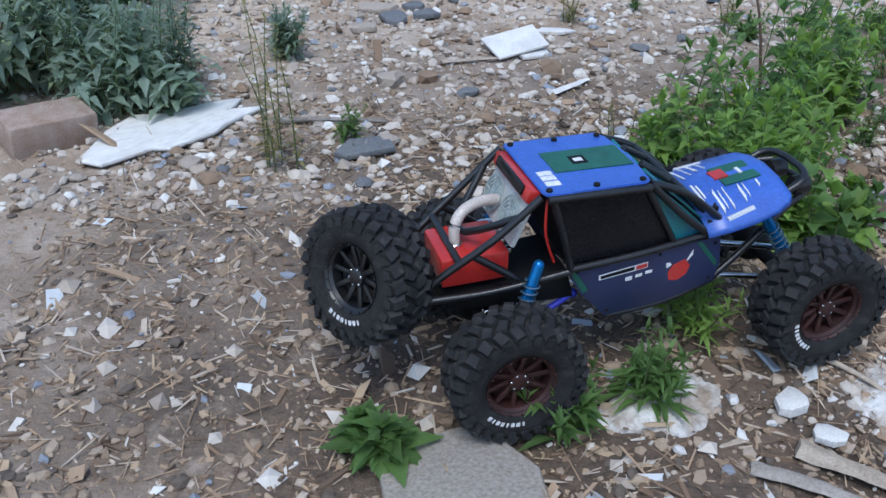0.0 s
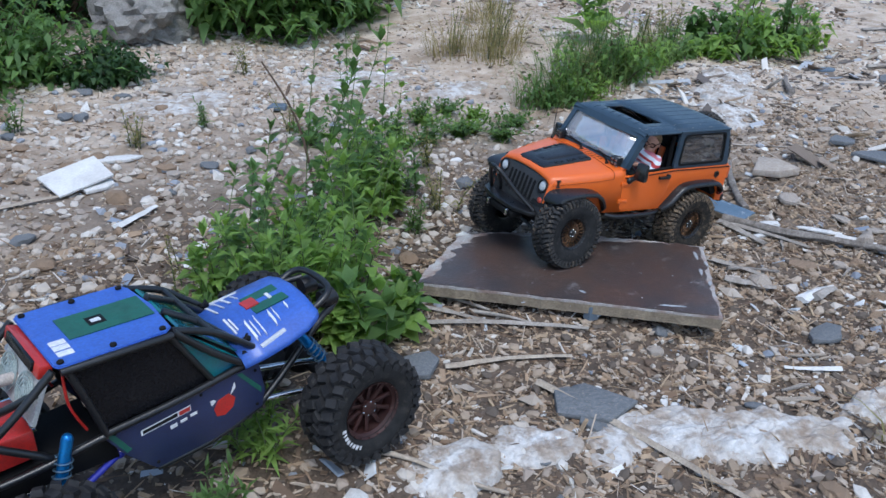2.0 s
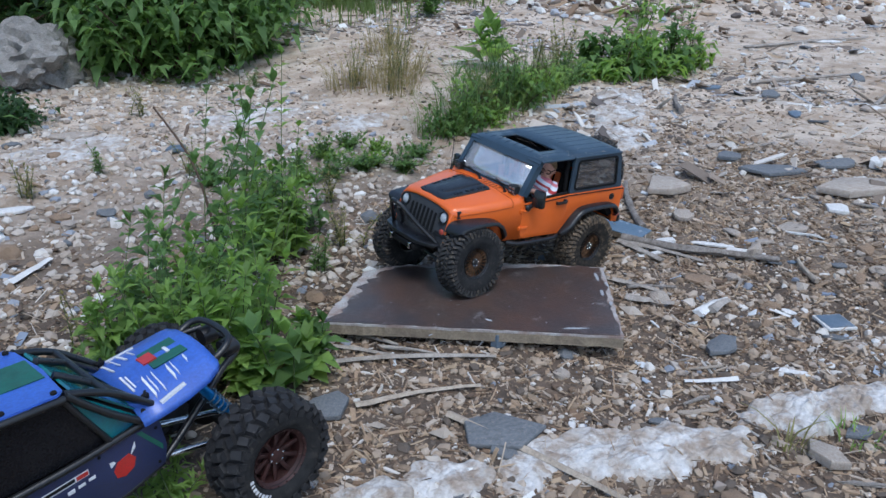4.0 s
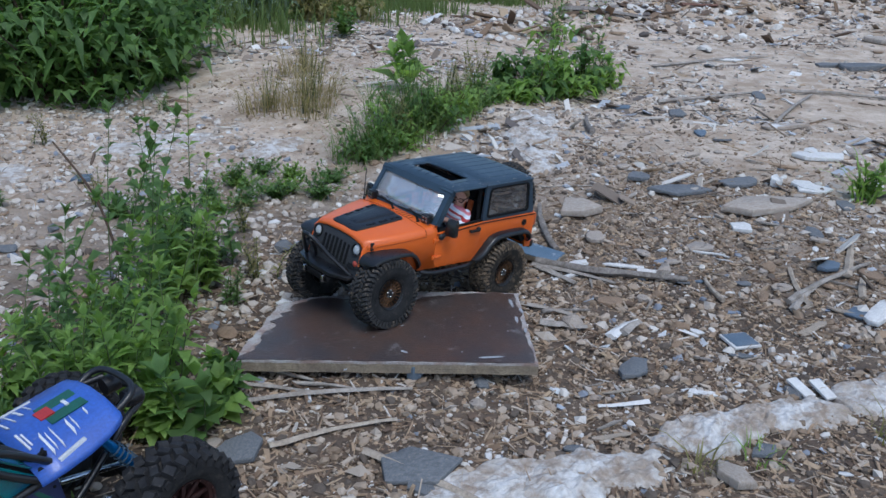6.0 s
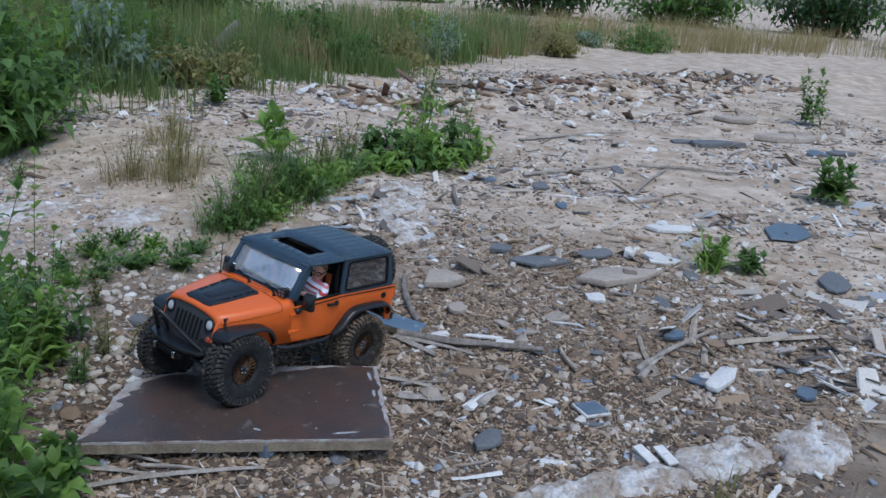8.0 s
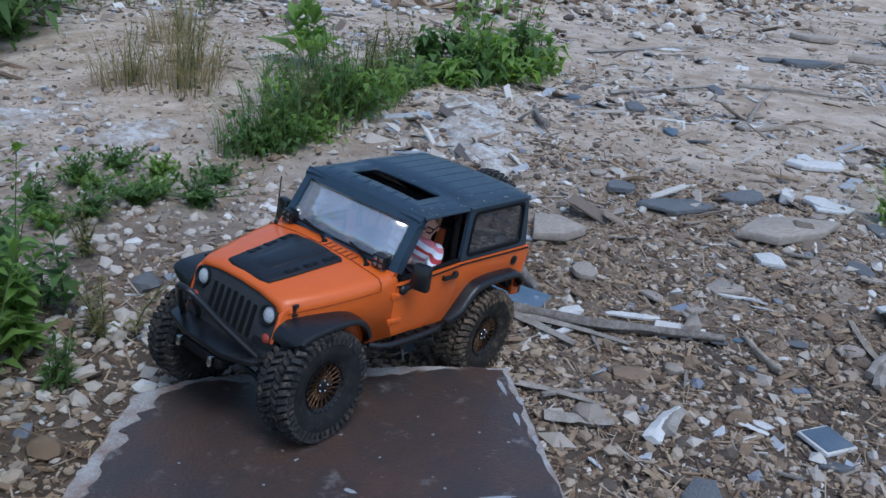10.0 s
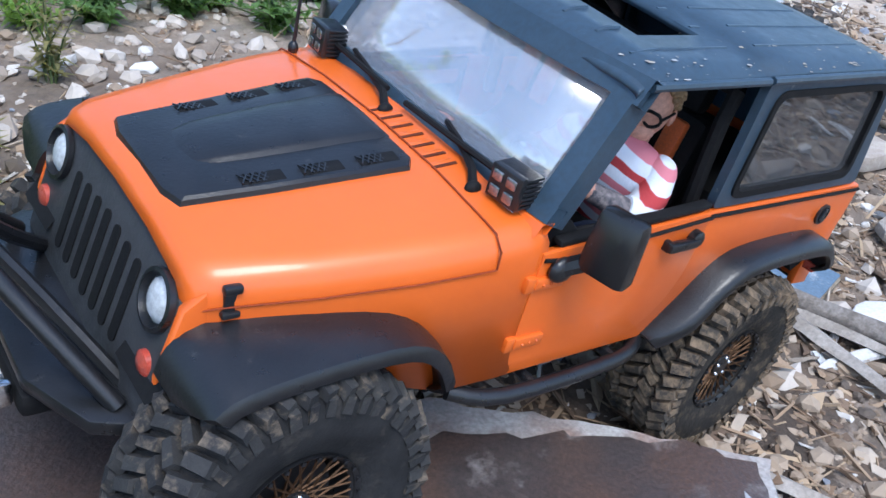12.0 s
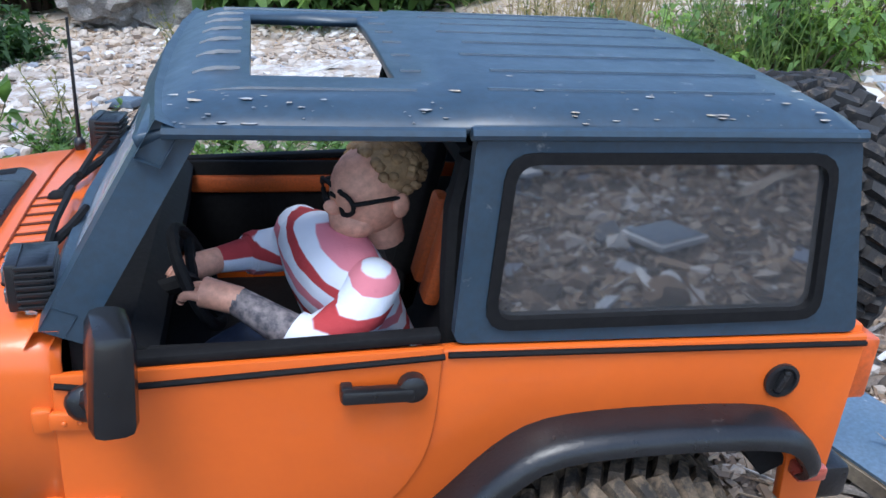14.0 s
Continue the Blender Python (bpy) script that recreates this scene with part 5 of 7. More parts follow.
# tube frame
TUBE = 0.0042
rails = []
for s in (-1, 1):
    rails += [
        [(0.05, s * 0.06, 0.168), (0.0, s * 0.058, 0.128), (-0.06, s * 0.048, 0.085), (-0.075, s * 0.045, 0.062)],
        [(0.062, s * 0.062, 0.165), (0.074, s * 0.064, 0.12), (0.084, s * 0.064, 0.074)],
        [(0.172, s * 0.062, 0.16), (0.21, s * 0.064, 0.118), (0.25, s * 0.062, 0.082)],
        [(0.172, s * 0.058, 0.16), (0.215, s * 0.06, 0.14), (0.262, s * 0.056, 0.098)],
        [(0.084, s * 0.064, 0.076), (0.17, s * 0.065, 0.079), (0.262, s * 0.06, 0.084)],
        [(0.084, s * 0.064, 0.074), (0.0, s * 0.055, 0.062), (-0.075, s * 0.045, 0.06)],
        [(0.056, s * 0.064, 0.166), (0.115, s * 0.066, 0.163), (0.17, s * 0.064, 0.158)],
        [(0.262, s * 0.066, 0.085), (0.31, s * 0.06, 0.092), (0.355, s * 0.042, 0.102), (0.385, s * 0.028, 0.108)],
        [(0.262, s * 0.058, 0.02), (0.3, s * 0.05, 0.04), (0.36, s * 0.035, 0.075), (0.385, s * 0.028, 0.085)],
        [(-0.02, s * 0.054, 0.11), (0.03, s * 0.056, 0.07)],
        [(0.13, s * 0.058, 0.0), (0.2, s * 0.058, 0.002), (0.262, s * 0.056, 0.016)],
        [(0.18, s * 0.02, 0.163), (0.215, s * 0.03, 0.138), (0.25, s * 0.045, 0.104)],
    ]
rails += [[(-0.075, -0.045, 0.061), (-0.075, 0.045, 0.061)], [(-0.035, -0.052, 0.103), (-0.035, 0.052, 0.103)], [(0.215, -0.06, 0.14), (0.215, 0.06, 0.14)],
          [(0.25, -0.06, 0.094), (0.25, 0.06, 0.094)], [(0.03, -0.06, 0.15), (-0.02, 0.0, 0.112), (0.03, 0.06, 0.15)],
          [(0.35, -0.04, 0.1), (0.374, -0.04, 0.112), (0.386, -0.028, 0.117), (0.389, 0, 0.118), (0.386, 0.028, 0.117), (0.374, 0.04, 0.112), (0.35, 0.04, 0.1)],
          [(0.38, -0.03, 0.082), (0.402, -0.02, 0.09), (0.404, 0, 0.092), (0.402, 0.02, 0.09), (0.38, 0.03, 0.082)]]
for r in rails:
    bm = bmesh.new()
    tube(bm, curve_pts(r, 5) if len(r) > 2 else r, TUBE, 10)
    part("frame_tube", bm, BLACK, buggy)
# floor and cab filler
bm = bmesh.new()
prism(bm, [(0.09, 0.07), (0.13, 0.004), (0.255, 0.02), (0.255, 0.09), (0.175, 0.155), (0.066, 0.16)], -0.05, 0.05)
part("cab_shell", bm, MATTE, buggy)
bm = bmesh.new()
prism(bm, [(-0.05, 0.04), (-0.05, 0.055), (0.09, 0.06), (0.1, 0.02), (0.0, 0.03)], -0.04, 0.04, 0.002)
part("skid_floor", bm, MATTE, buggy)
# red box with hose
bm = bmesh.new()
box(bm, (-0.014, -0.004, 0.083), (0.075, 0.07, 0.034), (0, 2, 0), 0.003)
cell = part("red_cell_box", bm, RED, buggy, "glossy red equipment box")
bm = bmesh.new()
for y in (-0.03, -0.01, 0.01, 0.03):
    box(bm, (0.02, y, 0.095), (0.016, 0.008, 0.006), (0, 0, 0), 0.001)
part("terminal_strip", bm, CHROME, cell)
bm = bmesh.new()
tube(bm, curve_pts([(-0.028, -0.012, 0.098), (-0.027, -0.01, 0.122), (-0.015, -0.004, 0.136), (0.01, 0.006, 0.138), (0.04, 0.012, 0.13)], 6), 0.0062, 12)
part("hose", bm, HOSE, buggy, "milky white bent hose")
bm = bmesh.new()
lathe(bm, [(0.0078, 0.0), (0.0078, -0.006), (0.0066, -0.007), (0.0063, -0.0005)], 16, Matrix.Translation((-0.028, -0.012, 0.098)) @ Matrix.Rotation(radians(-90), 4, "X"), True)
part("hose_clamp", bm, CHROME, cell)
# twin fans on a pale plate, light bar above
FM = pose(0.034, 0, 0.132, 0, 26, 0)
bm = bmesh.new()
vs = box(bm, (0, 0, 0), (0.006, 0.1, 0.052), (0, 0, 0), 0.002)
bmesh.ops.transform(bm, matrix=FM, verts=bm.verts)
fanp = part("fan_plate", bm, material("pale_fan_plate", (0.6, 0.6, 0.58), 0.5), buggy, "pale plate with two round fans")
for y in (-0.024, 0.024):
    bm = bmesh.new()
    m = FM @ Matrix.Translation((-0.003, y, 0)) @ Matrix.Rotation(radians(-90), 4, "Z")
    for r in (0.021, 0.0165, 0.012, 0.0075):
        lathe(bm, [(r, -0.003), (r, -0.0045), (r - 0.0018, -0.0045), (r - 0.0018, -0.003)], 28, m, True)
    lathe(bm, [(0.0045, 0), (0.0045, -0.005), (0.0003, -0.006)], 14, m)
    for k in range(6):
        a = k * math.pi / 3
        tube(bm, [m @ Vector((0.004 * math.cos(a), -0.004, 0.004 * math.sin(a))), m @ Vector((0.021 * math.cos(a), -0.004, 0.021 * math.sin(a)))], 0.0008, 5)
    part("fan", bm, material("grey_green_fan", (0.38, 0.45, 0.44), 0.4), fanp, "round grey-green fan grille")
bm = bmesh.new()
box(bm, (0.046, 0, 0.163), (0.014, 0.1, 0.015), (0, 20, 0), 0.002)
bar = part("light_bar", bm, RED, buggy, "red light bar")
bm = bmesh.new()
box(bm, (0.041, 0, 0.166), (0.008, 0.075, 0.011), (0, 20, 0), 0.001)
part("light_bar_lens", bm, GLASSY_BLACK, bar)
for s in (-1, 1):
    bm = bmesh.new()
    tube(bm, curve_pts([(0.06, s * 0.052, 0.16), (0.058, s * 0.054, 0.12), (0.07, s * 0.05, 0.08)], 4), 0.0016, 6)
    part("red_wire", bm, RED, buggy)
# axles, links, shocks
for x in (0.0, 0.365):
    bm = bmesh.new()
    tube(bm, [(x, -0.1, 0), (x, 0.1, 0)], 0.009, 12)
    ball(bm, (x, 0.015, 0.0), (0.024, 0.02, 0.022), seg=14)
    for s in (-1, 1):
        box(bm, (x, s * 0.082, 0), (0.024, 0.012, 0.03), (0, 0, 0), 0.003)
    part("axle", bm, MATTE, buggy)
for s in (-1, 1):
    for low, top in (((0.012, s * 0.078, 0.01), (0.046, s * 0.066, 0.092)), ((0.372, s * 0.062, 0.006), (0.326, s * 0.047, 0.085))):
        low, top = Vector(low), Vector(top)
        bm = bmesh.new()
        tube(bm, [low.lerp(top, 0.4), top], 0.0062, 12)
        ball(bm, top, (0.006, 0.006, 0.006), seg=10)
        ball(bm, low, (0.0065, 0.0065, 0.0065), seg=10)
        tube(bm, [low, low.lerp(top, 0.16)], 0.0078, 12)
        shock = part("shock", bm, ANO, buggy, "blue anodised coil shock")
        bm = bmesh.new()
        d = (top - low).normalized()
        u = d.cross(Vector((0, 1, 0))).normalized()
        v = d.cross(u)
        tube(bm, [low.lerp(top, 0.14 + 0.66 * k / 70) + 0.0086 * (u * math.cos(k * 0.72) + v * math.sin(k * 0.72)) for k in range(71)], 0.0011, 6)
        part("coil_spring", bm, material("steel_blue_coil", (0.12, 0.2, 0.28), 0.4, metal=0.6), shock)
    for a, b, mt in (((0.0, s * 0.06, -0.004), (0.1, s * 0.035, 0.022), LINK_BLUE), ((0.365, s * 0.06, -0.004), (0.25, s * 0.035, 0.012), CHROME), ((0.0, s * 0.03, 0.018), (0.085, s * 0.02, 0.05), CHROME), ((0.36, s * 0.045, 0.03), (0.27, s * 0.04, 0.055), CHROME)):
        bm = bmesh.new()
        tube(bm, [a, b], 0.0038, 10)
        ball(bm, a, (0.006, 0.006, 0.006), seg=8)
        ball(bm, b, (0.006, 0.006, 0.006), seg=8)
        part("link", bm, mt, buggy)
for s in (-1, 1):
    bm = bmesh.new()
    m = Matrix.Translation((0.392, s * 0.022, 0.098)) @ Matrix.Rotation(radians(90), 4, "Z")
    lathe(bm, [(0.011, 0.014), (0.012, 0), (0.012, -0.004), (0.009, -0.003)], 18, m)
    pod = part("front_lamp", bm, BLACK, buggy, "round black front lamp")
    bm = bmesh.new()
    lathe(bm, [(0.0092, -0.002), (0.006, -0.0042), (0.0003, -0.005)], 18, m)
    part("lens", bm, WHITE_LENS, pod)


# ---- stones, slabs, wood ----
STONE_L = material("pale_limestone", (0.48, 0.42, 0.36), 0.9, speck=0.2, other=(0.36, 0.3, 0.25), scale=18, bump=0.7, fine=160)
STONE_G = material("grey_slate", (0.2, 0.21, 0.225), 0.75, other=(0.13, 0.14, 0.15), scale=22, bump=0.5, fine=160, dust=(0.32, 0.28, 0.24), dust_amount=0.35)
STONE_T = material("tan_stone", (0.36, 0.26, 0.18), 0.9, other=(0.26, 0.18, 0.12), scale=25, bump=0.6, fine=180)
CHALK = material("white_chalk", (0.66, 0.65, 0.64), 0.95, other=(0.44, 0.38, 0.32), scale=20, bump=1.0, fine=130, speck=0.3, dust=(0.27, 0.21, 0.16), dust_amount=0.6, bump_dist=0.004)
GREYWOOD = material("grey_weathered_wood", (0.42, 0.38, 0.34), 0.9, other=(0.27, 0.235, 0.2), scale=40, bump=0.7, fine=300)
TANWOOD = material("tan_dry_wood", (0.48, 0.41, 0.33), 0.9, other=(0.34, 0.28, 0.22), scale=50, bump=0.6, fine=320)
PALEWOOD = material("pale_painted_panel", (0.72, 0.71, 0.69), 0.8, speck=0.15, other=(0.58, 0.56, 0.54), scale=14, bump=0.4, fine=200)
BLUEGREY = material("blue_grey_tile", (0.1, 0.14, 0.19), 0.4, other=(0.13, 0.17, 0.22), scale=20, bump=0.2, dust=(0.3, 0.28, 0.26), dust_amount=0.25)
BARK = material("grey_bark", (0.3, 0.27, 0.245), 0.9, other=(0.17, 0.145, 0.125), scale=60, bump=1.0, fine=240)
BRICK = material("dusty_brick", (0.4, 0.32, 0.27), 0.9, other=(0.3, 0.21, 0.16), scale=30, bump=0.6)


STEM_BROWN = material("reddish_brown_wood", (0.2, 0.1, 0.07), 0.85, other=(0.13, 0.07, 0.05), scale=30, bump=0.5)


def lump_mesh(seed, mat, sub=2, rough=0.35, flat=0.6):
    rnd = random.Random(seed)
    bm = bmesh.new()
    bmesh.ops.create_icosphere(bm, subdivisions=sub, radius=1)
    o = Vector((rnd.uniform(0, 50), rnd.uniform(0, 50), rnd.uniform(0, 50)))
    for v in bm.verts:
        n = noise.noise(v.co * 1.1 + o) * rough * 1.6 + noise.noise(v.co * 3 + o) * rough * 0.5
        if sub > 2:
            n += 0.2 * noise.noise(v.co * 6 + o) + 0.1 * noise.noise(v.co * 13 + o)
        v.co *= 1 + n
        v.co.z *= flat
    return mesh_of(bm, "stone", mat, 28)


def slab_mesh(seed, mat, n=8, thick=0.12):
    """An irregular flat slab about 1 across, its underside at z = 0."""
    rnd = random.Random(seed)
    bm = bmesh.new()
    pts = []
    for k in range(n):
        a = 2 * math.pi * (k + rnd.uniform(-0.3, 0.3)) / n
        r = 0.5 * rnd.uniform(0.72, 1.08) * (1.0 if n < 12 else rnd.uniform(0.8, 1.15))
        pts.append((r * math.cos(a), r * math.sin(a)))
    prism(bm, pts, 0, thick, thick * 0.22, "z")
    for v in bm.verts:
        v.co.z += thick * 0.5 * noise.noise(v.co * 4 + Vector((seed, 0, 0)))
    return mesh_of(bm, "slab", mat, 30)


def put(name, me, x, y, s, rz, label, category, group="", tilt=(0, 0), sink=0.0):
    ob = new(name, me)
    sx, sy, sz = s if isinstance(s, tuple) else (s, s, s)
    if name in ("flat_stone", "scrap"):
        sz = max(sz, 0.075)
    ob.matrix_world = pose(x, y, ground_z(x, y) - sink, tilt[0], tilt[1], rz) @ Matrix.Diagonal((sx, sy, sz, 1))
    return tagged(ob, label, category, group)


def chalk_mesh(seed, l, w, h):
    """A crust of rock that breaks through the soil, its rim buried."""
    o = Vector((seed * 3.7, seed * 1.3, 0))
    nx, ny = 44, 32
    verts = []
    for j in range(ny):
        for i in range(nx):
            x, y = 1.35 * l * (2 * i / (nx - 1) - 1), 1.35 * w * (2 * j / (ny - 1) - 1)
            p = Vector((x, y, 0)) * 22 + o
            r = (x / l) ** 2 + (y / w) ** 2
            rise = 1 - r + 0.75 * noise.noise(p * 0.7) + 0.5 * noise.noise(p * 1.7)
            crag = 0.75 + 0.55 * noise.noise(p * 1.3) + 0.4 * noise.noise(p * 3.1) + 0.25 * noise.noise(p * 7.0)
            z = h * (math.tanh(rise * 2.2) * crag + 0.05)
            verts.append((x, y, max(-0.02, z if rise > 0 else rise * 0.05)))
    faces = [(j * nx + i, j * nx + i + 1, (j + 1) * nx + i + 1, (j + 1) * nx + i) for j in range(ny - 1) for i in range(nx - 1)]
    me = bpy.data.meshes.new("chalk_rock")
    me.from_pydata(verts, [], faces)
    me.materials.append(CHALK)
    return me


def splinter_mesh(seed, mat):
    """A flat torn sliver of wood, 1 long, its underside at z = 0."""
    rnd = random.Random(seed)
    bm = bmesh.new()
    w = rnd.uniform(0.05, 0.13)
    top = [(-0.5 + rnd.uniform(0, 0.06) + k / 6, w * rnd.uniform(0.55, 1.1) * (0.5 if k in (0, 6) else 1)) for k in range(7)]
    low = [(-0.5 + rnd.uniform(0, 0.12) + k / 6 * 0.95, -w * rnd.uniform(0.55, 1.1) * (0.35 if k in (0, 6) else 1)) for k in range(7)]
    prism(bm, low + top[::-1], 0, 0.035, 0, "z")
    for v in bm.verts:
        v.co.z += 0.05 * noise.noise(v.co * 2 + Vector((seed, 0, 0))) + 0.03 * v.co.x
    return mesh_of(bm, "splinter", mat, 25)


# chalk outcrop, low and lumpy
for k, (x, y, l, w, h, rz) in enumerate(((-0.11, -0.42, 0.15, 0.06, 0.018, -35), (-0.34, -0.335, 0.075, 0.05, 0.014, -10), (-0.47, -0.33, 0.085, 0.05, 0.016, 0), (-0.73, -0.31, 0.09, 0.05, 0.014, 10), (-0.02, -0.47, 0.13, 0.06, 0.022, -25),
                                       (0.22, -0.54, 0.12, 0.055, 0.03, -10), (0.36, -0.6, 0.1, 0.05, 0.022, -30), (0.56, -0.68, 0.12, 0.06, 0.02, -20), (-0.22, -0.38, 0.07, 0.04, 0.012, 20), (0.72, -0.78, 0.12, 0.06, 0.02, 0),
                                       (1.06, 0.6, 0.09, 0.07, 0.02, 30), (1.2, 0.72, 0.14, 0.09, 0.03, 35), (1.36, 0.86, 0.13, 0.08, 0.03, 40), (1.0, 0.5, 0.08, 0.05, 0.015, 20), (0.55, 1.25, 0.14, 0.07, 0.015, 20), (0.3, 1.5, 0.2, 0.1, 0.014, 0), (-0.3, 1.45, 0.22, 0.1, 0.012, 10))):
    put("chalk_rock", chalk_mesh(20 + k, l * 0.95, w * 0.95, h * 0.55), x, y, 1.0, rz, "low lumpy white chalk rock in the soil", "rock", "chalk outcrop", sink=-0.003)

boulder = put("boulder", lump_mesh(77, material("grey_boulder", (0.4, 0.38, 0.36), 0.9, other=(0.26, 0.24, 0.22), scale=5, bump=1.0, fine=40, bump_dist=0.01), 4, 0.3, 0.85), -0.17, 2.34, (0.185, 0.16, 0.16), 20, "big rough grey boulder by the bushes", "boulder")
boulder.location.z += 0.09

for k, (x, y, s, rz, mat, lab) in enumerate((
        (0.80, 0.215, 0.15, 20, STONE_L, "pale flat stone slab"), (1.14, -0.13, (0.26, 0.12, 0.14), -25, STONE_L, "large pale flat stone slab"), (1.07, 0.22, 0.085, 10, STONE_G, "grey flat stone slab"),
        (0.27, -0.34, (0.085, 0.055, 0.08), 10, STONE_G, "dusty grey flat stone"), (-0.2, -0.3, (0.15, 0.1, 0.05), -20, STONE_G, "thin dark slate piece"), (-0.38, -0.1, (0.09, 0.07, 0.06), 40, STONE_G, "thin dark slate piece"),
        (2.03, -0.28, (0.3, 0.17, 0.06), 10, BLUEGREY, "flat blue-grey sheet piece"), (0.81, -0.55, (0.17, 0.05, 0.09), 5, PALEWOOD, "pale flaking plank piece"), (0.97, -0.15, (0.075, 0.06, 0.03), 30, PALEWOOD, "small white sheet scrap"),
        (-1.04, 0.37, (0.14, 0.08, 0.09), 15, STONE_G, "flat grey stone"), (-0.6, -0.34, (0.05, 0.035, 0.1), 50, PALEWOOD, "white broken shard"), (-0.575, -0.385, (0.045, 0.03, 0.08), -20, PALEWOOD, "white broken shard"),
        (0.64, -0.15, (0.05, 0.035, 0.25), 0, STONE_L, "white stone"), (1.37, -0.12, (0.11, 0.07, 0.05), 60, PALEWOOD, "white sheet scrap"), (1.33, -0.05, (0.05, 0.04, 0.2), 0, PALEWOOD, "white sheet scrap"),
        (1.25, 0.02, (0.16, 0.07, 0.05), -15, STONE_G, "grey flat stone slab"), (0.92, -0.39, (0.08, 0.05, 0.05), 0, BLUEGREY, "blue-grey tile scrap"), (0.86, -0.71, (0.07, 0.05, 0.05), 20, BLUEGREY, "blue-grey tile scrap"),
        (-1.4, 0.47, (0.42, 0.17, 0.035), 40, PALEWOOD, "large white plaster board sheet"), (0.7, 0.08, (0.07, 0.05, 0.08), 20, STONE_L, "pale stone"), (0.12, -0.62, (0.08, 0.05, 0.1), 70, STONE_L, "pale stone"),
        (1.75, 0.05, (0.1, 0.05, 0.05), 20, PALEWOOD, "white sheet scrap"), (2.0, 0.28, (0.13, 0.05, 0.05), 0, PALEWOOD, "white sheet scrap"), (1.6, -0.55, (0.2, 0.1, 0.04), 20, STONE_G, "grey flat stone slab"),
        (-0.29, 0.06, (0.05, 0.03, 0.1), 0, STONE_L, "pale stone"), (-0.05, -0.12, (0.045, 0.022, 0.2), -20, BLUEGREY, "small dark blue scrap"), (-0.98, -0.4, (0.2, 0.17, 0.04), 10, GREYWOOD, "grey weathered board piece"),
        (0.42, 0.47, (0.09, 0.05, 0.06), 20, STONE_L, "pale flat stone"), (1.85, 0.6, (0.12, 0.08, 0.05), 20, STONE_G, "grey flat stone slab"), (-0.05, 1.28, (0.07, 0.05, 0.1), 0, BLUEGREY, "dark blue scrap"))):
    flat_name = "flat_stone" if "ston" in lab or "slate" in lab else "scrap"
    put(flat_name, slab_mesh(300 + k, mat, 15 if "sheet" in lab and "large" in lab else 5 + k % 4), x, y, s, rz, lab + " lying on the soil", "stone" if flat_name == "flat_stone" else "scrap", "flat stones and scraps", sink=-0.005)
bm = bmesh.new()
box(bm, (0, 0, 0.004), (0.062, 0.052, 0.006), (0, 0, 0), 0.0015)
tile = thing("tile", pose(0.525, -0.405, ground_z(0.525, -0.405) + 0.004, 3, 4, -22), "small square blue-grey tile with a pale rim", "tile")
part("tile_body", bm, PALEWOOD, tile)
bm = bmesh.new()
box(bm, (0, 0, 0.0078), (0.055, 0.045, 0.001), (0, 0, 0), 0.0003)
part("tile_face", bm, BLUEGREY, tile)
for x, y, rz in ((0.435, -0.568, -20), (0.46, -0.595, -25)):
    bm = bmesh.new()
    box(bm, (0, 0, 0.003), (0.022, 0.05, 0.005), (0, 0, 0), 0.001)
    ob = new("white_tile", mesh_of(bm, "white_tile", PALEWOOD))
    ob.matrix_world = pose(x, y, ground_z(x, y) + 0.012, 10, 0, rz)
    tagged(ob, "small white tile strip lying on rubble", "tile", "white tile strips")
bm = bmesh.new()
box(bm, (0, 0, 0.032), (0.15, 0.09, 0.064), (0, 0, 0), 0.006)
ob = new("brick", mesh_of(bm, "brick", BRICK))
ob.matrix_world = pose(-1.6, 0.46, ground_z(-1.6, 0.46) - 0.006, 4, 3, 35)
tagged(ob, "dusty worn brick lying on the ground", "brick")


def stick(x0, y0, x1, y1, r, mat, label, flat=1.0, lift=0.0, bend=0.02, name="stick", seed=0):
    rnd = random.Random(seed + int(1000 * abs(x0 + y1)))
    bend = math.copysign(min(abs(bend), 0.04 * math.hypot(x1 - x0, y1 - y0)), bend)
    n = 9
    pts = []
    for i in range(n):
        s = i / (n - 1)
        x, y = x0 + (x1 - x0) * s, y0 + (y1 - y0) * s
        b = math.sin(s * math.pi) * bend + rnd.uniform(-1, 1) * bend * 0.12
        d = math.hypot(x1 - x0, y1 - y0)
        x, y = x - (y1 - y0) / d * b, y + (x1 - x0) / d * b
        pts.append((x, y, ground_z(x, y) + r * flat + 0.004 + lift * s))
    bm = bmesh.new()
    tube(bm, pts, r, 8 if flat == 1.0 else 4, r * 0.6)
    for v in bm.verts:
        g = ground_z(v.co.x, v.co.y) + r * flat + 0.004
        v.co += Vector((rnd.uniform(-1, 1), rnd.uniform(-1, 1), rnd.uniform(-1, 1))) * r * 0.12
        v.co.z = g + (v.co.z - g) * flat
    ob = new(name, mesh_of(bm, name, mat, 50))
    if len(label.split()) < 5:
        label += " on the stony ground"
    return tagged(ob, label, name, "sticks and splinters" if name == "stick" else "")


stick(-0.24, -0.22, -0.155, -0.58, 0.008, TANWOOD, "long tan wooden lath on the stony ground", 0.6, bend=0.006)
stick(-0.38, 0.04, -0.08, -0.145, 0.007, GREYWOOD, "long grey splintered stick beside the board", 0.7)
stick(-0.34, -0.12, -0.15, -0.19, 0.007, TANWOOD, "broken tan lath on the ground", 0.6)
stick(-0.29, 0.16, -0.19, -0.02, 0.005, GREYWOOD, "thin grey stick beside the board")
stick(-0.33, 0.1, -0.2, -0.06, 0.006, GREYWOOD, "grey splintered stick beside the board", 0.7)
stick(-0.22, 0.0, -0.15, -0.09, 0.004, GREYWOOD, "thin grey splinter")
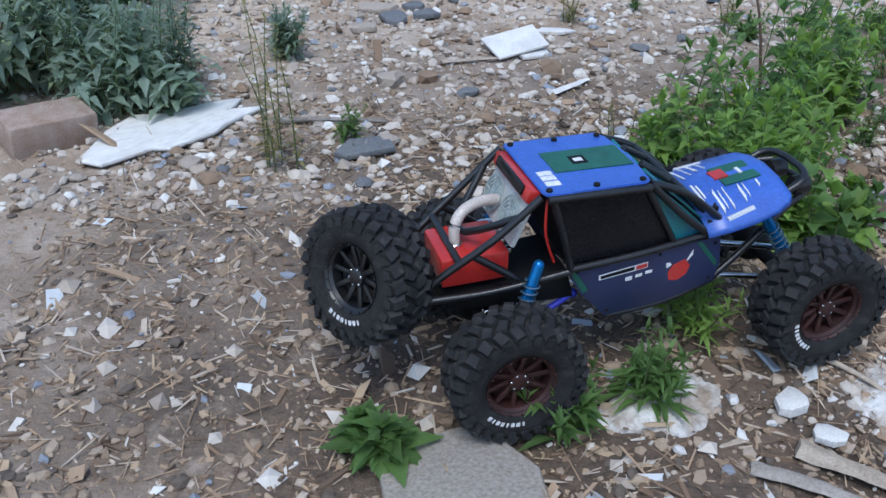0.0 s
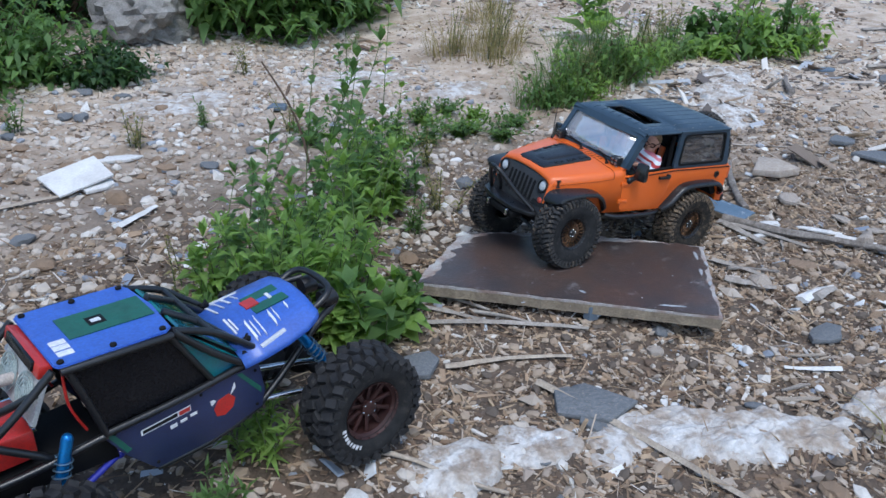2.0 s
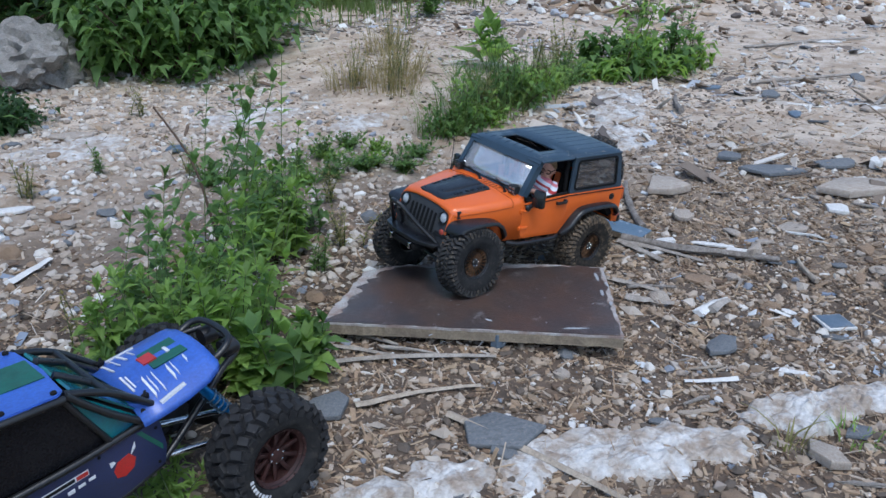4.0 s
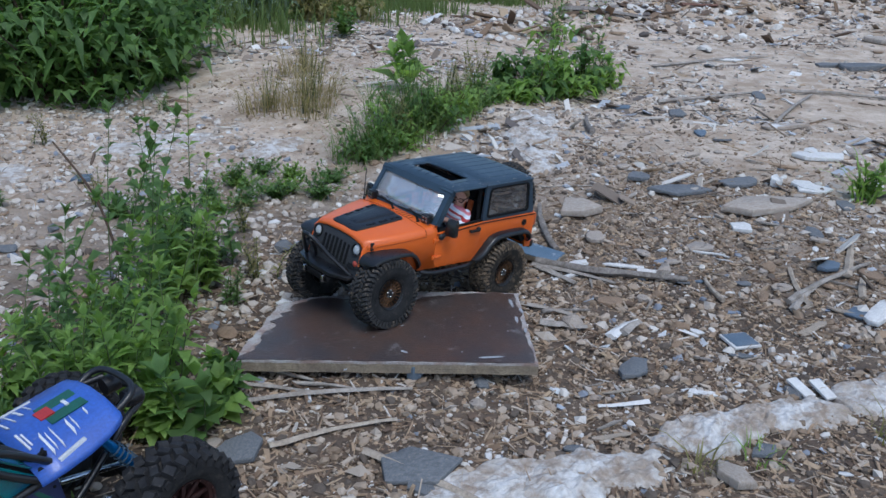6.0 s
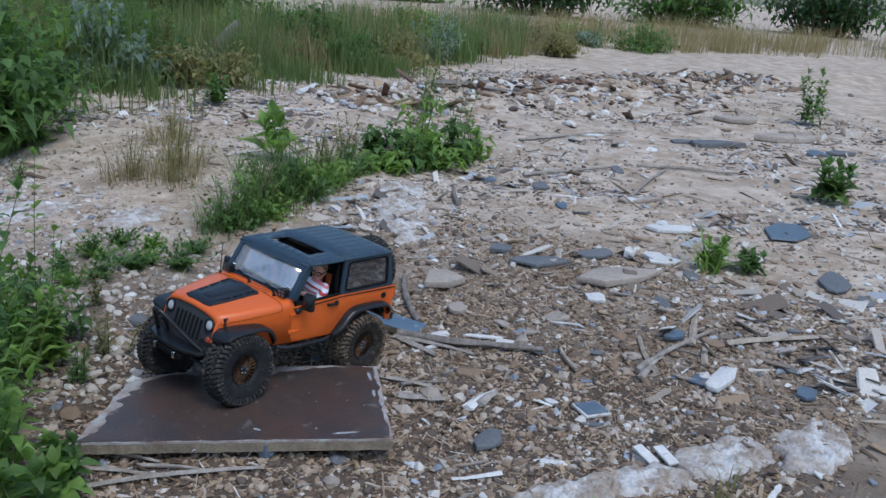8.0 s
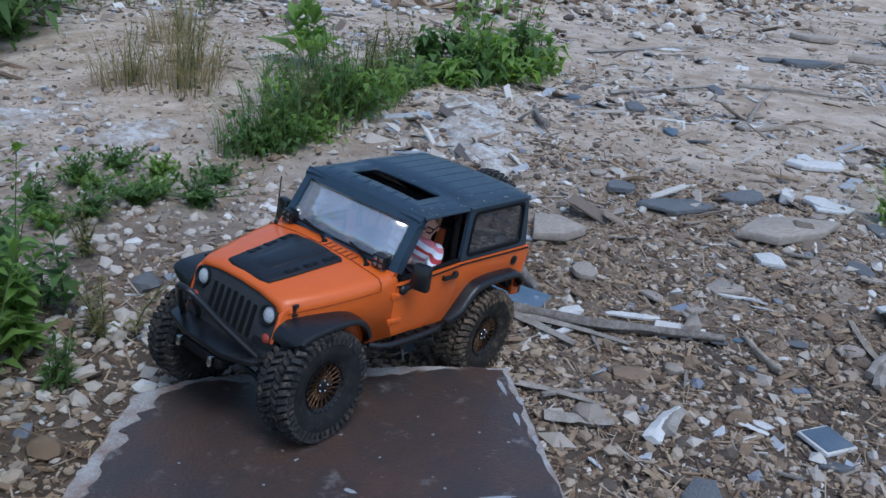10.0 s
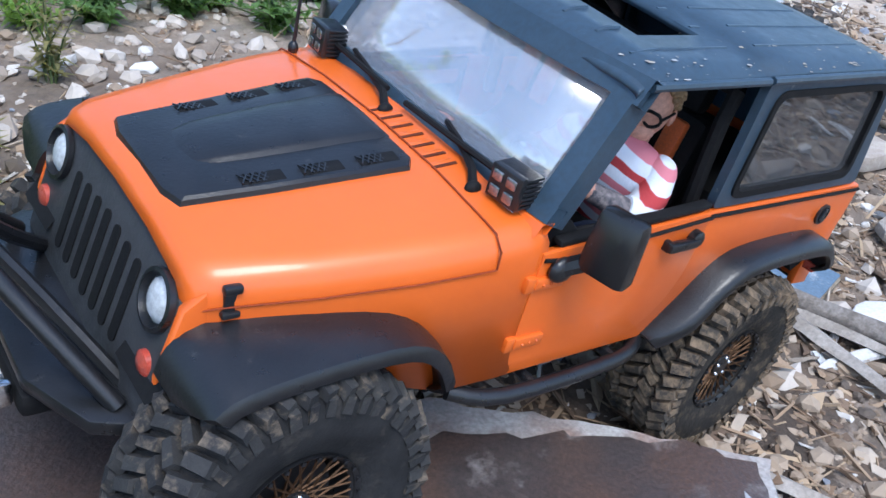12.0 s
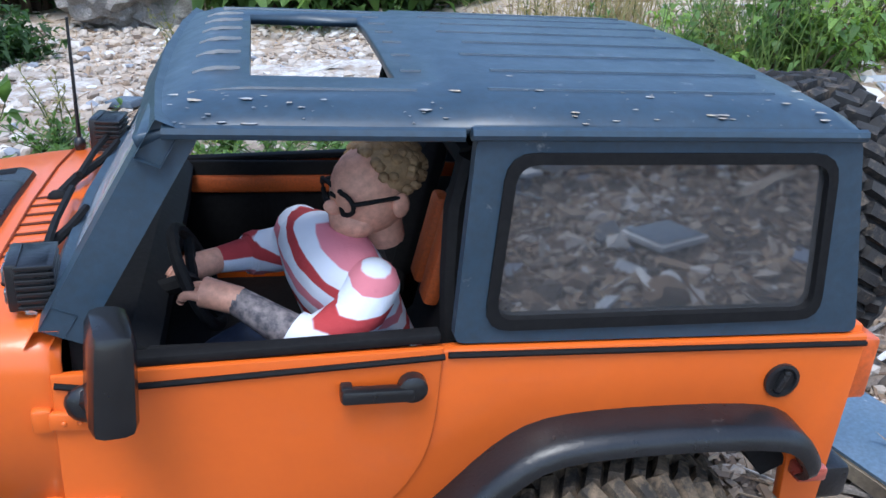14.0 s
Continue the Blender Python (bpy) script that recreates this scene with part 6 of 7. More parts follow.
stick(0.5, 0.09, 0.66, -0.2, 0.0105, BARK, "thick knotted grey branch", 1.0, bend=-0.03, name="branch")
stick(0.58, 0.1, 0.75, 0.3, 0.009, BARK, "grey dry branch", 1.0, bend=0.02, name="branch")
stick(0.5, 0.07, 0.54, -0.1, 0.008, GREYWOOD, "grey split stick", 0.7)
stick(0.49, 0.09, 0.48, -0.04, 0.012, GREYWOOD, "pale split plank piece", 0.5, bend=0.004)
stick(0.95, -0.5, 1.15, -0.66, 0.012, TANWOOD, "tan wooden lath", 0.6, bend=0.0)
stick(0.9, -0.44, 1.05, -0.38, 0.010, TANWOOD, "tan wooden lath", 0.6, bend=0.0)
stick(0.72, -0.4, 0.98, -0.45, 0.007, GREYWOOD, "grey stick")
stick(0.64, -0.3, 0.7, -0.22, 0.006, TANWOOD, "short tan stick")
stick(0.2, -0.42, 0.13, -0.37, 0.007, PALEWOOD, "pale wood splinter", 0.6)
stick(0.36, -0.25, 0.43, -0.24, 0.014, GREYWOOD, "grey flaking bark piece", 0.5)
stick(-1.21, 0.51, -1.0, 0.48, 0.006, BARK, "dark thin stick")
stick(-0.66, 0.6, -0.56, 0.69, 0.011, PALEWOOD, "pale painted lath", 0.5, bend=0.0)
stick(-0.86, 0.8, -0.7, 0.84, 0.009, TANWOOD, "tan lath", 0.5, bend=0.0)
stick(-0.62, -0.4, -0.5, -0.5, 0.016, TANWOOD, "splintered tan wood", 0.4, bend=0.01)
stick(-0.68, -0.42, -0.56, -0.5, 0.012, GREYWOOD, "splintered pale wood", 0.4, bend=0.01)
stick(-0.6, -0.24, -0.42, -0.4, 0.004, TANWOOD, "thin dry twig")
stick(1.35, 0.6, 1.5, 0.74, 0.01, BARK, "dark stick")
stick(1.95, 0.75, 2.45, 0.6, 0.008, GREYWOOD, "long grey stick", bend=0.01)
stick(2.0, 0.3, 2.6, 0.45, 0.008, GREYWOOD, "long grey stick", bend=0.01)
stick(2.45, 2.65, 2.85, 2.95, 0.03, PALEWOOD, "pale pinkish plank", 0.5, bend=0.0)
stick(3.2, 2.3, 3.7, 2.0, 0.03, BARK, "dark plank", 0.5, bend=0.0)
stick(3.1, 4.4, 3.3, 4.3, 0.06, BARK, "weathered leaning log", 1.0, lift=0.25, bend=0.0, name="branch")

stick(0.33, -0.245, 0.43, -0.235, 0.013, PALEWOOD, "pale flaking wood shard on the soil", 0.5, bend=0.006)
stick(0.47, -0.3, 0.475, -0.345, 0.006, PALEWOOD, "short white splinter standing in gravel", 0.7, bend=0.0)
stick(0.74, -0.44, 0.86, -0.33, 0.007, TANWOOD, "tan split lath on debris", 0.7)
stick(0.7, -0.42, 0.82, -0.41, 0.009, GREYWOOD, "grey broken lath on debris", 0.6)
stick(0.84, -0.5, 0.95, -0.46, 0.008, TANWOOD, "tan split lath on debris", 0.6)
stick(0.62, -0.1, 0.66, -0.17, 0.016, PALEWOOD, "white broken board piece by the branch", 0.5, bend=0.0)
stick(0.3, -0.04, 0.36, -0.16, 0.007, GREYWOOD, "grey stick beside the board corner", 0.7)
stick(0.31, -0.09, 0.4, -0.14, 0.004, BARK, "thin dark twig beside the board")
stick(0.27, -0.12, 0.33, -0.19, 0.014, GREYWOOD, "grey weathered wood piece by the board", 0.4, bend=0.0)

# blue-faced board behind the car
bm = bmesh.new()
plate(bm, [(-0.075, -0.03, 0.012), (0.068, -0.03, 0.012), (0.072, 0.03, 0.012), (-0.075, 0.032, 0.012)], 0.012, 0.0008)
bb = thing("blue_board", pose(0.528, 0.128, ground_z(0.528, 0.128) + 0.01, 4, 4, -73), "blue-faced plywood offcut with a layered edge", "board")
part("board_core", bm, PLY_EDGE, bb)
bm = bmesh.new()
plate(bm, [(-0.073, -0.029, 0.0145), (0.066, -0.029, 0.0145), (0.07, 0.029, 0.0145), (-0.073, 0.03, 0.0145)], 0.002, 0)
part("board_face", bm, material("blue_film", (0.09, 0.15, 0.22), 0.5, other=(0.13, 0.19, 0.26), scale=20, dust=(0.5, 0.5, 0.5), dust_amount=0.2), bb, "scuffed blue face")
bm = bmesh.new()
plate(bm, [(-0.075, -0.05, 0.006), (0.06, -0.055, 0.006), (0.085, 0.045, 0.006), (-0.06, 0.05, 0.006)], 0.005, 0.0008)
ob = new("broken_panel", mesh_of(bm, "broken_panel", PALEWOOD))
ob.matrix_world = pose(-0.68, 0.9, ground_z(-0.68, 0.9) + 0.02, 8, -6, 25)
tagged(ob, "white broken panel lying on rubble", "panel")

for k, (x, y, l, w, rz, mat, what) in enumerate(((-0.57, 1.03, 0.13, 0.05, -10, PALEWOOD, "pale broken panel piece"), (-0.64, 0.87, 0.1, 0.07, 40, PALEWOOD, "pale broken panel piece"), (-0.26, 1.57, 0.14, 0.07, -20, STONE_L, "pale flat stone"),
                                           (-0.86, 1.15, 0.09, 0.07, 20, STONE_G, "angular grey stone"), (-0.94, 1.12, 0.1, 0.08, 70, STONE_G, "angular grey stone"), (-0.98, 1.22, 0.11, 0.08, 10, STONE_L, "angular pale stone"),
                                           (-0.88, 1.24, 0.08, 0.06, 50, STONE_G, "angular grey stone"), (-1.02, 1.05, 0.08, 0.06, 0, STONE_L, "angular pale stone"), (1.07, 0.09, 0.19, 0.09, -40, STONE_G, "flat blue-grey slate"),
                                           (1.37, -0.14, 0.13, 0.09, -30, PALEWOOD, "white broken sheet"), (1.72, 0.01, 0.2, 0.09, -30, PALEWOOD, "white flaking board"), (2.0, 0.27, 0.2, 0.07, -28, STONE_L, "pale flat flake"),
                                           (3.5, 0.6, 0.4, 0.14, -30, STONE_G, "flat grey slate"), (3.45, 0.75, 0.22, 0.09, -25, STONE_G, "flat grey slate"), (4.2, 0.45, 0.5, 0.18, -27, STONE_L, "flat pale slab"), (4.0, 0.1, 0.25, 0.12, -29, STONE_G, "flat grey slate"),
                                           (4.7, 0.95, 0.45, 0.25, -20, STONE_L, "low pale mound stone"))):
    put("flat_stone" if "ston" in what or "slate" in what or "slab" in what else "scrap", slab_mesh(800 + k, mat, 6 + k % 3, 0.2 if "angular" in what else 0.1), x, y, (l, w, l * 0.6), rz, what + " lying on the rubble", "stone" if "ston" in what or "slat" in what or "slab" in what else "scrap", "flat stones and scraps", sink=-0.002)
stick(2.6, 1.22, 3.42, 1.07, 0.011, GREYWOOD, "long thin grey lath on the ground", 0.6, bend=0.01)
stick(2.55, 0.56, 2.87, 0.23, 0.008, GREYWOOD, "long thin grey stick on the ground", bend=0.01)
stick(3.8, 2.45, 4.15, 2.32, 0.03, BARK, "dark plank on the rubble ridge", 0.5, lift=0.0, bend=0.0)
stick(4.35, 2.2, 4.65, 2.1, 0.028, STEM_BROWN, "reddish brown plank on the rubble ridge", 0.5, lift=0.0, bend=0.0)

# loose stones that can be told apart
STONES = [lump_mesh(400 + k, (STONE_L, STONE_T, STONE_T, STONE_G, STONE_L, STONE_T)[k % 6], 2, 0.3, 0.7) for k in range(12)]
rnd = random.Random(21)
count = 0
for x, y, s in ((0.32, -0.16, 0.022), (0.26, -0.08, 0.016), (-0.21, 0.22, 0.02), (0.1, 0.51, 0.022), (0.53, -0.18, 0.014), (0.57, -0.19, 0.013), (-0.98, 0.68, 0.03), (-0.9, 0.7, 0.022), (-0.62, 0.77, 0.024), (0.03, -0.2, 0.013), (-0.02, -0.24, 0.014), (0.48, -0.3, 0.017), (-0.3, 0.75, 0.02)):
    put("stone", STONES[count % 12], x, y, s, rnd.uniform(0, 360), "rounded pale stone among the gravel", "stone", "loose stones", sink=-s * 0.35)
    count += 1
while count < 230:
    left = rnd.random() < 0.45
    x, y = (rnd.uniform(-1.6, -0.2), rnd.uniform(0.25, 1.9)) if left else (rnd.uniform(-0.8, 1.6), rnd.uniform(-0.75, 1.0))
    if -0.35 < x < 0.42 and -0.27 < y < 0.3 or (-1.05 < x < -0.5 and -0.4 < y < 0.0):
        continue
    s = 0.006 + 0.012 * rnd.random() ** 2 if not left else 0.008 + 0.016 * rnd.random() ** 2
    ob = put("stone", STONES[rnd.randrange(12)], x, y, (s * rnd.uniform(0.8, 1.4), s, s * rnd.uniform(0.6, 1)), rnd.uniform(0, 360), "rough stone lying among the gravel", "stone", "loose stones", sink=-s * 0.3)
    count += 1


# torn slivers of wood and thin slate flakes
SPLINTERS = [splinter_mesh(700 + k, (GREYWOOD, TANWOOD, PALEWOOD, GREYWOOD, TANWOOD)[k % 5]) for k in range(10)]
FLAKES = [slab_mesh(730 + k, (STONE_G, STONE_L, STONE_G, PALEWOOD, BLUEGREY, STONE_T)[k % 6], 6 + k % 4, 0.09) for k in range(12)]
rnd = random.Random(77)
count = 0
while count < 250:
    zone = rnd.random()
    x, y = (rnd.uniform(0.1, 1.5), rnd.uniform(-0.85, 0.3)) if zone < 0.5 else ((rnd.uniform(-0.8, 0.3), rnd.uniform(-0.7, -0.08)) if zone < 0.65 else (rnd.uniform(1.1, 4.2), rnd.uniform(-1.0, 1.9)))
    if -0.36 < x < 0.44 and -0.29 < y < 0.32 or (-1.05 < x < -0.45 and -0.4 < y < 0.05):
        continue
    far_k = 1 + 0.35 * max(0, x - 1.2)
    if count % 5 < 3:
        l = (0.025 + 0.085 * rnd.random() ** 2.2) * far_k
        put("wood_splinter", SPLINTERS[rnd.randrange(10)], x, y, (l, l * rnd.uniform(0.5, 1.1), l), rnd.gauss(-35, 45), "torn weathered wood splinter lying on the soil", "splinter", "wood splinters", (rnd.gauss(0, 5), rnd.gauss(0, 3)), -0.004)
    else:
        l = (0.018 + 0.06 * rnd.random() ** 2.5) * far_k
        put("slate_flake", FLAKES[rnd.randrange(12)], x, y, (l, l * rnd.uniform(0.4, 0.8), l), rnd.uniform(0, 360), "thin flake of slate or render on the soil", "flake", "stone flakes", (rnd.gauss(0, 6), rnd.gauss(0, 6)), -0.003)
    count += 1


# gravel, chips and straw
def rocks_material(name, stops, bump=0.5):
    m = material(name, (0.4, 0.36, 0.32), 0.92, bump=bump, fine=350)
    t, b = m.node_tree, m.node_tree.nodes["Principled BSDF"]
    g = t.nodes.new("ShaderNodeNewGeometry")
    r = t.nodes.new("ShaderNodeValToRGB")
    r.color_ramp.interpolation = "CONSTANT"
    el = r.color_ramp.elements
    while len(el) < len(stops):
        el.new(0.5)
    for e, (p, c) in zip(el, stops):
        e.position, e.color = p, (*c, 1)
    t.links.new(g.outputs["Random Per Island"], r.inputs[0])
    x = t.nodes.new("ShaderNodeMix")
    x.data_type, x.blend_type = "RGBA", "MULTIPLY"
    x.inputs["Factor"].default_value = 0.25
    n = t.nodes.new("ShaderNodeTexNoise")
    n.inputs["Scale"].default_value = 120
    c = t.nodes.new("ShaderNodeTexCoord")
    t.links.new(c.outputs["Object"], n.inputs["Vector"])
    t.links.new(r.outputs[0], x.inputs["A"])
    t.links.new(n.outputs["Fac"], x.inputs["B"])
    t.links.new(x.outputs["Result"], b.inputs["Base Color"])
    return m


GRAVEL = rocks_material("mixed_gravel", [(0.0, (0.38, 0.3, 0.225)), (0.24, (0.25, 0.185, 0.13)), (0.44, (0.47, 0.39, 0.31)), (0.55, (0.13, 0.105, 0.085)), (0.74, (0.33, 0.255, 0.185)), (0.94, (0.66, 0.62, 0.57)), (0.97, (0.24, 0.26, 0.3))])
CHIPS = rocks_material("wood_chips", [(0.0, (0.36, 0.26, 0.175)), (0.27, (0.22, 0.15, 0.1)), (0.48, (0.48, 0.4, 0.32)), (0.64, (0.15, 0.105, 0.075)), (0.82, (0.44, 0.33, 0.22)), (0.95, (0.62, 0.58, 0.53))])

def scatter(name, n, spot, size, mat, label, category, shape, seed):
    """Many small pieces in one mesh. spot gives a place; size its three half-lengths."""
    rs = np.random.RandomState(seed)
    bmx = bmesh.new()
    if shape == "lump":
        bmesh.ops.create_icosphere(bmx, subdivisions=1, radius=1)
    elif shape == "bit":
        for v in ((1, 0, 0), (-1, 0, 0), (0, 1, 0), (0, -1, 0), (0, 0, 1), (0, 0, -1)):
            bmx.verts.new(v)
        bmesh.ops.convex_hull(bmx, input=bmx.verts)
    else:
        bmesh.ops.create_cube(bmx, size=2)
    bmx.verts.ensure_lookup_table()
    bmx.verts.index_update()
    base = np.array([v.co[:] for v in bmx.verts])
    tri = np.array([[v.index for v in f.verts] for f in bmx.faces])
    bmx.free()
    allv, allf = [], []
    for i in range(n):
        x, y = spot(rs)
        sx, sy, sz = size(rs)
        v = base * (1 + rs.uniform(-0.28, 0.28, base.shape)) * (sx, sy, sz)
        e = Euler((rs.normal(0, 0.3), rs.normal(0, 0.3), rs.uniform(0, 6.28))).to_matrix()
        v = v @ np.array(e).T
        v += (x, y, ground_z(x, y) + sz * 0.4)
        allv.append(v)
        allf.append(tri + len(base) * i)
    me = bpy.data.meshes.new(name)
    v, f = np.concatenate(allv), np.concatenate(allf)
    me.from_pydata(v.tolist(), [], f.tolist())
    me.materials.append(mat)
    return tagged(new(name, me), label, category, kind="stuff")


def near_spot(rs):
    if rs.rand() < 0.6:
        return rs.uniform(-1.5, 1.3), rs.uniform(-0.8, 0.6)
    return rs.uniform(-1.9, 2.2), rs.uniform(-0.9, 2.2)


def left_spot(rs):
    return rs.uniform(-1.9, 0.6), rs.uniform(0.2, 2.4)


def far_spot(rs):
    return rs.uniform(-1.5, 6), rs.uniform(-1.2, 4.2)


def pebble_size(lo, hi):
    def f(rs):
        s = lo + (hi - lo) * rs.rand() ** 2.5
        return s * rs.uniform(0.8, 1.5), s, s * rs.uniform(0.45, 0.8)
    return f


scatter("gravel", 9500, near_spot, pebble_size(0.0025, 0.0105), GRAVEL, "loose mixed gravel and pebbles on the soil", "gravel", "lump", 1)
scatter("fine_gravel", 20000, near_spot, pebble_size(0.0016, 0.005), GRAVEL, "fine grit and gravel on the soil", "gravel", "bit", 2)


def fore_spot(rs):
    return rs.uniform(-0.55, 1.35), rs.uniform(-0.85, 0.22)


scatter("grit", 17000, fore_spot, pebble_size(0.0014, 0.0045), GRAVEL, "dense grit over the trodden soil", "gravel", "bit", 16)
scatter("pebbles", 2600, fore_spot, pebble_size(0.003, 0.011), GRAVEL, "brown pebbles over the trodden soil", "gravel", "lump", 17)
PALE = rocks_material("pale_rubble", [(0.0, (0.5, 0.44, 0.38)), (0.28, (0.4, 0.34, 0.28)), (0.5, (0.57, 0.51, 0.45)), (0.7, (0.36, 0.3, 0.25)), (0.84, (0.64, 0.6, 0.55)), (0.94, (0.74, 0.72, 0.69)), (0.97, (0.3, 0.32, 0.36))])
scatter("rubble", 11000, left_spot, pebble_size(0.0025, 0.014), PALE, "pale broken rubble over the slope", "rubble", "lump", 3)
scatter("far_gravel", 9000, far_spot, pebble_size(0.003, 0.016), PALE, "scattered stones on the far ground", "gravel", "bit", 4)


def chip_size(rs):
    l = 0.003 + 0.017 * rs.rand() ** 3
    return l, 0.001 + 0.0035 * rs.rand() ** 2, 0.0008 + 0.001 * rs.rand()


def straw_size(rs):
    return 0.008 + 0.034 * rs.rand() ** 2, 0.0004 + 0.001 * rs.rand() ** 2, 0.0005


scatter("wood_chips", 11000, near_spot, chip_size, CHIPS, "splintered wood and bark chips", "wood chips", "box", 5)
scatter("straw", 15000, near_spot, straw_size, CHIPS, "dry straw and thin twigs", "straw", "box", 6)
scatter("bark_bits", 9000, fore_spot, chip_size, CHIPS, "dense splintered bark and wood bits", "wood chips", "box", 18)
scatter("far_splinters", 1100, far_spot, lambda rs: (0.008 + 0.07 * rs.rand() ** 3, 0.003 + 0.006 * rs.rand(), 0.002), CHIPS, "scattered splinters on the far ground", "wood chips", "box", 7)


def patchy(spot, scale, cut):
    """Keeps most pieces inside uneven patches."""
    def f(rs):
        for _ in range(7):
            x, y = spot(rs)
            if noise.noise((x * scale, y * scale * 1.4, 21.0)) > cut + rs.uniform(-0.25, 0.25):
                break
        return x, y
    return f


site_spot = patchy(lambda rs: (0.9 + 4.6 * rs.rand() ** 1.3, rs.uniform(-1.2, 3.6)), 1.3, 0.12)


SITE = rocks_material("site_debris", [(0.0, (0.5, 0.44, 0.38)), (0.2, (0.2, 0.16, 0.13)), (0.4, (0.66, 0.62, 0.57)), (0.55, (0.3, 0.24, 0.19)), (0.75, (0.14, 0.12, 0.11)), (0.85, (0.42, 0.44, 0.48)), (0.93, (0.78, 0.76, 0.73))])
scatter("site_rubble", 6500, site_spot, pebble_size(0.002, 0.012), SITE, "stones and clods over the trampled ground", "rubble", "lump", 11)
scatter("site_scraps", 3600, site_spot, lambda rs: (0.008 + 0.075 * rs.rand() ** 4, 0.003 + 0.02 * rs.rand() ** 3, 0.002), SITE, "flat scraps of slate and wood over the trampled ground", "scraps", "box", 12)
def ridge_spot(rs):
    x = rs.uniform(2.4, 7.5)
    return x, 2.3 - 0.1 * (x - 3.0) + rs.normal(0, 0.3)


scatter("ridge_rubble", 1800, ridge_spot, pebble_size(0.004, 0.034), SITE, "broken stones along a low rubble ridge", "rubble", "lump", 14)
scatter("ridge_splinters", 350, ridge_spot, lambda rs: (0.03 + 0.14 * rs.rand() ** 3, 0.008 + 0.02 * rs.rand(), 0.006), CHIPS, "broken laths along a low rubble ridge", "wood chips", "box", 15)
scatter("shards", 150, near_spot, lambda rs: (0.006 + 0.014 * rs.rand() ** 2, 0.004 + 0.008 * rs.rand(), 0.0012), rocks_material("pale_shards", [(0, (0.62, 0.64, 0.66)), (0.35, (0.4, 0.44, 0.5)), (0.6, (0.74, 0.73, 0.7)), (0.85, (0.25, 0.29, 0.36))]), "broken pale and bluish shards", "shards", "box", 8)


def chalk_spot(rs):
    s = rs.rand()
    if s < 0.7:
        x = rs.uniform(-0.8, 0.8)
        return x + rs.normal(0, 0.03), (-0.33 - 0.12 * max(0, x + 0.3) - 0.14 * max(0, x)) + rs.normal(0, 0.035)
    u = rs.rand()
    return 1.0 + 0.45 * u + rs.normal(0, 0.05), 0.5 + 0.45 * u + rs.normal(0, 0.06)


CHALKS = rocks_material("chalk_bits", [(0.0, (0.66, 0.64, 0.62)), (0.25, (0.5, 0.45, 0.4)), (0.6, (0.38, 0.31, 0.25))])
scatter("chalk_rubble", 1000, chalk_spot, pebble_size(0.0015, 0.009), CHALKS, "crumbled white chalk lumps", "rubble", "lump", 9)


# ---- plants ----
def leaf_material(name, colour, other, rough=0.55):
    m = material(name, colour, rough, other=other, scale=60, vary=0.35, fine=300)
    b = m.node_tree.nodes["Principled BSDF"]
    b.inputs["Subsurface Weight"].default_value = 0.0
    t = m.node_tree
    out = t.nodes["Material Output"]
    tr, mix = t.nodes.new("ShaderNodeBsdfTranslucent"), t.nodes.new("ShaderNodeMixShader")
    tr.inputs["Color"].default_value = (colour[0] * 1.6, colour[1] * 1.6, colour[2], 1)
    mix.inputs[0].default_value = 0.42
    t.links.new(b.outputs[0], mix.inputs[1])
    t.links.new(tr.outputs[0], mix.inputs[2])
    t.links.new(mix.outputs[0], out.inputs[0])
    return m


LEAF = leaf_material("weed_leaf", (0.13, 0.225, 0.065), (0.085, 0.165, 0.045))
LEAF_Y = leaf_material("bright_leaf", (0.23, 0.35, 0.08), (0.16, 0.27, 0.065))
LEAF_D = leaf_material("dark_leaf", (0.045, 0.1, 0.03), (0.03, 0.07, 0.022))
LEAF_S = leaf_material("silver_leaf", (0.24, 0.31, 0.26), (0.16, 0.23, 0.19))
LEAF_O = leaf_material("olive_dry_leaf", (0.25, 0.24, 0.1), (0.2, 0.17, 0.08))
STEM = material("green_stem", (0.12, 0.16, 0.06), 0.7, vary=0.2)
STEM_D = material("brown_stem", (0.13, 0.085, 0.06), 0.8)
GRASS = leaf_material("grass_blade", (0.16, 0.22, 0.075), (0.1, 0.15, 0.05))
DRY = leaf_material("dry_grass_blade", (0.33, 0.27, 0.15), (0.24, 0.19, 0.1))


class Leaves:
    def __init__(self):
        self.v, self.f = [], []

    def leaf(self, p, d, length, width, droop=0.3, up=Vector((0, 0, 1))):
        d = d.normalized()
        side = d.cross(up)
        side = side.normalized() if side.length > 1e-4 else Vector((1, 0, 0))
        n = side.cross(d)
        a = p + d * length * 0.45 + n * length * 0.06
        tip = p + d * length - up * length * droop
        i = len(self.v)
        self.v += [p[:], (a + side * width * 0.5 + n * width * 0.15)[:], (a - side * width * 0.5 + n * width * 0.15)[:], a[:], tip[:]]
        self.f += [(i, i + 3, i + 1), (i, i + 2, i + 3), (i + 1, i + 3, i + 4), (i + 3, i + 2, i + 4)]

    def blade(self, p, d, length, width, bend):
        side = d.cross(Vector((0, 0, 1)))
        side = side.normalized() if side.length > 1e-4 else Vector((1, 0, 0))
        i, pts = len(self.v), []
        for s in (0, 0.4, 0.75, 1.0):
            c = p + Vector((d.x * bend * s * s, d.y * bend * s * s, (1 - 0.35 * bend * s * s) * s)) * length
            w = width * (1 - s) ** 0.7
            self.v += [(c + side * w / 2)[:], (c - side * w / 2)[:]]
        for k in (0, 2, 4):
            self.f.append((i + k, i + k + 1, i + k + 3, i + k + 2))

    def mesh(self, name, mat):
        me = bpy.data.meshes.new(name)
        me.from_pydata(self.v, [], self.f)
        me.materials.append(mat)
        me.shade_smooth()
        return me


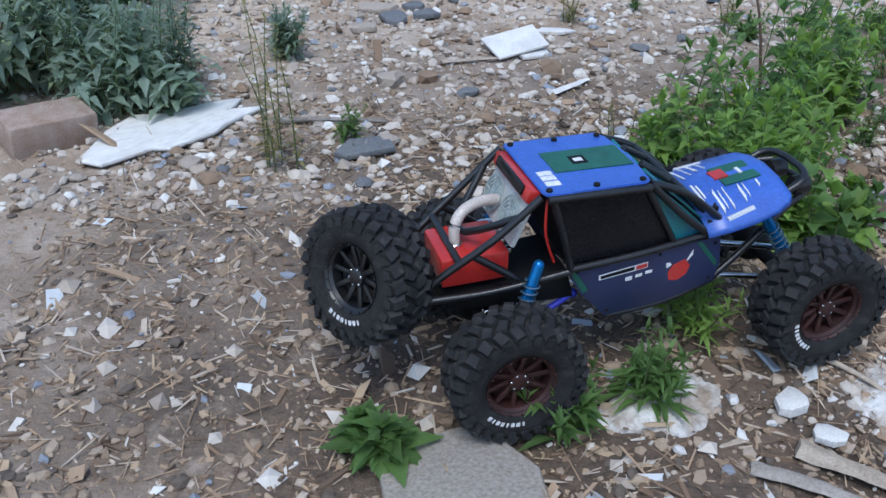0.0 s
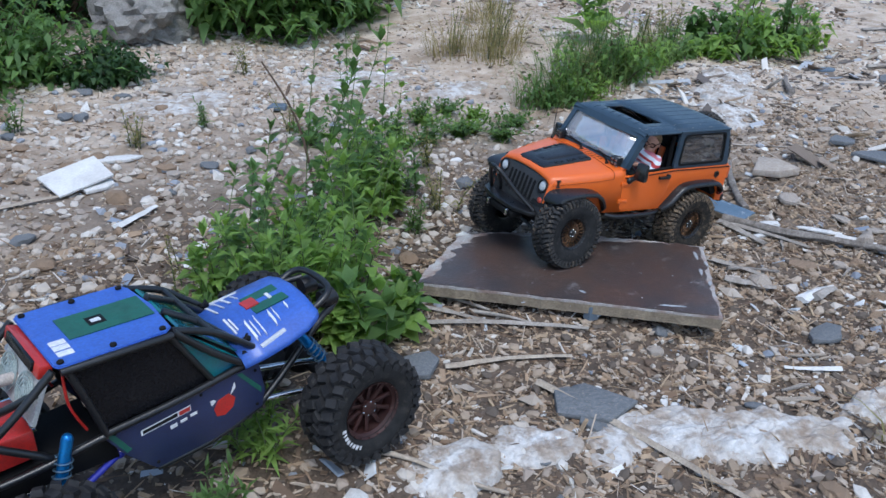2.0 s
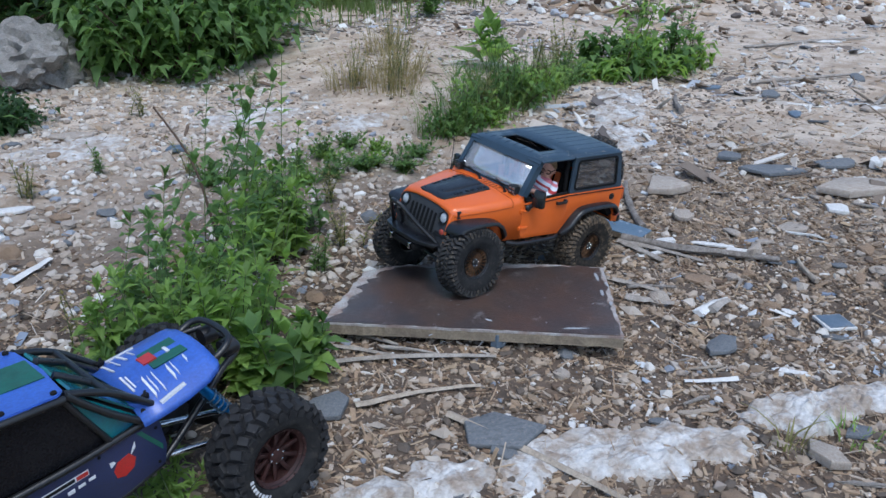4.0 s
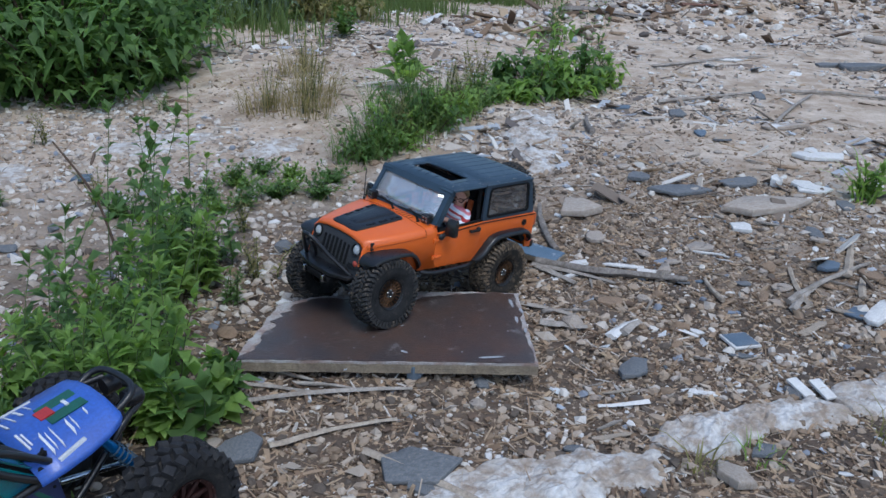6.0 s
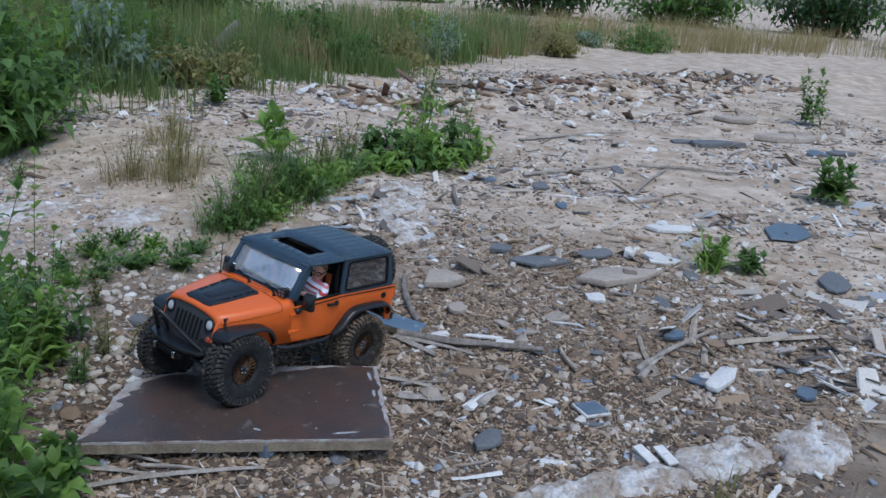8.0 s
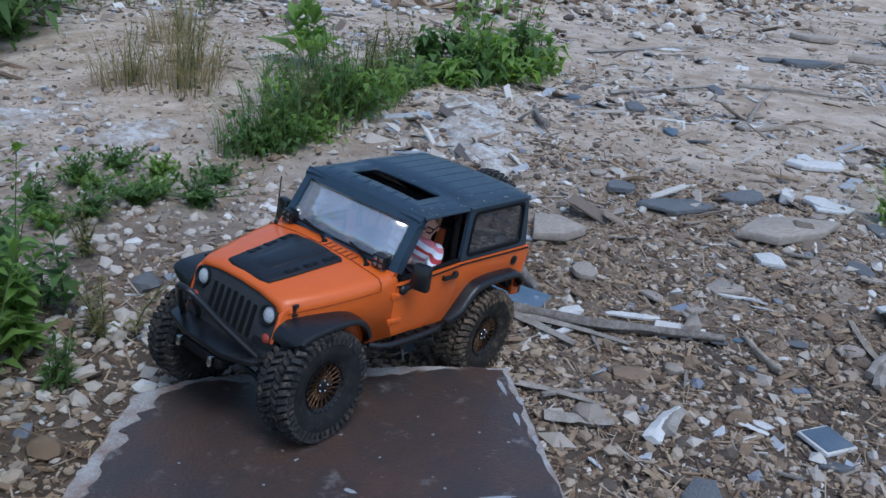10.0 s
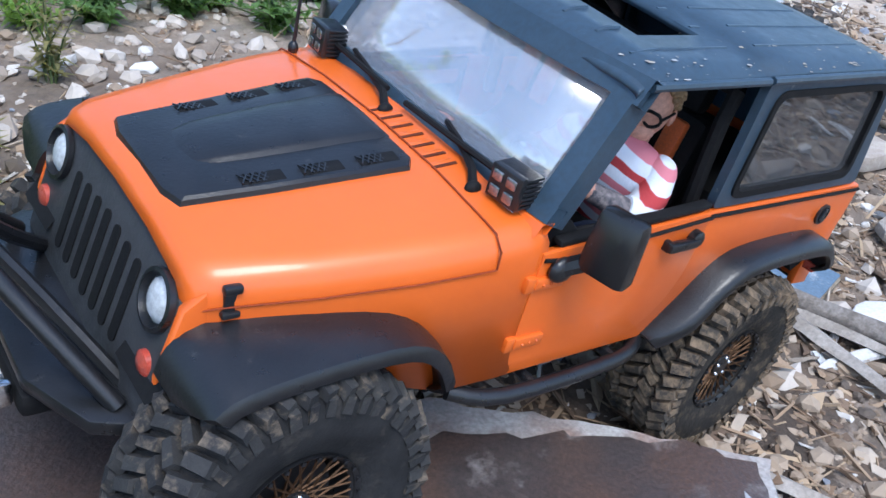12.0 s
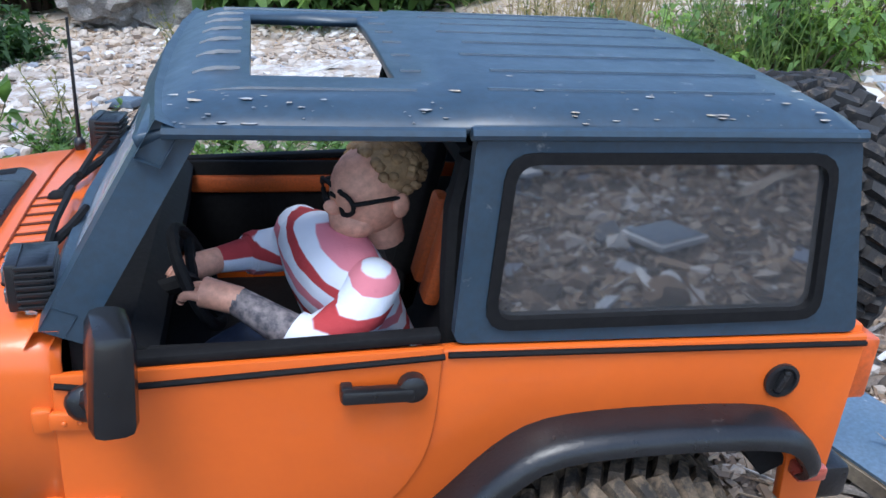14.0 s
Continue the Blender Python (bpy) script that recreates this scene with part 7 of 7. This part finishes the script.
def weed(x, y, height, stems, leaf_len, leaf_w, mat, label, seed, spread=0.35, pairs=9, name="weed", stem_mat=None, stem_r=0.0016, group="weeds", feather=0, low=0.1, z=None):
    """Upright stems that carry leaves all the way up."""
    if leaf_w >= 0.012:
        leaf_len, leaf_w = leaf_len * 1.12, leaf_w * 1.4
    rnd = random.Random(seed)
    if len(label.split()) < 5:
        label += " on stony ground"
    t = thing(name, pose(x, y, (ground_z(x, y) if z is None else z) - 0.003), label, "plant", group)
    lv, bm = Leaves(), bmesh.new()
    for k in range(stems):
        a, tilt = rnd.uniform(0, 2 * math.pi), rnd.uniform(0.02, spread)
        h = height * rnd.uniform(0.6, 1.0)
        base = Vector((rnd.gauss(0, 0.12), rnd.gauss(0, 0.12), 0)) * height * min(1, spread * 2)
        lean = Vector((math.cos(a), math.sin(a), 0)) * tilt
        pts = [base + (Vector((0, 0, 1)) + lean * s) * h * s for s in (0, 0.25, 0.5, 0.75, 1.0)]
        tube(bm, pts, stem_r * rnd.uniform(0.7, 1.1), 5, stem_r * 0.35)
        for j in range(pairs):
            s = low + (1 - low) * (j + rnd.random()) / pairs
            q = s * 4
            i = min(3, int(q))
            p = pts[i].lerp(pts[i + 1], q - i)
            b = rnd.uniform(0, 2 * math.pi)
            size = (1.15 - 0.6 * s) * rnd.uniform(0.65, 1.15)
            for o in (0, math.pi) if not feather else [2 * math.pi * q / feather for q in range(feather)]:
                d = Vector((math.cos(b + o), math.sin(b + o), rnd.uniform(0.1, 0.9)))
                lv.leaf(p, d, leaf_len * size, leaf_w * size, rnd.uniform(0.05, 0.45))
        for o in range(4):
            d = Vector((rnd.gauss(0, 0.5), rnd.gauss(0, 0.5), 1))
            lv.leaf(pts[-1], d, leaf_len * 0.55, leaf_w * 0.55, 0.1)
    tagged(part("stem_work", bm, stem_mat or STEM, t), kind="stuff")
    tagged(child("foliage", lv.mesh("foliage", mat), t), kind="stuff")
    return t


def tuft(x, y, height, blades, label, seed, mat=None, radius=0.05, name="grass_tuft", group="grass tufts", width=0.003):
    rnd = random.Random(seed)
    lv = Leaves()
    for k in range(blades):
        a, r = rnd.uniform(0, 2 * math.pi), radius * math.sqrt(rnd.random())
        p = Vector((r * math.cos(a), r * math.sin(a), 0))
        b = a + rnd.gauss(0, 0.8)
        lv.blade(p, Vector((math.cos(b), math.sin(b), 0)), height * rnd.uniform(0.45, 1.1), width * rnd.uniform(0.6, 1.4), rnd.uniform(0.25, 1.25))
    ob = new(name, lv.mesh(name, mat or GRASS))
    ob.location = (x, y, ground_z(x, y) - 0.003)
    return tagged(ob, label, "grass", group)


def bush(x, y, w, h, n, leaf_len, mat, label, seed, name="bush", group="bushes"):
    rnd = random.Random(seed)
    t = thing(name, pose(x, y, ground_z(x, y) - 0.01), label, "bush", group)
    lv, bm = Leaves(), bmesh.new()
    clumps = []
    for k in range(max(8, n // 60)):
        a, r = rnd.uniform(0, 2 * math.pi), w * 0.5 * math.sqrt(rnd.random())
        top = Vector((r * math.cos(a), r * math.sin(a), h * rnd.uniform(0.35, 1.0) * (1.1 - 0.6 * (r / (w * 0.5)) ** 2)))
        root = Vector((top.x * 0.35, top.y * 0.35, 0))
        tube(bm, [root, root.lerp(top, 0.5) + Vector((0, 0, h * 0.08)), top], 0.006 * h / 0.5, 5, 0.0015)
        clumps.append((root, top))
    for k in range(n):
        root, top = rnd.choice(clumps)
        s = rnd.uniform(0.25, 1.05)
        p = root.lerp(top, s) + Vector((rnd.gauss(0, 1), rnd.gauss(0, 1), rnd.gauss(0, 0.8))) * w * 0.07
        p.z = max(p.z, 0.01)
        lv.leaf(p, Vector((rnd.gauss(0, 1), rnd.gauss(0, 1), rnd.gauss(0.1, 0.5))), leaf_len * rnd.uniform(0.6, 1.3), leaf_len * rnd.uniform(0.35, 0.6), rnd.uniform(0.1, 0.6))
    tagged(part("twig_work", bm, STEM_D, t), kind="stuff")
    child("crown", lv.mesh("crown", mat), t)
    return t


# weeds between the two cars
weed(-0.39, 0.26, 0.46, 4, 0.05, 0.02, LEAF, "tall leafy green weed with upright stems", 1, 0.25, 11, stem_mat=STEM)
weed(-0.33, 0.33, 0.42, 3, 0.05, 0.02, LEAF, "tall leafy green weed with upright stems", 2, 0.3, 10)
weed(-0.22, 0.43, 0.22, 7, 0.055, 0.016, LEAF_Y, "bushy bright green weed", 3, 0.35, 9)
weed(-0.17, 0.5, 0.26, 6, 0.04, 0.012, LEAF, "bushy green weed", 4, 0.3, 10)
weed(-0.52, 0.35, 0.09, 7, 0.04, 0.014, LEAF_Y, "low bright green weed", 5, 0.6, 6)
weed(-0.47, 0.06, 0.2, 7, 0.045, 0.014, LEAF_Y, "bright green leafy weed by the buggy", 6, 0.35, 10)
weed(-0.56, 0.03, 0.2, 7, 0.046, 0.013, LEAF_Y, "bright green weed by the buggy", 7, 0.4, 10, feather=3)
weed(-0.5, 0.16, 0.24, 6, 0.04, 0.012, LEAF, "leafy green weed", 8, 0.3, 11)
weed(-0.42, 0.18, 0.22, 5, 0.05, 0.017, LEAF_Y, "leafy green weed", 9, 0.35, 9, feather=2)
weed(-0.63, 0.06, 0.13, 7, 0.045, 0.01, LEAF, "leafy green weed", 10, 0.5, 9)
weed(-0.41, -0.03, 0.13, 3, 0.06, 0.03, LEAF, "low broad-leaved green weed", 11, 0.4, 5)
weed(-0.36, 0.0, 0.1, 3, 0.055, 0.028, LEAF_Y, "low broad-leaved green weed", 12, 0.5, 4)
weed(-0.75, -0.3, 0.08, 9, 0.05, 0.009, LEAF, "low grassy weed under the buggy", 13, 0.9, 9)
weed(-0.86, -0.33, 0.07, 9, 0.05, 0.011, LEAF, "low leafy weed under the buggy", 14, 0.9, 8)
weed(-0.66, -0.2, 0.09, 7, 0.04, 0.007, LEAF_Y, "low feathery weed under the buggy", 15, 0.8, 9, feather=3)
weed(-1.06, -0.36, 0.05, 8, 0.05, 0.018, LEAF, "low leafy weed by the buggy", 16, 0.9, 6)
weed(-0.62, 0.1, 0.2, 6, 0.055, 0.016, LEAF_Y, "lush bright green weed between the cars", 290, 0.35, 10, feather=2)
weed(-0.5, 0.06, 0.22, 5, 0.055, 0.016, LEAF_Y, "lush bright green weed between the cars", 291, 0.35, 10, feather=2)
weed(-0.4, 0.1, 0.24, 5, 0.055, 0.016, LEAF_Y, "lush bright green weed between the cars", 292, 0.35, 10, feather=2)
weed(-0.34, 0.2, 0.3, 4, 0.055, 0.016, LEAF_Y, "lush bright green weed between the cars", 293, 0.35, 10, feather=2)
# a dead stem and weeds left of the car
bm = bmesh.new()
tube(bm, curve_pts([(0, 0, 0), (-0.01, 0.02, 0.12), (-0.03, 0.05, 0.24), (-0.075, 0.1, 0.34)], 5), 0.0035, 6, 0.0018)
ob = new("dead_stem", mesh_of(bm, "dead_stem", STEM_D))
ob.location = (-0.3, 0.42, ground_z(-0.3, 0.42) - 0.005)
tagged(ob, "bare brown dead stem standing among the weeds", "stem")
weed(0.12, 0.9, 0.07, 10, 0.03, 0.01, LEAF, "low green weeds in the gravel", 20, 0.9, 7)
weed(0.25, 0.98, 0.07, 10, 0.03, 0.01, LEAF, "low green weeds in the gravel", 21, 0.9, 7)
weed(0.0, 0.78, 0.08, 9, 0.03, 0.009, LEAF, "low green weeds in the gravel", 22, 0.9, 7)
weed(0.08, 0.66, 0.1, 6, 0.025, 0.007, LEAF_O, "thin olive weed", 23, 0.4, 9)
weed(-0.6, 0.3, 0.16, 3, 0.02, 0.007, LEAF_O, "thin olive weed", 24, 0.3, 12)
weed(-1.2, 0.34, 0.3, 6, 0.022, 0.006, LEAF_O, "tall wispy olive weed", 25, 0.25, 16, feather=3)
weed(-1.08, 0.42, 0.07, 6, 0.03, 0.009, LEAF, "low green weed", 26, 0.8, 7)
# grass clump behind the car, docks, dry grass
for k, (x, y, w, h) in enumerate(((0.72, 0.96, 0.2, 0.11), (0.84, 0.98, 0.26, 0.14), (0.96, 1.0, 0.28, 0.16), (1.1, 1.03, 0.28, 0.15), (1.0, 1.14, 0.28, 0.15), (1.22, 1.1, 0.24, 0.1), (1.34, 1.14, 0.22, 0.08))):
    bush(x, y, w, h, 420, 0.028, (LEAF, LEAF_Y)[k % 2], "bushy green herb clump in the gravel", 30 + k, "herb_clump", "herb clumps")
    weed(x + 0.03, y + 0.02, h * 1.45, 11, 0.024, 0.006, LEAF_O if k % 2 else LEAF, "wispy green weed in the herbs", 130 + k, 0.5, 14, feather=3)
    tuft(x - 0.02, y + 0.03, h * 1.5, 110, "fine green grass tuft among the herbs", 330 + k, GRASS, w * 0.5, width=0.0028)
for k, (x, y, w, h) in enumerate(((1.5, 1.12, 0.22, 0.12), (1.62, 1.1, 0.2, 0.14), (1.74, 1.06, 0.26, 0.16), (1.9, 1.08, 0.28, 0.2), (2.04, 1.1, 0.22, 0.15), (1.66, 1.26, 0.26, 0.18), (1.9, 1.26, 0.24, 0.26))):
    bush(x, y, w, h, 190, 0.055, LEAF if k % 2 else LEAF_Y, "leafy green dock clump in the gravel", 170 + k, "dock_clump", "dock clumps")
weed(2.02, 1.16, 0.36, 5, 0.035, 0.012, LEAF, "tall green weed above the docks", 47, 0.18, 14)
weed(-0.17, 0.5, 0.56, 2, 0.04, 0.018, LEAF, "tall sparse green weed with knotty stems", 48, 0.12, 13)
weed(-0.14, 0.44, 0.44, 2, 0.036, 0.016, LEAF_Y, "tall sparse green weed with knotty stems", 49, 0.16, 11)
for k, (x, y) in enumerate(((0.26, 0.96), (0.29, 0.84), (0.39, 0.77), (0.42, 0.96), (0.36, 1.03), (0.18, 0.82), (0.11, 0.82), (0.5, 0.86), (-0.1, 0.95), (0.34, 0.86))):
    weed(x, y, 0.035 + 0.014 * (k % 3), 20, 0.026, 0.0115, LEAF if k % 3 else LEAF_Y, "low green weeds in the gravel", 180 + k, 2.2, 7)
for k, (x, y, h, n) in enumerate(((-0.49, 0.28, 0.3, 4), (-0.44, 0.24, 0.22, 5), (-0.2, 0.46, 0.2, 5), (-0.09, 0.52, 0.2, 4), (-0.14, 0.44, 0.14, 5), (-0.44, 0.0, 0.1, 6), (-0.33, 0.03, 0.09, 5), (-0.52, 0.1, 0.2, 4), (-0.6, 0.12, 0.14, 5))):
    weed(x, y, h, n, 0.048, (0.018, 0.013, 0.024)[k % 3], LEAF_Y if k % 3 else LEAF, "leafy green weed with upright stems", 200 + k, 0.35, 10, feather=3 if k % 3 == 1 else 0)
for k, (x, y) in enumerate(((-0.14, 0.33), (-0.03, 0.42), (-0.04, 0.56), (-0.12, 1.05), (-0.3, 1.2), (-0.5, 1.1), (-0.75, 1.35), (0.0, 1.7), (0.5, 1.9))):
    weed(x, y, 0.08 + 0.03 * (k % 2), 5, 0.025, 0.006, LEAF_O if k % 2 else LEAF, "thin wispy weed in the gravel", 230 + k, 0.6, 9, feather=3)
weed(1.3, 1.45, 0.22, 3, 0.13, 0.06, LEAF_Y, "broad-leaved dock plant", 40, 0.3, 4)
weed(1.45, 1.25, 0.2, 8, 0.04, 0.01, LEAF_O, "wispy olive weed", 45, 0.35, 11, feather=3)
for k, (x, y) in enumerate(((0.82, 1.45), (0.95, 1.6), (0.75, 1.6), (1.15, 1.95))):
    tuft(x, y, 0.2, 120, "dry yellowish grass tuft", 50 + k, DRY, 0.1)
    weed(x, y, 0.18, 6, 0.025, 0.007, LEAF_O, "wispy olive weed in dry grass", 150 + k, 0.35, 12, feather=3)
# right-hand weeds
tuft(1.4, -0.26, 0.16, 30, "grass tuft with long blades", 60, LEAF_Y, 0.03, width=0.006)
weed(1.43, -0.26, 0.1, 5, 0.05, 0.018, LEAF_Y, "low green weed", 61, 0.5, 6)
weed(1.5, -0.34, 0.06, 8, 0.05, 0.018, LEAF, "low leafy weed", 62, 0.9, 5)
weed(2.7, -0.2, 0.16, 9, 0.09, 0.035, LEAF, "leafy dock plant", 63, 0.6, 6)
weed(2.0, -0.72, 0.1, 8, 0.06, 0.02, LEAF_Y, "low leafy weed", 64, 0.7, 6)
weed(5.0, 0.6, 0.35, 8, 0.09, 0.025, LEAF, "thistle-like green weed", 65, 0.4, 9)
tuft(0.11, -0.57, 0.07, 16, "small grass tuft in the chalk", 66, LEAF_O, 0.02, width=0.004)
tuft(0.42, -0.72, 0.06, 30, "small grass tuft in the chalk", 67, LEAF_O, 0.04, width=0.003)
tuft(0.2, -0.62, 0.05, 20, "small grass tuft in the chalk", 68, LEAF_Y, 0.03, width=0.003)
# silvery wormwood and dark scrub on the left
for k, (x, y, h) in enumerate(((-1.48, 0.56, 0.26), (-1.58, 0.66, 0.3), (-1.7, 0.74, 0.34), (-1.4, 0.68, 0.24), (-1.78, 0.6, 0.25), (-1.62, 0.85, 0.36), (-1.2, 0.85, 0.12))):
    weed(x, y, h, 9, 0.045, 0.009, LEAF_S, "silvery green wormwood plant", 70 + k, 0.35, 14, name="wormwood", group="wormwood", feather=4)
for k, (x, y, w, h) in enumerate(((-1.46, 0.66, 0.3, 0.2), (-1.62, 0.76, 0.36, 0.28), (-1.8, 0.72, 0.36, 0.28), (-1.72, 0.95, 0.4, 0.34))):
    bush(x, y, w, h, 900, 0.04, LEAF_S if k < 3 else LEAF_D, "silvery green wormwood clump" if k < 3 else "dark green leafy scrub", 280 + k, "wormwood" if k < 3 else "bush", "wormwood" if k < 3 else "bushes")
bush(-1.95, 1.3, 0.9, 0.55, 3600, 0.045, LEAF_D, "dark green leafy scrub", 80)
bush(-1.35, 1.9, 0.8, 0.4, 2800, 0.045, LEAF_D, "dark green leafy scrub", 81)
bush(-0.75, 1.95, 0.7, 0.24, 3000, 0.045, LEAF, "low green leafy scrub by the boulder", 82)
bush(-0.42, 1.82, 0.36, 0.12, 1300, 0.035, LEAF_D, "low green leafy scrub by the boulder", 83)
bush(0.36, 2.45, 0.9, 0.62, 3600, 0.075, LEAF, "dense green leafy bush", 84)
bush(0.62, 2.75, 1.0, 0.75, 3600, 0.075, LEAF, "dense dark green bush", 85)
bush(-0.55, 2.9, 1.3, 0.8, 4500, 0.06, LEAF_D, "dense dark green bush", 86)
bush(0.3, 3.4, 1.6, 1.0, 5000, 0.07, LEAF_D, "dense dark green bush", 87)
bush(-1.7, 2.7, 1.6, 0.9, 4500, 0.06, LEAF_D, "dense dark green bush", 88)
weed(0.75, 2.3, 0.12, 10, 0.05, 0.018, LEAF, "low green weeds", 89, 0.9, 7)
weed(1.85, 2.6, 0.14, 9, 0.07, 0.025, LEAF, "low green weeds", 90, 0.8, 7)
weed(2.7, 1.9, 0.3, 8, 0.05, 0.012, LEAF, "bushy green weed", 91, 0.4, 10)


# tall grass and hedge far behind
def grass_field(name, n, spot, h0, h1, mat, label, seed):
    rnd = random.Random(seed)
    lv = Leaves()
    for k in range(n):
        x, y = spot(rnd)
        a = rnd.uniform(0, 6.28)
        lv.blade(Vector((x, y, ground_z(x, y) - 0.01)), Vector((math.cos(a), math.sin(a), 0)), rnd.uniform(h0, h1), rnd.uniform(0.004, 0.011), rnd.uniform(0.05, 0.6))
    return tagged(new(name, lv.mesh(name, mat)), label, "grass", kind="stuff")


EDGE_TURN, EDGE_FAR = (5, 18, 32, 39, 47, 54, 60, 75), (4.2, 4.4, 4.9, 5.5, 6.5, 8.0, 11.0, 14.0)


def band(ahead, deep, a0, a1):
    """Places behind the edge where the trampled ground meets the grass."""
    def f(rnd):
        a = rnd.uniform(a0, a1)
        r = float(np.interp(a, EDGE_TURN, EDGE_FAR)) + ahead + deep * rnd.random() ** 1.4 + rnd.gauss(0, 0.25)
        return -0.89 + r * math.sin(radians(a)), -1.1 + r * math.cos(radians(a))
    return f


def clumped(spot, cut, scale):
    def f(rnd):
        for _ in range(12):
            x, y = spot(rnd)
            if noise.noise((x * scale, y * scale, 7.0)) > cut + rnd.uniform(-0.2, 0.2):
                break
        return x, y
    return f


grass_field("tall_grass", 17000, clumped(band(0.6, 4.5, 8, 56), 0.12, 2.2), 0.12, 0.55, GRASS, "tall green grass bank behind the site", 1)
grass_field("tall_dry_grass", 9000, clumped(band(0.7, 5.0, 34, 74), 0.15, 1.8), 0.1, 0.45, DRY, "tall dry grass bank behind the site", 2)
grass_field("mixed_grass", 5000, clumped(band(-0.3, 1.6, 10, 50), 0.15, 2.2), 0.05, 0.25, GRASS, "mixed grass at the edge of the site", 3)
grass_field("far_grass", 6000, clumped(band(2.0, 8, 44, 85), 0.0, 1.0), 0.15, 0.5, DRY, "dry grass on the far edge", 4)
rnd = random.Random(61)
for k in range(30):
    a = 12 + 1.75 * k + rnd.uniform(-1, 1)
    r = float(np.interp(a, EDGE_TURN, EDGE_FAR)) + rnd.choice((0.1, 0.5, 0.9, 1.6, 2.4))
    h = rnd.uniform(0.16, 0.5) * (0.7 if a > 50 else 1.0)
    x, y = -0.89 + r * math.sin(radians(a)), -1.1 + r * math.cos(radians(a))
    bush(x, y, rnd.uniform(0.45, 1.0), h, 1100, rnd.choice((0.04, 0.055, 0.07)), (LEAF, LEAF_D, LEAF_O, LEAF_Y, LEAF_S, LEAF)[k % 6], "mixed leafy weed thicket in the grass bank", 600 + k, "thicket", "grass bank thickets")
    weed(x + rnd.uniform(-0.4, 0.4), y + rnd.uniform(-0.2, 0.4), h * 1.8, 6, 0.05, 0.014, (LEAF_O, LEAF)[k % 2], "tall wispy weed in the grass bank", 660 + k, 0.25, 16, feather=3, group="tall bank weeds")
for k in range(15):
    a, r = radians(-20 + k * 8.5), (11 if k < 7 else 22) + 2.0 * (k % 3)
    bush(-0.89 + r * math.sin(a), -1.1 + r * math.cos(a), 3.6, 2.2 + 0.5 * (k % 2), 2600, 0.22, LEAF_D if k % 2 else LEAF, "far hedge bush of green leaves", 500 + k, "hedge_bush", "far hedge")
